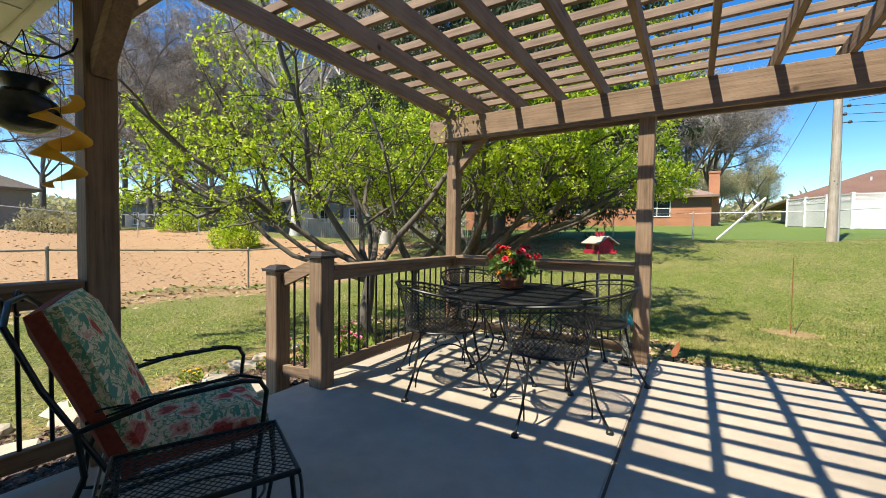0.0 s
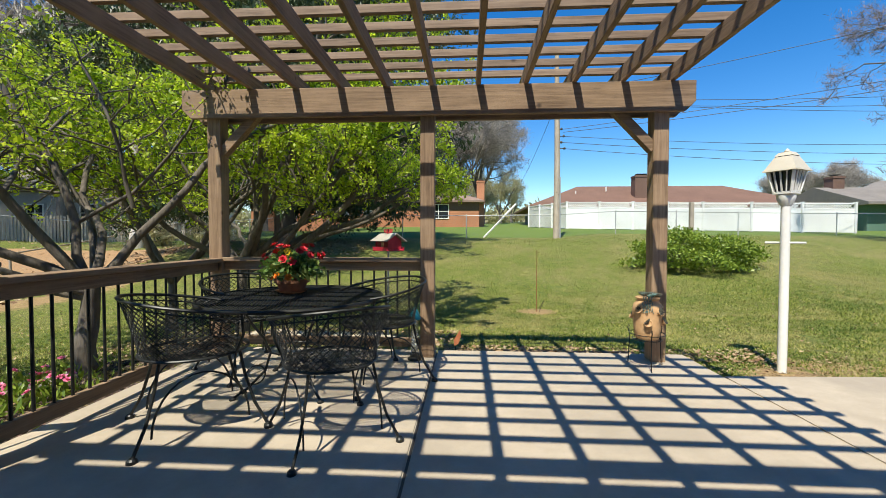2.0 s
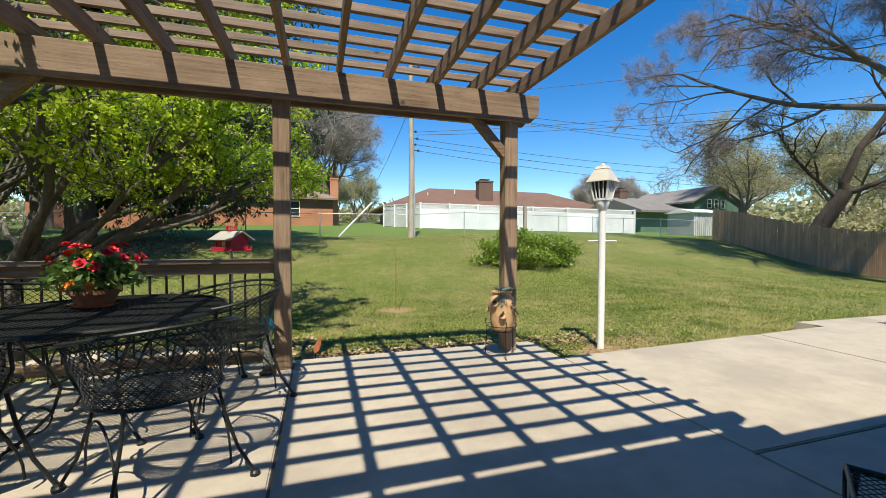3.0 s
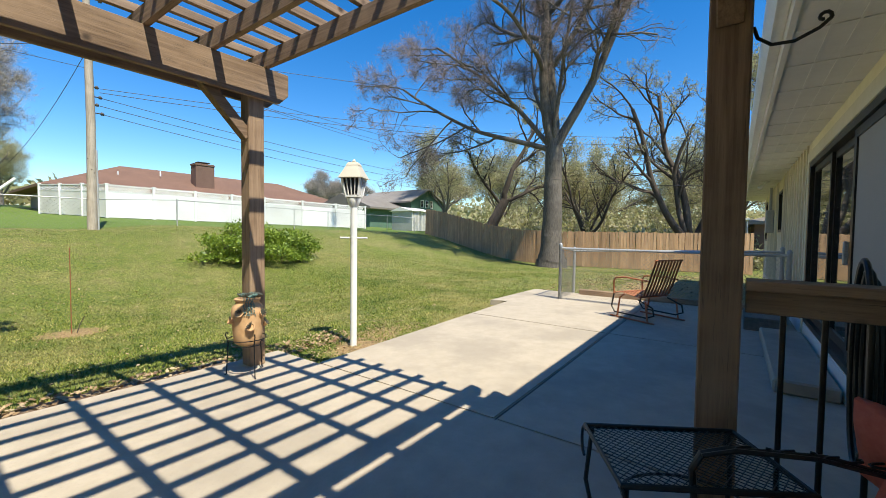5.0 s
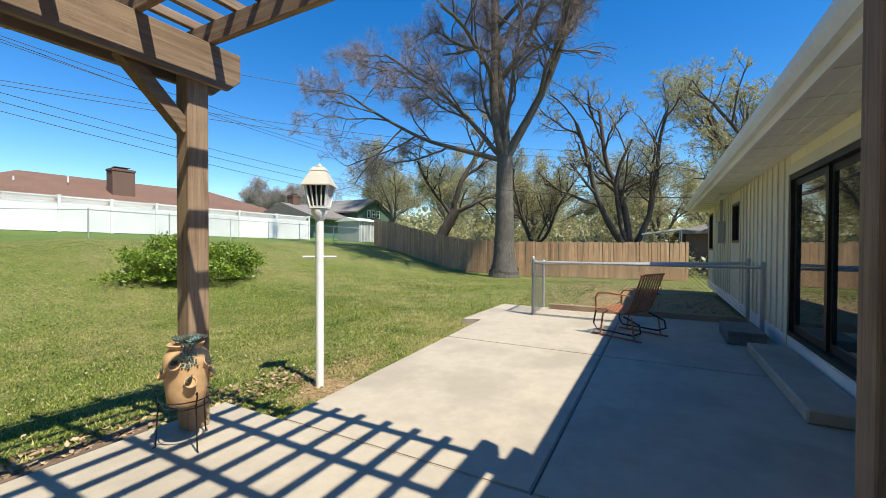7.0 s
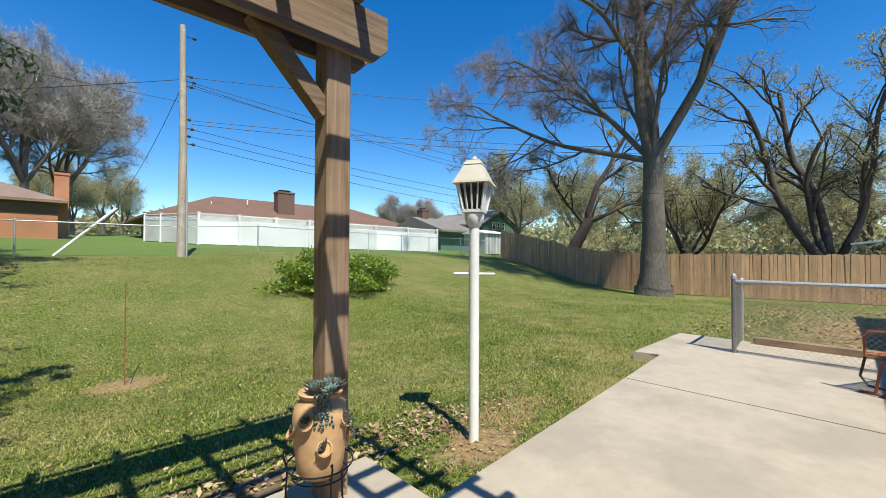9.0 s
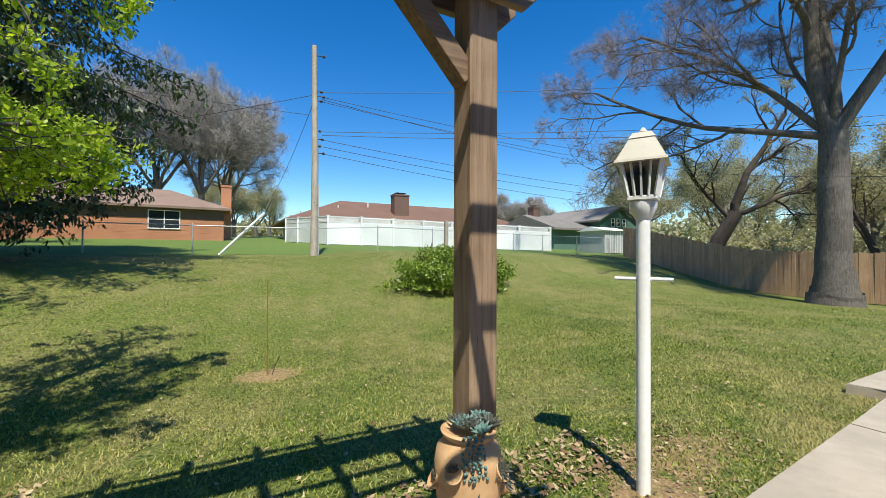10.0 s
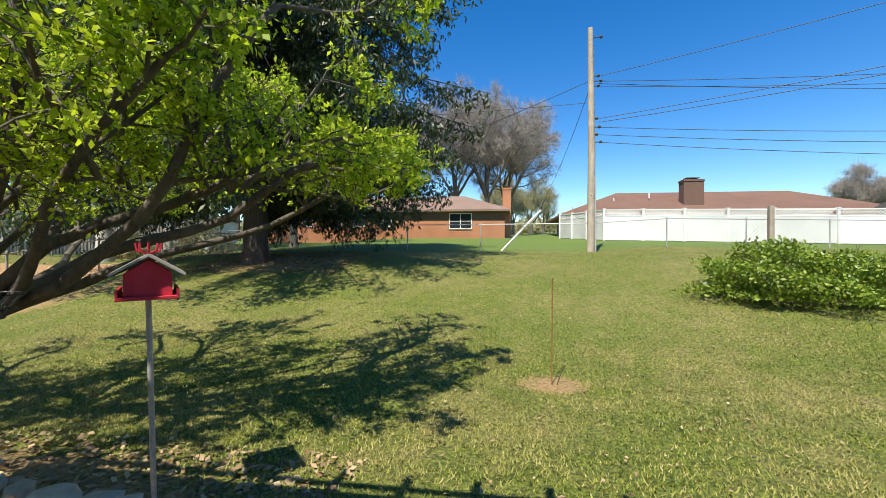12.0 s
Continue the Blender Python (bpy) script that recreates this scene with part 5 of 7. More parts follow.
# ---- woven metal furniture ----
def strands(verts, faces, p, q, r):
    d = (q - p).normalized()
    a = d.orthogonal().normalized()
    b = d.cross(a)
    o = len(verts)
    for c in (p, q):
        for k in range(3):
            verts.append(tuple(c + (a * math.cos(k * 2.094) + b * math.sin(k * 2.094)) * r))
    for k in range(3):
        faces.append((o + k, o + (k + 1) % 3, o + 3 + (k + 1) % 3, o + 3 + k))


def mesh_sheet(fn, nu, nv, r, keep=None):
    """Expanded-metal mesh: strands along both diagonals of a curved sheet fn(u, v)."""
    verts, faces = [], []
    P = {}
    for i in range(nu + 1):
        for j in range(nv + 1):
            P[i, j] = Vector(fn(i / nu, j / nv))
    for i in range(nu):
        for j in range(nv):
            for a, b in (((i, j), (i + 1, j + 1)), ((i + 1, j), (i, j + 1))):
                if (i + j) % 2 == (a[0] != i):
                    continue
                if keep is None or (keep(P[a]) and keep(P[b])):
                    strands(verts, faces, P[a], P[b], r)
    return verts, faces


def woven(name, fn, nu, nv, r, parent, keep=None, label="woven black mesh"):
    v, f = mesh_sheet(fn, nu, nv, r, keep)
    ob = arrays(name, v, f, black_iron, parent)
    return tagged(ob, label)


def patio_chair():
    """A barrel-backed wrought-iron chair facing +y: mesh shell, round seat, splayed legs with round feet."""
    c = thing("patio_chair", (0, 0, 0), "black wrought-iron mesh patio chair with a rounded back", "chair", "chairs round the patio table")

    def shell(u, v):
        a = radians(-215 + 250 * u)
        back = 0.5 - 0.5 * math.sin(a)
        top = 0.64 + 0.13 * back
        z = 0.44 + (top - 0.44) * v
        r = 0.235 + 0.075 * v ** 1.3
        return (math.cos(a) * r, math.sin(a) * r, z)
    woven("backrest", shell, 66, 18, 0.0024, c)
    part("rim", T([shell(i / 40, 1.0) for i in range(41)], 0.009, 8), black_iron, c, "", True)
    part("inner_rim", T([(x * 0.93, y * 0.93, z - 0.035) for x, y, z in [shell(i / 40, 1.0) for i in range(41)]], 0.005, 6), black_iron, c, "", True)

    def disc(u, v):
        return ((u - 0.5) * 0.5, (v - 0.5) * 0.5, 0.44 - 0.02 * (1 - ((u - 0.5) ** 2 + (v - 0.5) ** 2) * 4))
    woven("seat", disc, 34, 34, 0.0024, c, lambda p: p.x ** 2 + p.y ** 2 < 0.242 ** 2)
    part("seat_ring", T(circle(0, 0, 0.44, 0.24, 32), 0.008, 8, True), black_iron, c, "", True)
    for sx in (-1, 1):
        for sy in (-1, 1):
            f = Vector((sx * 0.27, sy * 0.27, 0.0))
            pts = [Vector((sx * 0.165, sy * 0.165, 0.44)), Vector((sx * 0.185, sy * 0.185, 0.3)), Vector((sx * 0.22, sy * 0.22, 0.14)), f + Vector((0, 0, 0.012))]
            leg = part("leg", T(pts, 0.0075, 8), black_iron, c, "", True)
            part("foot", lathe(bmesh.new(), [(0.012, 0.024), (0.02, 0.015), (0.022, 0.0)], 12, tuple(f)), black_iron, leg)
    for s in (-1, 1):
        pts = [(s * 0.20, 0.2 * math.cos(t), 0.06 + 0.30 * math.sin(t)) for t in [math.pi * k / 14 for k in range(15)]]
        part("stretcher", T(pts, 0.005, 6), black_iron, c, "", True)
    for s in (-1, 1):
        a0 = shell(0.02 if s < 0 else 0.98, 1.0)
        part("arm_support", T([a0, (a0[0] * 0.95, a0[1] + 0.01, 0.55), (a0[0] * 0.8, a0[1] * 0.9, 0.44)], 0.007, 6), black_iron, c, "", True)
    return c


TC = (-0.83, 4.10)
chair0 = patio_chair()
SPOTS = [(-0.27, 3.33, 37), (-1.18, 3.43, -48), (-0.20, 4.32, 128), (-1.42, 4.50, 236)]
GROW = Matrix.Diagonal((1.12, 1.12, 1.04, 1))
chair0.matrix_basis = pose(*SPOTS[0][:2], 0, 0, 0, SPOTS[0][2]) @ GROW
for x, y, turn in SPOTS[1:]:
    copy_thing(chair0, pose(x, y, 0, 0, 0, turn) @ GROW)

table = thing("patio_table", (*TC, 0), "round black wrought-iron mesh patio table", "table")
RT = 0.69


def top_disc(u, v):
    return ((u - 0.5) * 2 * RT, (v - 0.5) * 2 * RT, 0.712)


woven("tabletop", top_disc, 96, 96, 0.0030, table, lambda p: p.x ** 2 + p.y ** 2 < (RT - 0.004) ** 2)
part("rim", lathe(bmesh.new(), [(RT - 0.012, 0.695), (RT + 0.004, 0.695), (RT + 0.01, 0.71), (RT + 0.004, 0.722), (RT - 0.012, 0.722), (RT - 0.012, 0.6951)], 64), black_iron, table, "", True)
bm = bmesh.new()
for a in range(0, 180, 45):
    c, s = math.cos(radians(a)), math.sin(radians(a))
    beam_between(bm, (-c * RT, -s * RT, 0.70), (c * RT, s * RT, 0.70), 0.02, 0.008)
part("cross_bars", bm, black_iron, table)
for a in range(45, 405, 90):
    c, s = math.cos(radians(a)), math.sin(radians(a))
    prof = [(0.40, 0.70), (0.33, 0.55), (0.24, 0.42), (0.19, 0.30), (0.23, 0.17), (0.36, 0.06), (0.46, 0.012)]
    leg = part("leg", T([(c * r, s * r, z) for r, z in prof], 0.010, 8), black_iron, table, "", True)
    part("foot", lathe(bmesh.new(), [(0.012, 0.02), (0.024, 0.012), (0.024, 0.0)], 12, (c * 0.46, s * 0.46, 0)), black_iron, leg)
    pts = [(c * (0.30 + 0.07 * math.cos(t)), s * (0.30 + 0.07 * math.cos(t)), 0.15 + 0.07 * math.sin(t)) for t in [k * 0.42 for k in range(13)]]
    part("scroll", T(pts, 0.006, 6), black_iron, table, "", True)
part("ring", T(circle(0, 0, 0.30, 0.19, 28), 0.007, 6, True), black_iron, table, "", True)

# ---- flower pot on the table ----
terracotta = speckled("terracotta", (0.20, 0.085, 0.045), (0.30, 0.14, 0.08), 14, 0.85, 0, 0.25)
FP = (-0.93, 4.28, 0.722)
fp = thing("flower_pot", FP, "terracotta pot of red, yellow and orange flowers", "flower pot")
part("saucer", lathe(bmesh.new(), [(0.10, 0.0), (0.13, 0.02), (0.135, 0.022), (0.11, 0.008), (0.0, 0.006)], 28), terracotta, fp, "", True)
part("pot", lathe(bmesh.new(), [(0.095, 0.008), (0.125, 0.085), (0.14, 0.085), (0.143, 0.115), (0.127, 0.115), (0.12, 0.09), (0.0, 0.09)], 28), terracotta, fp, "", True)
leaf_pot = leaf_material("pot foliage", [(0.05, 0.11, 0.02), (0.12, 0.21, 0.04), (0.26, 0.32, 0.10)], 0.25)
rng = np.random.RandomState(31)
n = 1500
u = rng.normal(0, 1, (n, 3))
u /= np.linalg.norm(u, axis=1, keepdims=True)
u[:, 2] = np.abs(u[:, 2]) * 1.0 - 0.25
leaf_cloud("foliage", u * np.array([0.24, 0.24, 0.21]) * rng.uniform(0.4, 1.08, (n, 1)) + np.array([0, 0, 0.19]), 0.05, leaf_pot, fp, rng, 0.2)


def blossom_mesh(mat, r):
    bm = bmesh.new()
    for ring, (k, tilt, rr) in enumerate(((7, 0.35, r), (6, 0.9, r * 0.75), (5, 1.25, r * 0.5))):
        for i in range(k):
            a = 2 * math.pi * (i + ring * 0.4) / k
            d = Vector((math.cos(a), math.sin(a), 0))
            s = Vector((-math.sin(a), math.cos(a), 0))
            up = Vector((0, 0, 1))
            tip = d * rr * math.cos(tilt) + up * rr * math.sin(tilt)
            mid = tip * 0.6
            vs = [bm.verts.new(c) for c in (Vector((0, 0, 0)), mid + s * rr * 0.38, tip, mid - s * rr * 0.38)]
            bm.faces.new(vs)
    return to_mesh("blossom", bm, mat)


def petal(name, a, b):
    return speckled(name, a, b, 40, 0.5, 0, 0.1, vary=0.2)


red_petal = petal("red petals", (0.50, 0.010, 0.02), (0.68, 0.03, 0.045))
yellow_petal = petal("yellow petals", (0.75, 0.50, 0.02), (0.85, 0.62, 0.05))
orange_petal = petal("orange petals", (0.80, 0.18, 0.01), (0.88, 0.30, 0.02))
sets = [(blossom_mesh(red_petal, 0.042), 26, (0, 0.02, 0.10), 1.0), (blossom_mesh(yellow_petal, 0.038), 7, (-0.06, 0.05, 0.2), 0.35), (blossom_mesh(orange_petal, 0.036), 18, (0.02, -0.16, -0.06), 0.55)]
for me, k, c, sp in sets:
    for i in range(k):
        v = rng.normal(0, 1, 3)
        v /= np.linalg.norm(v)
        v[2] = abs(v[2]) * 0.9 if sp == 1.0 else v[2] * 0.3
        pos = np.array([0, 0, 0.19]) + np.array(c) * 0.7 + v * np.array([0.25, 0.25, 0.17]) * sp * rng.uniform(0.72, 1.05)
        ob = new("blossom", me)
        ob.parent = fp
        ob.matrix_basis = Matrix.Translation(pos) @ Vector((v[0], v[1], abs(v[2]) + 0.3)).to_track_quat("Z", "Y").to_matrix().to_4x4()


# ---- lounge chairs ----
def floral_material():
    k = Mat("floral cushion fabric", 0.9)
    vor = k.node("ShaderNodeTexVoronoi", Scale=8.5, Randomness=1.0)
    k.l.new(k.c.outputs["Object"], vor.inputs["Vector"])
    leafn = k.noise(24, 3, 0.5, (1, 1, 1))
    leafm = k.noise(15, 2, 0.4, (1, 3, 1), offset=(4, 2, 9))
    fine = k.noise(160, 2, 0.5)
    col = k.ramp(leafn, [(0.38, (0.72, 0.63, 0.44)), (0.44, (0.50, 0.50, 0.30)), (0.47, (0.12, 0.24, 0.12)), (0.51, (0.20, 0.36, 0.20)), (0.535, (0.70, 0.63, 0.46)), (0.60, (0.24, 0.40, 0.16)), (0.63, (0.72, 0.60, 0.42))])
    col = k.mix(k.ramp(leafm, [(0.55, (0, 0, 0)), (0.58, (1, 1, 1))]), col, (0.10, 0.28, 0.19))
    wob = k.math("MULTIPLY_ADD", k.noise(17, 4, 0.65), 0.9, -0.45)
    dist = k.math("ADD", vor.outputs["Distance"], wob)
    flower = k.ramp(dist, [(0.0, (0.55, 0.30, 0.12)), (0.07, (0.30, 0.03, 0.03)), (0.16, (0.46, 0.08, 0.06)), (0.24, (0.30, 0.04, 0.03)), (0.34, (0.58, 0.26, 0.18)), (0.42, (0.62, 0.40, 0.28))])
    sel = k.n.new("ShaderNodeSeparateColor")
    k.l.new(vor.outputs["Color"], sel.inputs[0])
    on = k.math("MULTIPLY", k.math("LESS_THAN", dist, 0.42), k.math("LESS_THAN", sel.outputs[0], 0.6))
    col = k.mix(on, col, flower)
    rim = k.math("MULTIPLY", k.math("COMPARE", dist, 0.435, 0.02), k.math("LESS_THAN", sel.outputs[0], 0.6))
    col = k.mix(rim, col, (0.62, 0.58, 0.46))
    k.color(col)
    k.bump(fine, 0.3, 0.002)
    return k.m


floral = floral_material()
rust_fabric = speckled("rust-red fabric", (0.20, 0.035, 0.02), (0.28, 0.06, 0.035), 60, 0.95, 0, 0.2)
coral_fabric = speckled("coral fabric", (0.52, 0.13, 0.09), (0.60, 0.17, 0.12), 60, 0.95, 0, 0.2)


def pad(sx, sy, sz, puff=0.35, seg=10):
    """A stuffed cushion, sx by sy and sz thick, with soft sides."""
    bm = bmesh.new()
    bmesh.ops.create_grid(bm, x_segments=seg, y_segments=seg, size=0.5)
    bmesh.ops.solidify(bm, geom=bm.faces[:], thickness=-1.0)
    zs = [v.co.z for v in bm.verts]
    mid = (max(zs) + min(zs)) / 2
    for v in bm.verts:
        e = max(abs(v.co.x), abs(v.co.y)) * 2
        side = 1 if v.co.z > mid else -1
        h = (1 - e ** 4) * puff + (1 - puff) * (1 if e < 0.98 else 0.55)
        v.co = Vector((v.co.x * sx, v.co.y * sy, side * sz / 2 * h + 0.006 * noise.noise(v.co * 7)))
    return bm


def lounge_chair(name, label, cushion, piping, pillow=None):
    """A spring lounge chair facing +y with double-bar arms and a deep cushion."""
    c = thing(name, (0, 0, 0), label, "chair")
    w = 0.30
    for s in (-1, 1):
        a = part("arm", T([(s * w, -0.30, 0.52), (s * w, -0.05, 0.585), (s * w, 0.22, 0.60), (s * w, 0.29, 0.585), (s * w, 0.315, 0.54), (s * w, 0.30, 0.40), (s * w, 0.27, 0.22), (s * w, 0.26, 0.02)], 0.0105, 8), black_iron, c, "", True)
        part("arm_bar", T([(s * (w - 0.035), -0.28, 0.535), (s * (w - 0.035), 0.0, 0.60), (s * (w - 0.035), 0.22, 0.615), (s * (w - 0.02), 0.30, 0.59)], 0.007, 6), black_iron, a, "", True)
        for i in range(4):
            y = -0.2 + i * 0.12
            z = 0.56 + 0.04 * min(1, (i + 0.5) / 3)
            part("scroll", T([(s * (w - 0.0175 + 0.014 * math.cos(t)), y + 0.05 * math.sin(t), z + 0.012) for t in [k * 0.6 for k in range(10)]], 0.004, 5), black_iron, a)
        part("runner", T([(s * w, 0.30, 0.015), (s * w, 0.1, 0.012), (s * w, -0.3, 0.012), (s * w, -0.36, 0.03), (s * w, -0.34, 0.2), (s * w, -0.28, 0.36), (s * w, -0.30, 0.52)], 0.0105, 8), black_iron, c, "", True)
    part("seat_frame", T([(-w, 0.27, 0.30), (w, 0.27, 0.30), (w, -0.26, 0.27), (-w, -0.26, 0.27)], 0.01, 8, True), black_iron, c, "", True)
    back = [(-0.26, -0.20, 0.30), (-0.27, -0.39, 0.68), (-0.25, -0.48, 0.90), (-0.1, -0.50, 0.96), (0.1, -0.50, 0.96), (0.25, -0.48, 0.90), (0.27, -0.39, 0.68), (0.26, -0.20, 0.30)]
    b = part("back_frame", T(back, 0.010, 8), black_iron, c, "", True)
    for s in (-1, 1):
        part("scroll", T([(s * 0.12 + 0.05 * math.cos(t) * s, -0.52, 0.93 + 0.05 * math.sin(t)) for t in [k * 0.5 for k in range(11)]], 0.006, 6), black_iron, b, "", True)
    m1 = pose(0, 0.06, 0.385, 3)
    bm = pad(0.54, 0.54, 0.15)
    bmesh.ops.transform(bm, matrix=m1, verts=bm.verts[:])
    part("seat_cushion", bm, cushion, c, "", True)
    m2 = pose(0, -0.24, 0.64, 112)
    bm = pad(0.54, 0.68, 0.14)
    bmesh.ops.transform(bm, matrix=m2, verts=bm.verts[:])
    part("back_cushion", bm, cushion, c, "", True)
    if piping:
        bm = pad(0.548, 0.69, 0.10, 0.1)
        bmesh.ops.transform(bm, matrix=pose(0, -0.278, 0.622, 112), verts=bm.verts[:])
        part("cushion_back", bm, piping, c, "rust-red cushion back", True)
        bm = pad(0.548, 0.55, 0.09, 0.1)
        bmesh.ops.transform(bm, matrix=pose(0, 0.06, 0.352, 3), verts=bm.verts[:])
        part("cushion_base", bm, piping, c, "rust-red cushion underside", True)
    return c


lc = lounge_chair("lounge_chair", "black wrought-iron lounge chair with a tropical floral cushion", floral, rust_fabric)
lc.matrix_basis = pose(-1.39, 1.51, 0, 0, 0, -23)
rc = lounge_chair("lounge_chair", "black wrought-iron lounge chair with a coral cushion", coral_fabric, None)
rc.matrix_basis = pose(1.70, 1.12, 0, 0, 0, 33)
pw = thing("throw_pillow", (2.10, 1.03, 0.40), "coral throw pillow propped on the lounge chair", "pillow")
bm = pad(0.32, 0.32, 0.14, 0.8)
bmesh.ops.transform(bm, matrix=pose(0, 0, 0.15, 62, 0, 33) @ pose(0, 0, 0, 0, 0, 20), verts=bm.verts[:])
part("cover", bm, coral_fabric, pw, "", True)


def side_table(loc, rz, sx, sy, h):
    t = thing("side_table", loc, "small black wrought-iron side table with a mesh top", "table", "side tables", rz=rz)

    def sheet(u, v):
        return ((u - 0.5) * sx, (v - 0.5) * sy, h)
    woven("tabletop", sheet, round(sx / 0.0135), round(sy / 0.0135), 0.0019, t)
    part("rim", T([(-sx / 2, -sy / 2, h), (sx / 2, -sy / 2, h), (sx / 2, sy / 2, h), (-sx / 2, sy / 2, h)], 0.010, 8, True), black_iron, t)
    for a in (-1, 1):
        for b in (-1, 1):
            x, y = a * sx / 2, b * sy / 2
            leg = part("leg", T([(x * 0.92, y * 0.92, h), (x * 0.98, y * 0.98, h * 0.6), (x * 0.86, y * 0.86, h * 0.3), (x * 1.02, y * 1.02, 0.008)], 0.008, 8), black_iron, t, "", True)
            part("scroll", T([(x * 1.02 + a * 0.035 * math.sin(q), y, h - 0.06 - 0.045 * math.cos(q) * 1.2) for q in [k * 0.4 for k in range(10)]], 0.0055, 6), black_iron, leg, "", True)
    part("lower_hoop", T([(0.42 * sx * math.cos(q), 0.42 * sy * math.sin(q), h * 0.32) for q in [k * 2 * math.pi / 28 for k in range(28)]], 0.006, 6, True), black_iron, t, "", True)
    part("upper_hoop", T([(0.36 * sx * math.cos(q), 0.36 * sy * math.sin(q), h * 0.72) for q in [k * 2 * math.pi / 28 for k in range(28)]], 0.005, 6, True), black_iron, t, "", True)
    return t


side_table((-0.80, 1.32, 0), -25, 0.40, 0.52, 0.45)
side_table((1.93, 1.58, 0), 32, 0.36, 0.52, 0.50)

# ---- rusty metal glider ----
rust = speckled("rusty orange paint", (0.30, 0.095, 0.04), (0.46, 0.17, 0.08), 18, 0.7, 0.1, 0.4)
gl = thing("glider_chair", (6.92, 2.50, 0), "rusty orange slatted metal glider chair", "chair", rz=-28)
for i in range(9):
    x = -0.26 + 0.065 * i
    pts = [(0.30, 0.36), (0.15, 0.37), (-0.08, 0.33), (-0.16, 0.36), (-0.22, 0.5), (-0.30, 0.74), (-0.34, 0.86)]
    bm = bmesh.new()
    for (y0, z0), (y1, z1) in zip(pts, pts[1:]):
        beam_between(bm, (x, y0, z0), (x, y1, z1), 0.042, 0.004)
    part("slat", bm, rust, gl)
for y, z in ((0.30, 0.355), (-0.34, 0.865), (-0.12, 0.335)):
    part("cross_rail", T([(-0.29, y, z), (0.29, y, z)], 0.011, 8), rust, gl, "", True)
for s in (-1, 1):
    x = s * 0.31
    part("arm", T([(x, -0.27, 0.58), (x, 0.1, 0.60), (x, 0.27, 0.58), (x, 0.31, 0.52), (x, 0.30, 0.34)], 0.012, 8), rust, gl, "", True)
    part("glide_frame", T([(x, 0.30, 0.34), (x, 0.34, 0.15), (x, 0.28, 0.07), (x, -0.25, 0.07), (x, -0.36, 0.12), (x, -0.34, 0.22), (x, -0.12, 0.30)], 0.012, 8), black_iron, gl, "dark sliding frame", True)
    part("leg", T([(x * 1.05, 0.22, 0.02), (x * 1.05, 0.18, 0.30), (x * 1.05, 0.1, 0.36)], 0.012, 8), rust, gl, "", True)
    part("leg", T([(x * 1.05, -0.28, 0.02), (x * 1.05, -0.24, 0.3)], 0.012, 8), rust, gl, "", True)
    part("foot_bar", T([(x * 1.05, 0.34, 0.012), (x * 1.05, -0.38, 0.012)], 0.012, 8), rust, gl, "", True)

# ---- lamp post ----
LX, LY = 3.55, 4.985
lz = ground(LX, LY)
lp = thing("lamp_post", (LX, LY, lz), "white painted lamp post with a lantern head on the lawn", "lamp post", rz=28)
H = 2.02 - lz
part("pole", T([(0, 0, -0.05), (0, 0, H - 0.47)], 0.038, 20), white_paint, lp, "", True)
part("ladder_bar", T([(0.024, -0.152, H - 0.88), (-0.024, 0.152, H - 0.88)], 0.011, 10), white_paint, lp, "", True)
part("collar", lathe(bmesh.new(), [(0.043, H - 0.53), (0.06, H - 0.50), (0.075, H - 0.46), (0.075, H - 0.43), (0.05, H - 0.42)], 20), white_paint, lp, "", True)
hd = part("lantern", B(-0.073, 0.073, -0.073, 0.073, H - 0.425, H - 0.40, bevel=0.004), white_paint, lp)


def frustum(bm, w0, z0, w1, z1):
    lo = [bm.verts.new((a * w0, b * w0, z0)) for a, b in ((-1, -1), (1, -1), (1, 1), (-1, 1))]
    hi = [bm.verts.new((a * w1, b * w1, z1)) for a, b in ((-1, -1), (1, -1), (1, 1), (-1, 1))]
    bm.faces.new(lo[::-1])
    bm.faces.new(hi)
    for i in range(4):
        bm.faces.new((lo[i], lo[(i + 1) % 4], hi[(i + 1) % 4], hi[i]))
    return bm


for a in range(4):
    m = pose(0, 0, 0, 0, 0, 90 * a)
    for i in range(5):
        t = -1 + 0.5 * i
        bm = beam_between(bmesh.new(), (t * 0.066, -0.070, H - 0.40), (t * 0.096, -0.101, H - 0.205), 0.010 if abs(t) < 1 else 0.016, 0.012)
        bmesh.ops.transform(bm, matrix=m, verts=bm.verts[:])
        part("bar", bm, white_paint, hd)
part("pane", frustum(bmesh.new(), 0.056, H - 0.395, 0.084, H - 0.21), pane_dark, hd, "dark lantern glass")
bm = frustum(bmesh.new(), 0.127, H - 0.21, 0.123, H - 0.195)
frustum(bm, 0.118, H - 0.195, 0.062, H - 0.068)
frustum(bm, 0.066, H - 0.065, 0.045, H - 0.03)
lathe(bm, [(0.012, H - 0.03), (0.022, H - 0.018), (0.014, H - 0.004), (0.004, H + 0.008)], 12)
part("cap", bm, speckled("yellowed enamel", (0.66, 0.59, 0.46), (0.76, 0.70, 0.58), 9, 0.5, 0, 0.15), hd, "yellowed white lantern cap")
hd.matrix_basis = Matrix.Diagonal((1.09, 1.09, 1, 1))

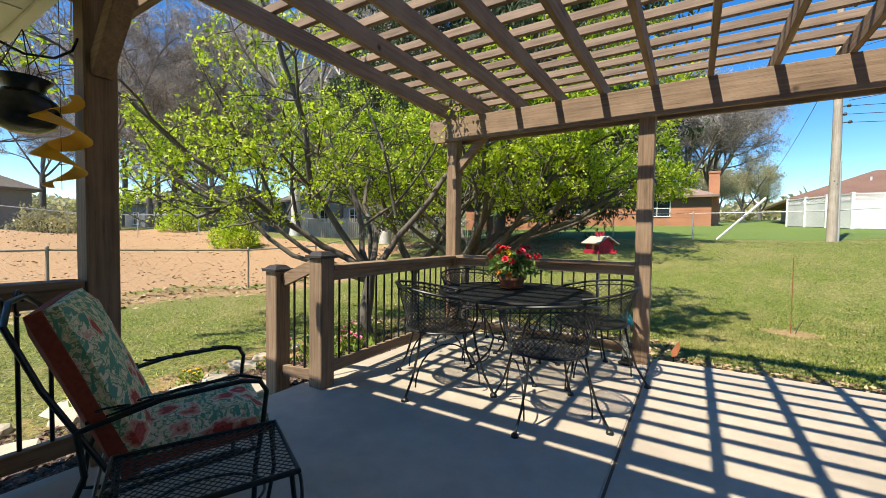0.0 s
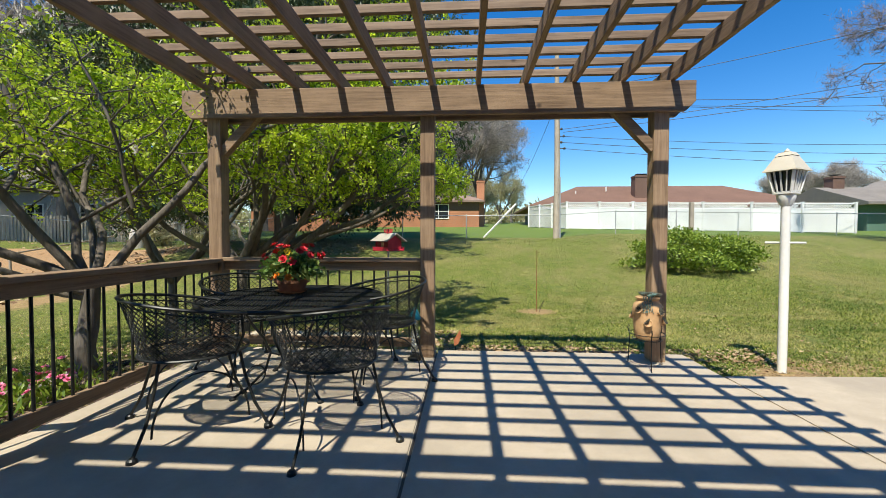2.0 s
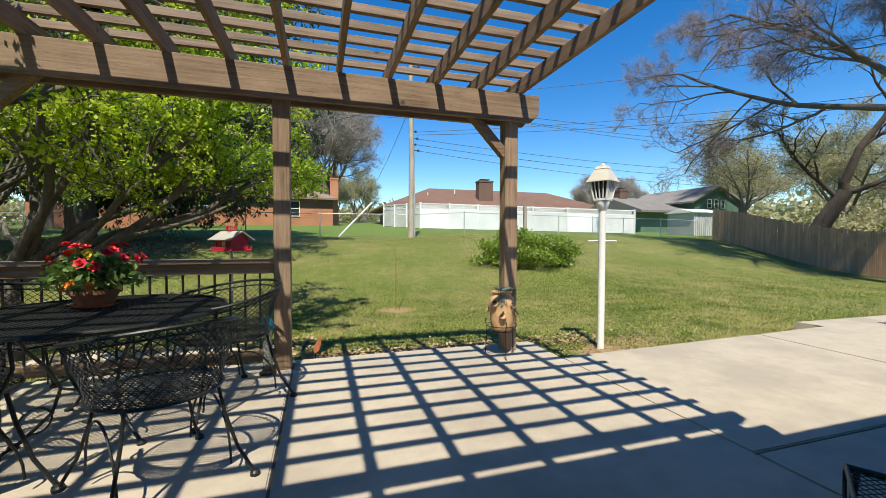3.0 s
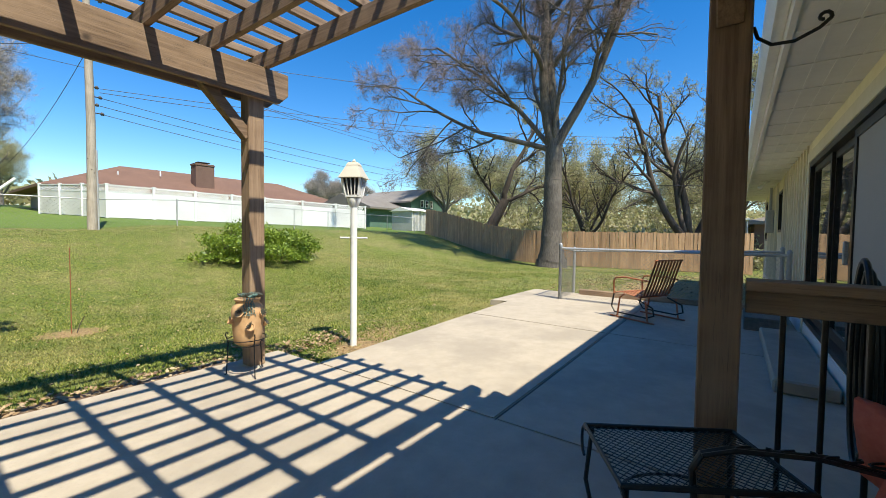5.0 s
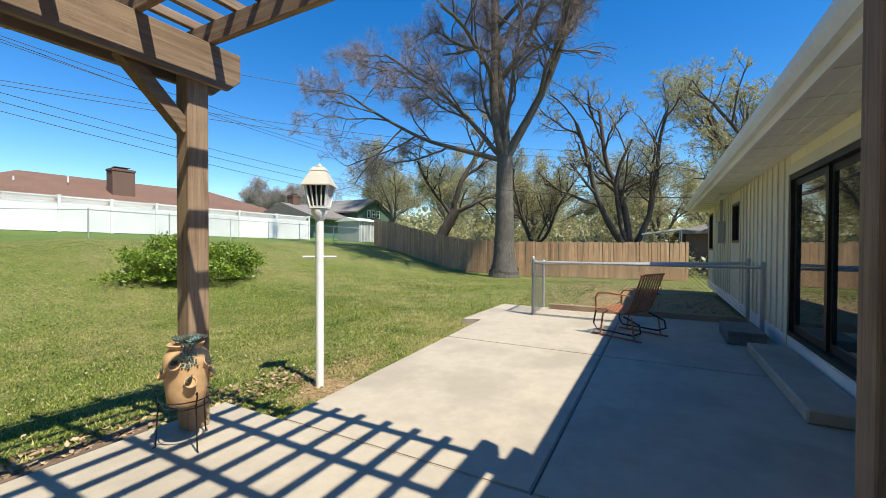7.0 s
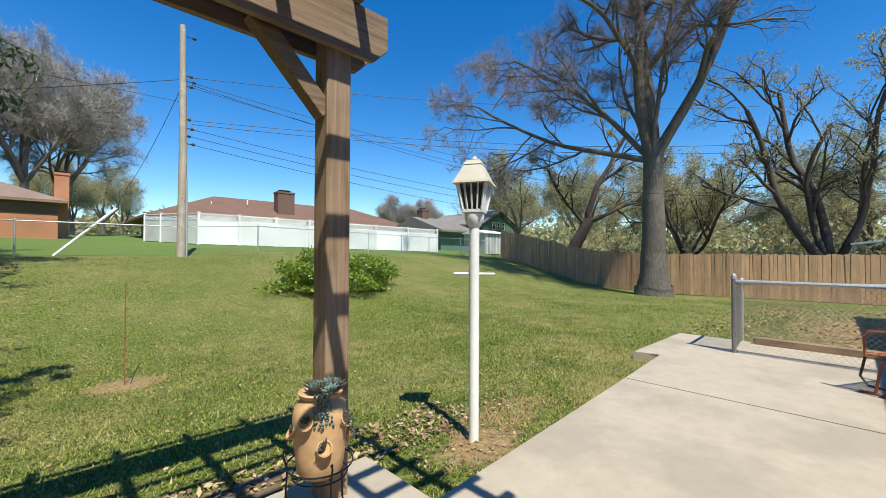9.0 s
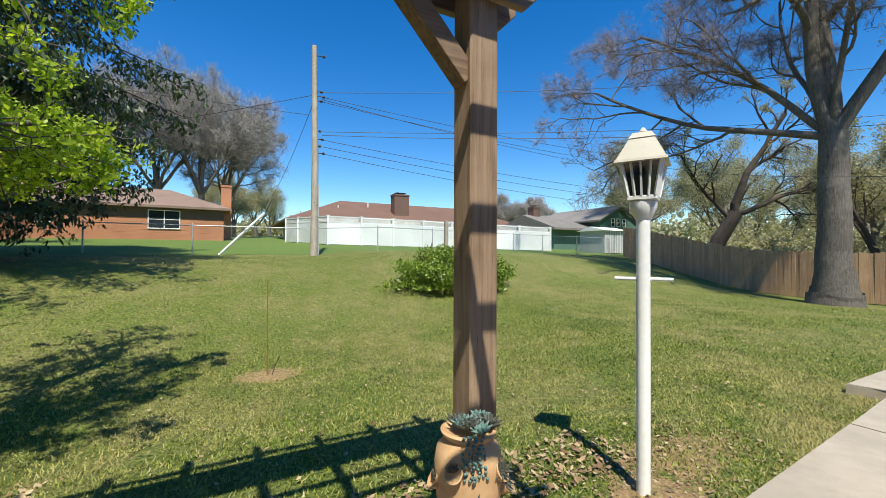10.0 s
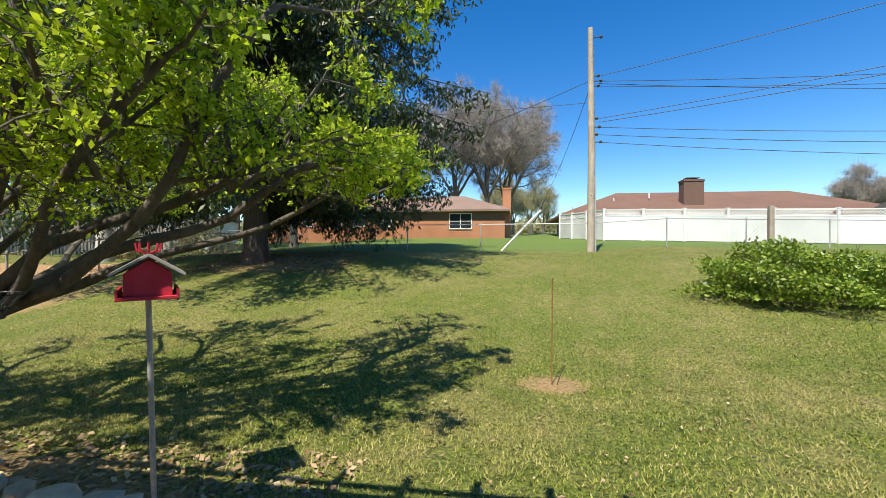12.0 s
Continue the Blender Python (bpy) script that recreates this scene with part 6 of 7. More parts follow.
# ---- strawberry jar on a wire stand ----
PX, PY2 = 2.19, 4.755
stand = thing("plant_stand", (PX, PY2, 0), "dark wire plant stand in front of the post", "plant stand")
part("ring", T(circle(0, 0, 0.26, 0.125, 28), 0.004, 6, True), black_iron, stand, "", True)
part("ring", T(circle(0, 0, 0.31, 0.15, 28), 0.004, 6, True), black_iron, stand, "", True)
for a in (20, 140, 260):
    c, s = math.cos(radians(a)), math.sin(radians(a))
    part("leg", T([(c * 0.15, s * 0.15, 0.35), (c * 0.165, s * 0.165, 0.365), (c * 0.17, s * 0.17, 0.34), (c * 0.15, s * 0.15, 0.28), (c * 0.165, s * 0.165, 0.012), (c * 0.18, s * 0.18, 0.006)], 0.0045, 6), black_iron, stand, "", True)
part("cross_wire", T([(-0.125, 0, 0.259), (0.125, 0, 0.259)], 0.004, 6), black_iron, stand)
part("cross_wire", T([(0, -0.125, 0.259), (0, 0.125, 0.259)], 0.004, 6), black_iron, stand)
clay = speckled("buff clay", (0.46, 0.26, 0.12), (0.60, 0.38, 0.20), 10, 0.85, 0, 0.2)
jar = thing("strawberry_jar", (PX, PY2, 0.264), "buff clay strawberry jar planted with succulents", "plant pot")
part("body", lathe(bmesh.new(), [(0.098, 0.0), (0.112, 0.02), (0.122, 0.10), (0.130, 0.19), (0.136, 0.27), (0.126, 0.325), (0.100, 0.355), (0.094, 0.368), (0.106, 0.380), (0.111, 0.392), (0.100, 0.398), (0.086, 0.385), (0.0, 0.365)], 36), clay, jar, "", True)
soil_mat = speckled("potting soil", (0.025, 0.02, 0.016), (0.05, 0.04, 0.03), 40, 0.95)
succ = [speckled("blue-green succulent", (0.07, 0.14, 0.12), (0.16, 0.25, 0.22), 30, 0.6), speckled("dark succulent", (0.035, 0.05, 0.035), (0.09, 0.075, 0.06), 30, 0.6)]


def rosette(k, r, mat, up=0.5):
    bm = bmesh.new()
    for ring in range(3):
        for i in range(k):
            a = 2 * math.pi * (i + ring * 0.5) / k
            el = up + ring * 0.35
            rr = r * (1 - ring * 0.25)
            d = Vector((math.cos(a) * math.cos(el), math.sin(a) * math.cos(el), math.sin(el)))
            tube(bm, [Vector((0, 0, 0)), d * rr * 0.55, d * rr], 0.01, 5, taper=[r * 0.10, r * 0.15, r * 0.02])
    return to_mesh("succulent", bm, mat)


ros = [rosette(8, 0.055, succ[0]), rosette(9, 0.06, succ[1]), rosette(7, 0.045, succ[1])]
for a, z in ((250, 0.15), (215, 0.27), (300, 0.25), (165, 0.20), (340, 0.15), (20, 0.27), (90, 0.2)):
    m = pose(0, 0, z, 0, 0, a)
    pk = lathe(bmesh.new(), [(0.022, 0.0), (0.033, 0.026), (0.038, 0.040), (0.032, 0.042), (0.026, 0.030), (0.0, 0.024)], 16)
    bmesh.ops.transform(pk, matrix=m @ pose(0.112, 0, 0, 0, 58, 0), verts=pk.verts[:])
    pocket = part("pocket", pk, clay, jar, "", True)
    ob = new("succulent", ros[1 + (a % 2)])
    ob.parent = pocket
    ob.matrix_basis = m @ pose(0.142, 0, 0.02, 0, 50, a) @ Matrix.Scale(0.8, 4)
for i in range(9):
    a = i * 2.4
    ob = new("succulent", ros[i % 2])
    ob.parent = jar
    ob.matrix_basis = pose(0.06 * math.cos(a) * (i % 3) / 1.5, 0.06 * math.sin(a) * (i % 3) / 1.5, 0.405, 10 * math.sin(a), 10 * math.cos(a), i * 50)
rng = np.random.RandomState(8)
bm = bmesh.new()
for s in range(6):
    a0 = radians(232 + s * 6)
    for i in range(12):
        z = 0.405 - i * 0.0125
        rr = 0.105 + 0.032 * min(1, i / 6) + rng.uniform(-0.004, 0.01)
        bmesh.ops.create_icosphere(bm, subdivisions=1, radius=0.0068, matrix=Matrix.Translation((rr * math.cos(a0 + rng.normal(0, 0.05)), rr * math.sin(a0 + rng.normal(0, 0.05)), z)))
part("trailing_succulent", bm, succ[0], jar, "blue-green trailing beads", True)
jar.scale = (0.93, 0.93, 0.96)

# ---- feeders and garden ornaments ----
red_paint = speckled("red paint", (0.42, 0.012, 0.035), (0.55, 0.03, 0.06), 14, 0.55, 0, 0.2)
FX, FY = -0.50, 6.25
fz = ground(FX, FY)
fd = thing("bird_feeder", (FX, FY, fz), "red wooden house-shaped bird feeder on a steel pole", "bird feeder", rz=-46)
h0 = 1.01 - fz
part("pole", T([(-0.06, 0.03, 0), (0, 0, h0)], 0.014, 10), galv, fd, "", True)
part("tray", B(-0.18, 0.18, -0.13, 0.13, h0, h0 + 0.018, bevel=0.003), red_paint, fd)
bm = bmesh.new()
for a in ((-0.18, 0.18, -0.13, -0.118, h0 + 0.0185, h0 + 0.05), (-0.18, 0.18, 0.118, 0.13, h0 + 0.0185, h0 + 0.05)):
    box(bm, *a)
part("tray_lip", bm, red_paint, fd)
for s in (-1, 1):
    x = s * 0.15
    part("end_wall", prism(bmesh.new(), [(-0.10, h0 + 0.019), (0.10, h0 + 0.019), (0.10, h0 + 0.13), (0, h0 + 0.20), (-0.10, h0 + 0.13)], x - 0.008, x + 0.008, "x"), red_paint, fd)
part("seed_hopper", B(-0.14, 0.14, -0.09, 0.09, h0 + 0.02, h0 + 0.13), speckled("dark red board", (0.22, 0.01, 0.02), (0.30, 0.02, 0.03), 14, 0.6), fd)
part("seed_panel", B(-0.03, 0.03, -0.095, -0.0905, h0 + 0.04, h0 + 0.12), clay, fd, "pale seed window")
pale_roof = speckled("weathered pale roof board", (0.34, 0.32, 0.28), (0.46, 0.43, 0.38), 14, 0.8)
for s in (-1, 1):
    bm = beam_between(bmesh.new(), (0, s * 0.155, h0 + 0.125), (0, 0.0, h0 + 0.225), 0.40, 0.012)
    part("roof", bm, pale_roof, fd)
bm = bmesh.new()
for i in range(8):
    a = i * 0.785
    tube(bm, [(0.0, 0, h0 + 0.225), (0.05 * math.cos(a), 0.05 * math.sin(a), h0 + 0.245), (0.055 * math.cos(a), 0.055 * math.sin(a), h0 + 0.285)], 0.006, 5)
part("hanger_bow", bm, red_paint, fd, "red wire hanger")

teal = speckled("teal enamel", (0.01, 0.12, 0.16), (0.02, 0.20, 0.24), 20, 0.35)
clear = Mat("clear tube", 0.08)
clear.color((0.75, 0.78, 0.75))
clear.b.inputs["Transmission Weight"].default_value = 0.85
tf = thing("tube_feeder", (0.035, 4.84, 0), "clear tube bird feeder with a teal cap", "bird feeder")
part("base", lathe(bmesh.new(), [(0.07, 0.0), (0.07, 0.015), (0.045, 0.03), (0.045, 0.06), (0.0, 0.06)], 20), black_iron, tf, "", True)
part("tube", lathe(bmesh.new(), [(0.036, 0.061), (0.036, 0.40), (0.033, 0.40), (0.033, 0.062)], 20), clear.m, tf, "", True)
part("cap", lathe(bmesh.new(), [(0.062, 0.395), (0.058, 0.41), (0.04, 0.46), (0.018, 0.50), (0.006, 0.51)], 20), teal, tf, "glossy teal cap", True)
st = thing("garden_stake", (0.42, 5.28, ground(0.42, 5.28)), "small rust-red metal garden stake ornament", "ornament")
part("rod", T([(0, 0, -0.03), (0, 0, 0.16)], 0.004, 6), black_iron, st)
part("leaf", prism(bmesh.new(), [(-0.015, 0.12), (0.03, 0.14), (0.055, 0.22), (0.05, 0.30), (0.015, 0.24), (-0.02, 0.18)], -0.004, 0.004, "y"), rust, st, "rust-red metal leaf")


def scroll_hook(p, d, size, label):
    """A black plant bracket with a curled end, from p towards d."""
    o = thing("plant_hook", tuple(p), label, "hook", "plant hooks")
    d = Vector(d).normalized()
    up = Vector((0, 0, 1))
    pts = [up * size * 0.25, up * size * 0.05 + d * size * 0.06, d * size * 0.25 - up * size * 0.12, d * size * 0.55 - up * size * 0.16, d * size * 0.85 - up * size * 0.05, d * size * 0.98 + up * size * 0.06]
    for k in range(9):
        a = -0.3 + k * 0.65
        r = size * 0.09 * (1 - k * 0.08)
        pts.append(d * (size * 0.90 + r * math.cos(a)) + up * (size * 0.10 + r * math.sin(a)))
    part("bracket", T(pts, 0.0065, 8), black_iron, o, "", True)
    return o


scroll_hook((-2.1, 1.388, 2.10), (-0.15, -1, 0), 0.34, "black scroll hook on the dark post")
scroll_hook((2.41, 1.438, 1.95), (-0.2, -1, 0), 0.22, "black scroll hook on the porch post")
hp = thing("hanging_pot", (-2.14, 1.20, 1.68), "dark glazed pot with dry twigs hung from the hook", "plant pot")
glaze = speckled("dark glaze", (0.012, 0.016, 0.02), (0.03, 0.035, 0.04), 20, 0.25)
part("pot", lathe(bmesh.new(), [(0.05, 0.0), (0.11, 0.03), (0.135, 0.09), (0.12, 0.15), (0.075, 0.19), (0.08, 0.22), (0.105, 0.25), (0.095, 0.25), (0.07, 0.215), (0.0, 0.20)], 28), glaze, hp, "", True)
for a in (0, 120, 240):
    c, s = math.cos(radians(a)), math.sin(radians(a))
    part("hanger_wire", T([(c * 0.10, s * 0.10, 0.25), (0, 0, 0.48)], 0.0025, 5), black_iron, hp)
rg = random.Random(3)
for i in range(14):
    a = rg.uniform(0, 6.28)
    part("twig", T([(0, 0, 0.2), (0.06 * math.cos(a), 0.06 * math.sin(a), 0.30), (0.16 * math.cos(a + 0.3), 0.16 * math.sin(a + 0.3), 0.30 + rg.uniform(0.0, 0.12))], 0.002, 4), bark_dark, hp)
sp = thing("wind_spinner", (-1.99, 1.29, 1.36), "yellow twisted wind spinner hung by the post", "wind spinner")
yellow = speckled("yellow plastic", (0.72, 0.36, 0.02), (0.85, 0.46, 0.03), 10, 0.45, 0, 0.05)
bm = bmesh.new()
prev = None
for i in range(73):
    f = i / 72
    a = f * 17.0 + 0.6
    z = 0.50 - 0.44 * f
    r = 0.045 + 0.05 * math.sin(math.pi * min(1.0, 0.15 + f * 0.8))
    ra, rb, lift = r * 0.52, r * 1.22, 0.028 * math.sin(math.pi * f)
    c, d = math.cos(a), math.sin(a)
    q = [bm.verts.new(v) for v in ((ra * c, ra * d, z + lift), (rb * c, rb * d, z - lift), (rb * c, rb * d, z - lift - 0.003), (ra * c, ra * d, z + lift - 0.003))]
    if prev:
        for k in range(4):
            bm.faces.new((prev[k], prev[(k + 1) % 4], q[(k + 1) % 4], q[k]))
    prev = q
part("spiral", bm, yellow, sp, "", True)
part("cord", T([(0, 0, 0.05), (0, 0, 1.02)], 0.0015, 4), black_iron, sp)
wbk = thing("wire_basket", (-1.95, 6.55, ground(-1.95, 6.55)), "black wire planter basket on a thin stake", "basket")
bz = 0.80 - ground(-1.95, 6.55)
part("stake", T([(0, 0, -0.05), (0, 0, bz)], 0.006, 6), black_iron, wbk)
for r, z in ((0.16, bz + 0.16), (0.12, bz + 0.06), (0.06, bz)):
    part("hoop", T(circle(0, 0, z, r, 24), 0.004, 6, True), black_iron, wbk)
bm = bmesh.new()
for i in range(14):
    a, b = i * 2 * math.pi / 14, (i + 2.5) * 2 * math.pi / 14
    tube(bm, [(0.16 * math.cos(a), 0.16 * math.sin(a), bz + 0.16), (0.06 * math.cos(b), 0.06 * math.sin(b), bz)], 0.0025, 4)
    tube(bm, [(0.16 * math.cos(b), 0.16 * math.sin(b), bz + 0.16), (0.06 * math.cos(a), 0.06 * math.sin(a), bz)], 0.0025, 4)
part("wires", bm, black_iron, wbk)
rod = thing("shepherd_hook", (1.95, 9.2, ground(1.95, 9.2)), "thin rusty garden rod standing on a bare patch", "garden rod")
part("rod", T([(0, 0, -0.05), (0, 0, 1.25)], 0.006, 6), rust, rod)
part("twig", T([(0.06, 0, 0), (0.10, 0.02, 0.12), (0.15, 0.0, 0.24)], 0.006, 5), bark_dark, rod)
edge = thing("lawn_edging", (1.35, 5.36, -0.14), "dark weathered timber edging along the patio", "edging")
part("board", B(0.32, 2.25, 5.30, 5.36, -0.2, -0.055, bevel=0.008), wood_dark, edge, world=True)
part("board", B(0.9, 2.4, 5.46, 5.58, -0.2, -0.09, bevel=0.008), wood_dark, edge, world=True)

# ---- grass, litter, mulch and stones ----
def on_slab(x, y):
    return ((x > -2.15) & (x < 2.76) & (y < 5.2)) | ((x > 2.7) & (x < 8.85) & (y < 4.52 + 0.05 * (x - 2.7))) | ((x > 6.85) & (x < 8.85) & (y < 5.1))


def heights(x, y):
    return np.array([ground(a, b) + 0.03 * noise.noise((a * 0.5, b * 0.5, 0)) * (b > 5.4) for a, b in zip(x, y)])


def grass_material():
    k = Mat("grass blades", 0.6)
    col = k.ramp(k.island(), [(0.0, (0.035, 0.060, 0.007)), (0.3, (0.125, 0.19, 0.018)), (0.62, (0.27, 0.315, 0.035)), (0.82, (0.42, 0.40, 0.09)), (1.0, (0.62, 0.52, 0.25))])
    patch = k.math("ADD", k.math("MULTIPLY", k.noise(1.4, 5, 0.65), 0.6), k.math("MULTIPLY", k.noise(0.33, 4, 0.6), 0.5))
    lush = k.noise(0.8, 5, 0.7, offset=(5, 8, 0))
    col = k.mix(k.ramp(lush, [(0.36, (0.75, 0.75, 0.75)), (0.52, (0, 0, 0))]), col, (0.075, 0.135, 0.012))
    col = k.mix(k.ramp(patch, [(0.52, (0, 0, 0)), (0.66, (0.7, 0.7, 0.7))]), col, (0.52, 0.43, 0.17))
    k.color(col)
    tr = k.n.new("ShaderNodeBsdfTranslucent")
    k.l.new(col, tr.inputs["Color"])
    mx = k.n.new("ShaderNodeMixShader")
    mx.inputs[0].default_value = 0.3
    k.l.new(k.b.outputs[0], mx.inputs[1])
    k.l.new(tr.outputs[0], mx.inputs[2])
    k.l.new(mx.outputs[0], k.n["Material Output"].inputs["Surface"])
    return k.m


def lawn_blades(n, x0, x1, y0, y1, size, seed, name="grass"):
    """Single grass blades, thickest beside the patio."""
    rng = np.random.RandomState(seed)
    x = rng.uniform(x0, x1, n)
    y = y0 + (y1 - y0) * rng.uniform(0, 1, n) ** 1.35
    clump = np.array([noise.noise((a * 1.6, b * 1.6, 3.0)) for a, b in zip(x, y)])
    bare = (((x - 1.95) / 0.4) ** 2 + ((y - 9.2) / 0.28) ** 2 < rng.uniform(0.5, 1.3, n)) | (((x + 2.0) / 1.9) ** 2 + ((y - 6.3) / 0.6) ** 2 < rng.uniform(0.6, 1.4, n)) | (((x - 3.55) / 0.4) ** 2 + ((y - 4.9) / 0.25) ** 2 < rng.uniform(0.5, 1.3, n))
    rim = np.minimum(np.minimum(x - x0, x1 - x), np.minimum(y1 - y, 99.0))
    ok = ~on_slab(x, y) & ~bare & (clump > -0.55) & (rim > rng.uniform(0, 2.5, n)) & ~((x > 0.2) & (x < 2.45) & (y < 5.6))
    x, y = x[ok], y[ok]
    n = len(x)
    z = heights(x, y)
    a = rng.uniform(0, 2 * np.pi, n)
    lean = rng.uniform(0.3, 1.5, n)
    h = size * rng.uniform(0.5, 1.25, n)
    w = 0.0035 + 0.004 * rng.rand(n)
    w *= 1.1
    dx, dy = np.cos(a), np.sin(a)
    b = a + np.pi / 2 + rng.normal(0, 0.4, n)
    P = np.stack([x, y, z - 0.005], 1)
    V = np.stack([P + np.stack([dx * w, dy * w, 0 * w], 1), P - np.stack([dx * w, dy * w, 0 * w], 1), P + np.stack([np.cos(b) * h * lean, np.sin(b) * h * lean, h], 1)], 1).reshape(-1, 3)
    return tagged(arrays(name, V, np.arange(3 * n).reshape(n, 3), grass_mat), "short spring grass blades on the lawn", "grass", kind="stuff")


grass_mat = grass_material()
lawn_blades(260000, -6.5, 9.5, 4.5, 12.0, 0.030, 1)
lawn_blades(150000, -9.0, 15.0, 7.0, 21.5, 0.036, 2)
lawn_blades(40000, -9.0, -2.6, -2.0, 8.0, 0.036, 3)
lawn_blades(70000, 4.0, 23.0, 4.0, 15.0, 0.045, 4)


def litter(n, x0, x1, y0, y1, size, seed, mat, name, label, lift=0.006, test=None):
    rng = np.random.RandomState(seed)
    x, y = rng.uniform(x0, x1, n), rng.uniform(y0, y1, n)
    ok = ~on_slab(x, y)
    if test is not None:
        ok &= test(x, y, rng)
    x, y = x[ok], y[ok]
    n = len(x)
    z = heights(x, y) + lift + rng.uniform(0, 0.02, n)
    a = rng.uniform(0, 6.28, n)
    s = size * rng.uniform(0.5, 1.4, n)
    A = np.stack([np.cos(a) * s, np.sin(a) * s, rng.normal(0, 0.25, n) * s], 1)
    Bv = np.stack([-np.sin(a) * s * 0.5, np.cos(a) * s * 0.5, rng.normal(0, 0.25, n) * s], 1)
    C = np.stack([x, y, z], 1)
    V = np.stack([C - A, C - Bv, C + A, C + Bv], 1).reshape(-1, 3)
    return tagged(arrays(name, V, np.arange(4 * n).reshape(n, 4), mat), label, "litter", kind="stuff")


def island_mat(name, tones, rough=0.9):
    k = Mat(name, rough)
    k.color(k.ramp(k.island(), [(i / (len(tones) - 1), t) for i, t in enumerate(tones)]))
    return k.m


dry_leaf = island_mat("dry leaves", [(0.16, 0.09, 0.045), (0.33, 0.22, 0.12), (0.50, 0.38, 0.23)])
mulch_mat = island_mat("dark mulch", [(0.045, 0.028, 0.022), (0.10, 0.06, 0.048), (0.20, 0.14, 0.11)])
litter(5500, -8, 9, 5.2, 21, 0.018, 5, dry_leaf, "leaf_litter", "dry tan leaf flecks scattered over the lawn", 0.025)
litter(2600, -4.2, 0.4, 5.3, 7.2, 0.028, 6, dry_leaf, "leaf_litter", "dry leaves in the bed beside the patio", 0.01)
litter(1200, 0.3, 3.9, 5.2, 5.75, 0.024, 7, dry_leaf, "leaf_litter", "dry leaves along the timber edging", 0.01)
litter(9000, -13, -8.2, -3, 24, 0.06, 8, dry_leaf, "leaf_litter", "drift of dry leaves along the dirt lot fence", 0.01, lambda x, y, r: np.abs(x + 9.6 + 0.19 * (y - 6)) < r.exponential(0.55, len(x)))
litter(5000, -30, -10.5, -2, 20, 0.05, 9, dry_leaf, "leaf_litter", "clods and dry leaves on the bare lot", 0.0)
litter(16000, -3.6, -2.13, 1.0, 5.3, 0.022, 10, mulch_mat, "mulch", "dark wood mulch bed beside the patio", 0.0, lambda x, y, r: (x > -3.35 + 0.15 * np.sin(y * 2)) & ~((x > -2.9) & (y > 1.5) & (y < 2.9)))
litter(9000, -3.5, -2.13, -2.0, 1.4, 0.022, 11, mulch_mat, "mulch", "dark wood mulch bed below the porch rail", 0.0)
litter(4500, 8.9, 20.0, 0.9, 5.2, 0.03, 13, dry_leaf, "leaf_litter", "dry leaves over the thin grass of the side yard", 0.01)
litter(900, 2.9, 4.9, 4.5, 5.5, 0.014, 14, dry_leaf, "leaf_litter", "dry crumbs round the foot of the lamp post", 0.004)
litter(5000, -8.5, -3.4, 15.5, 19.5, 0.04, 12, dry_leaf, "leaf_litter", "brown needles and leaves under the spruce", 0.0)

stone_mat = speckled("pale limestone", (0.36, 0.30, 0.22), (0.54, 0.47, 0.36), 7, 0.9, 0, 0.5)


def stone(x, y, sx, sy, sz, seed, label):
    bm = bmesh.new()
    bmesh.ops.create_icosphere(bm, subdivisions=2, radius=1.0)
    for v in bm.verts:
        f = 1 + 0.28 * noise.noise(v.co * 1.3 + Vector((seed * 3.1, 0, 0)))
        v.co = Vector((v.co.x * sx * f, v.co.y * sy * f, max(-0.5, min(0.62, v.co.z)) * sz * f))
    ob = part("border_stone", bm, stone_mat)
    ob.matrix_basis = pose(x, y, ground(x, y) + sz * 0.2, 0, 0, seed * 47)
    return tagged(ob, label, "stone", "border stones")


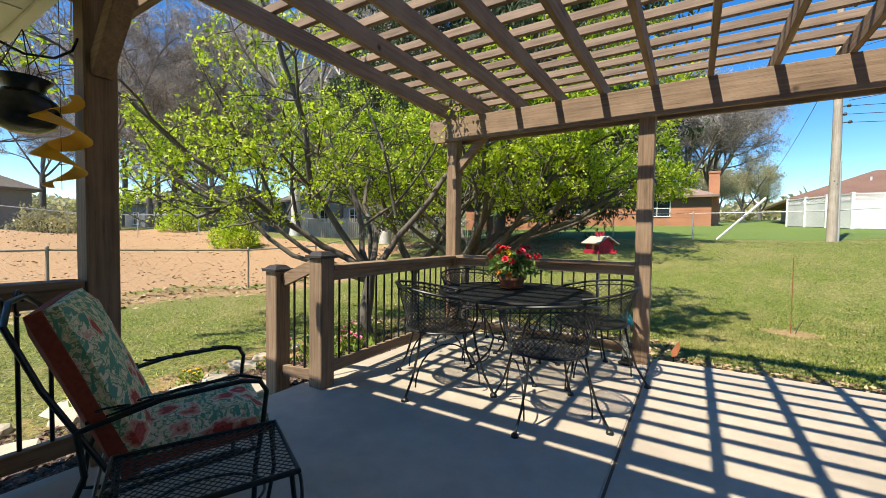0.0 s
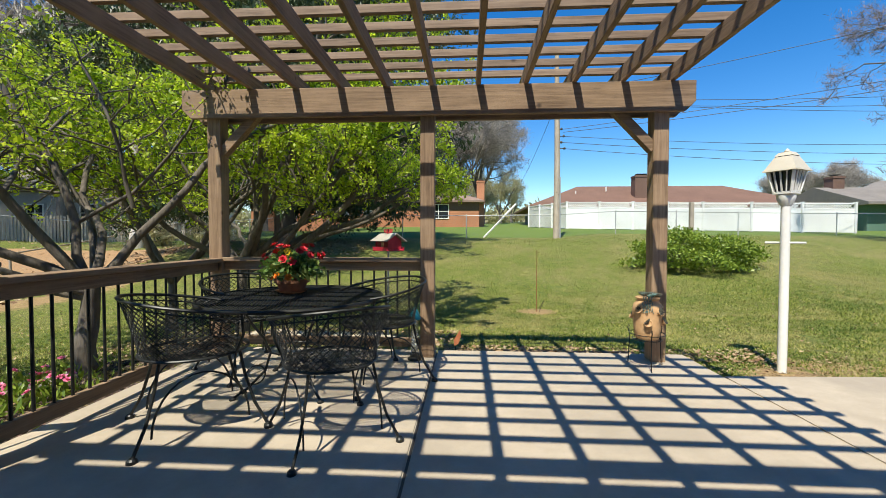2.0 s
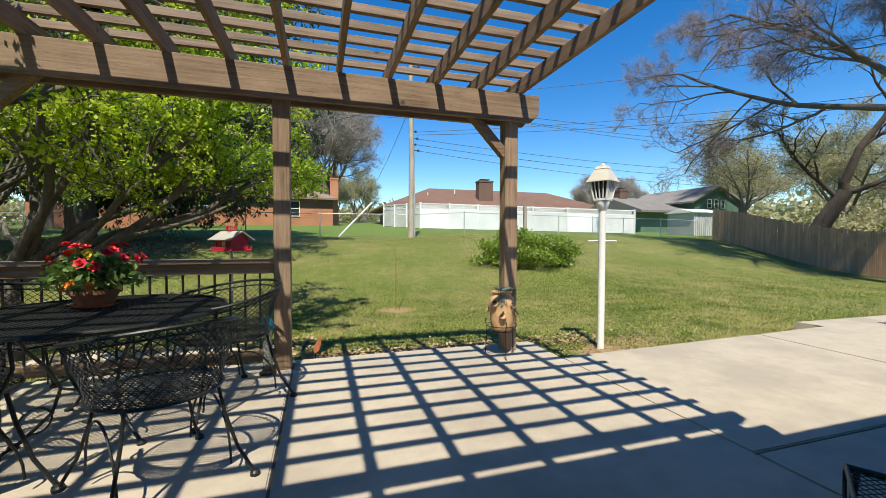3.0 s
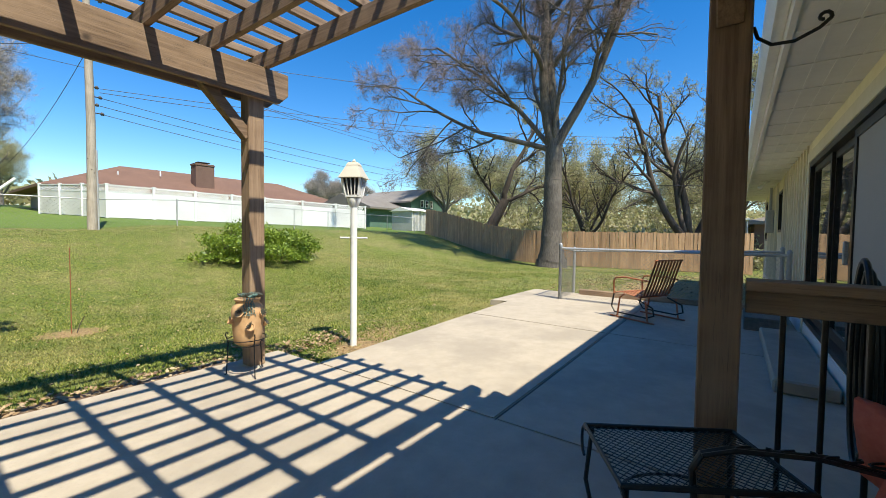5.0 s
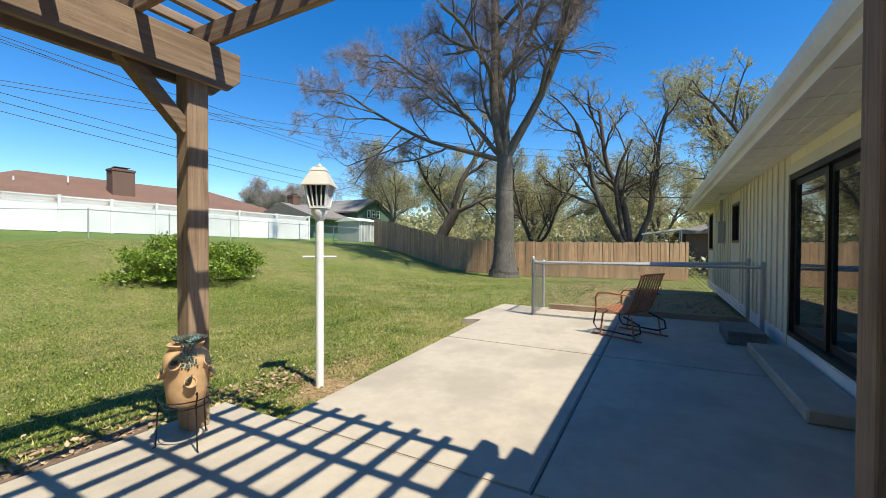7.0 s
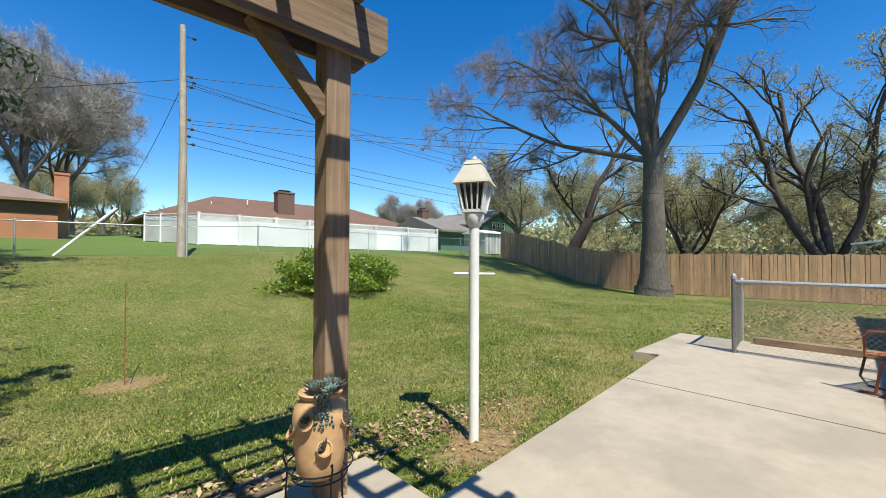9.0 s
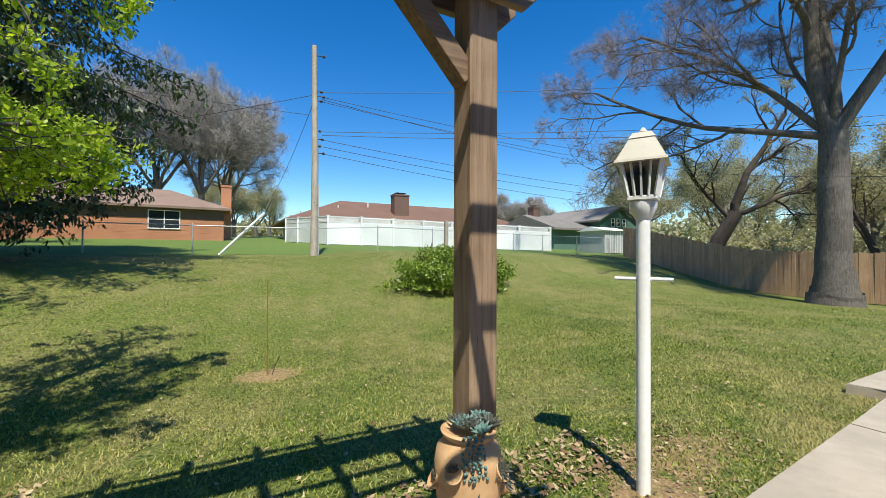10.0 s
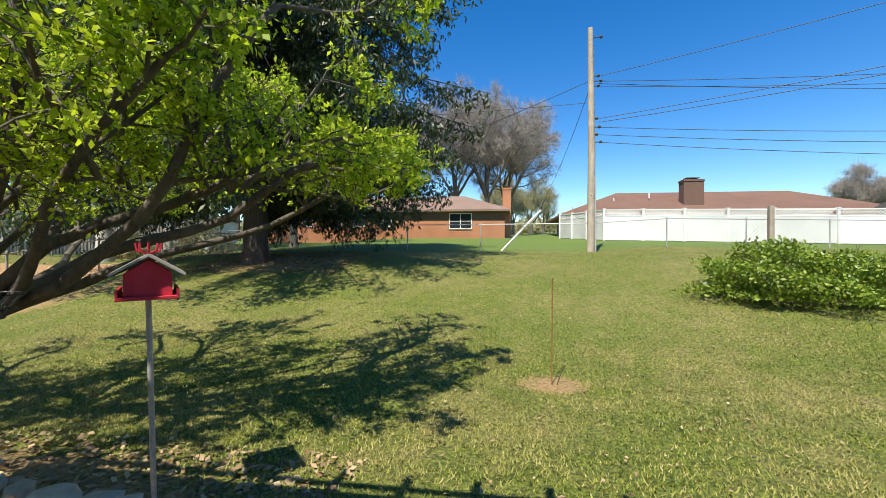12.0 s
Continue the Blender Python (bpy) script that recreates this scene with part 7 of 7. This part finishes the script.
rg = random.Random(21)
for i in range(13):
    y = 0.6 + i * 0.36
    stone(-3.5 - 0.15 * math.sin(y * 2) + rg.uniform(-0.04, 0.04), y, rg.uniform(0.12, 0.2), rg.uniform(0.08, 0.13), rg.uniform(0.06, 0.09), i + 1, "flat tan stone edging the mulch bed")
for i in range(12):
    stone(-2.6 + i * 0.24 + rg.uniform(-0.05, 0.05), 6.55 - 0.04 * i + rg.uniform(-0.12, 0.12), rg.uniform(0.09, 0.17), rg.uniform(0.07, 0.12), rg.uniform(0.05, 0.09), i + 40, "weathered grey-tan stone bordering the shaded bed")
for i, (x, y) in enumerate(((-3.15, 2.3), (-3.7, 1.9), (-3.0, 1.2))):
    stone(x, y, 0.30, 0.22, 0.05, i + 70, "flat pale stepping stone in the mulch")


# flowers beside the railing
fb = thing("flower_clump", (-3.0, 4.0, ground(-3.0, 4.0)), "clump of pink flowers among strappy leaves", "flowers")
rng = np.random.RandomState(77)
leaf_cloud("foliage", rng.normal(0, 1, (500, 3)) * np.array([0.22, 0.28, 0.06]) + np.array([0, 0, 0.10]), 0.11, leaf_bush, fb, rng, -1.2, 0.25)
pink_bloom = blossom_mesh(petal("pink petals", (0.60, 0.10, 0.22), (0.72, 0.22, 0.34)), 0.04)
for i in range(24):
    ob = new("blossom", pink_bloom)
    ob.parent = fb
    ob.matrix_basis = pose(rng.normal(0, 0.2), rng.normal(0, 0.25), 0.20 + rng.uniform(0, 0.08), rng.uniform(-30, 30), rng.uniform(-30, 30), 0)
for i in range(3):
    x, y = -3.75 + 0.25 * i, 1.9 + 0.7 * i
    dd = thing("dandelion_clump", (x, y, ground(x, y)), "yellow dandelions by the stone edging", "flowers", "dandelions")
    leaf_cloud("foliage", rng.normal(0, 1, (80, 3)) * np.array([0.08, 0.08, 0.02]) + np.array([0, 0, 0.03]), 0.07, leaf_bush, dd, rng, -0.8, 0.3)
    yb = blossom_mesh(yellow_petal, 0.022)
    for k in range(7):
        ob = new("blossom", yb)
        ob.parent = dd
        ob.matrix_basis = pose(rng.normal(0, 0.08), rng.normal(0, 0.08), 0.10 + rng.uniform(0, 0.03))
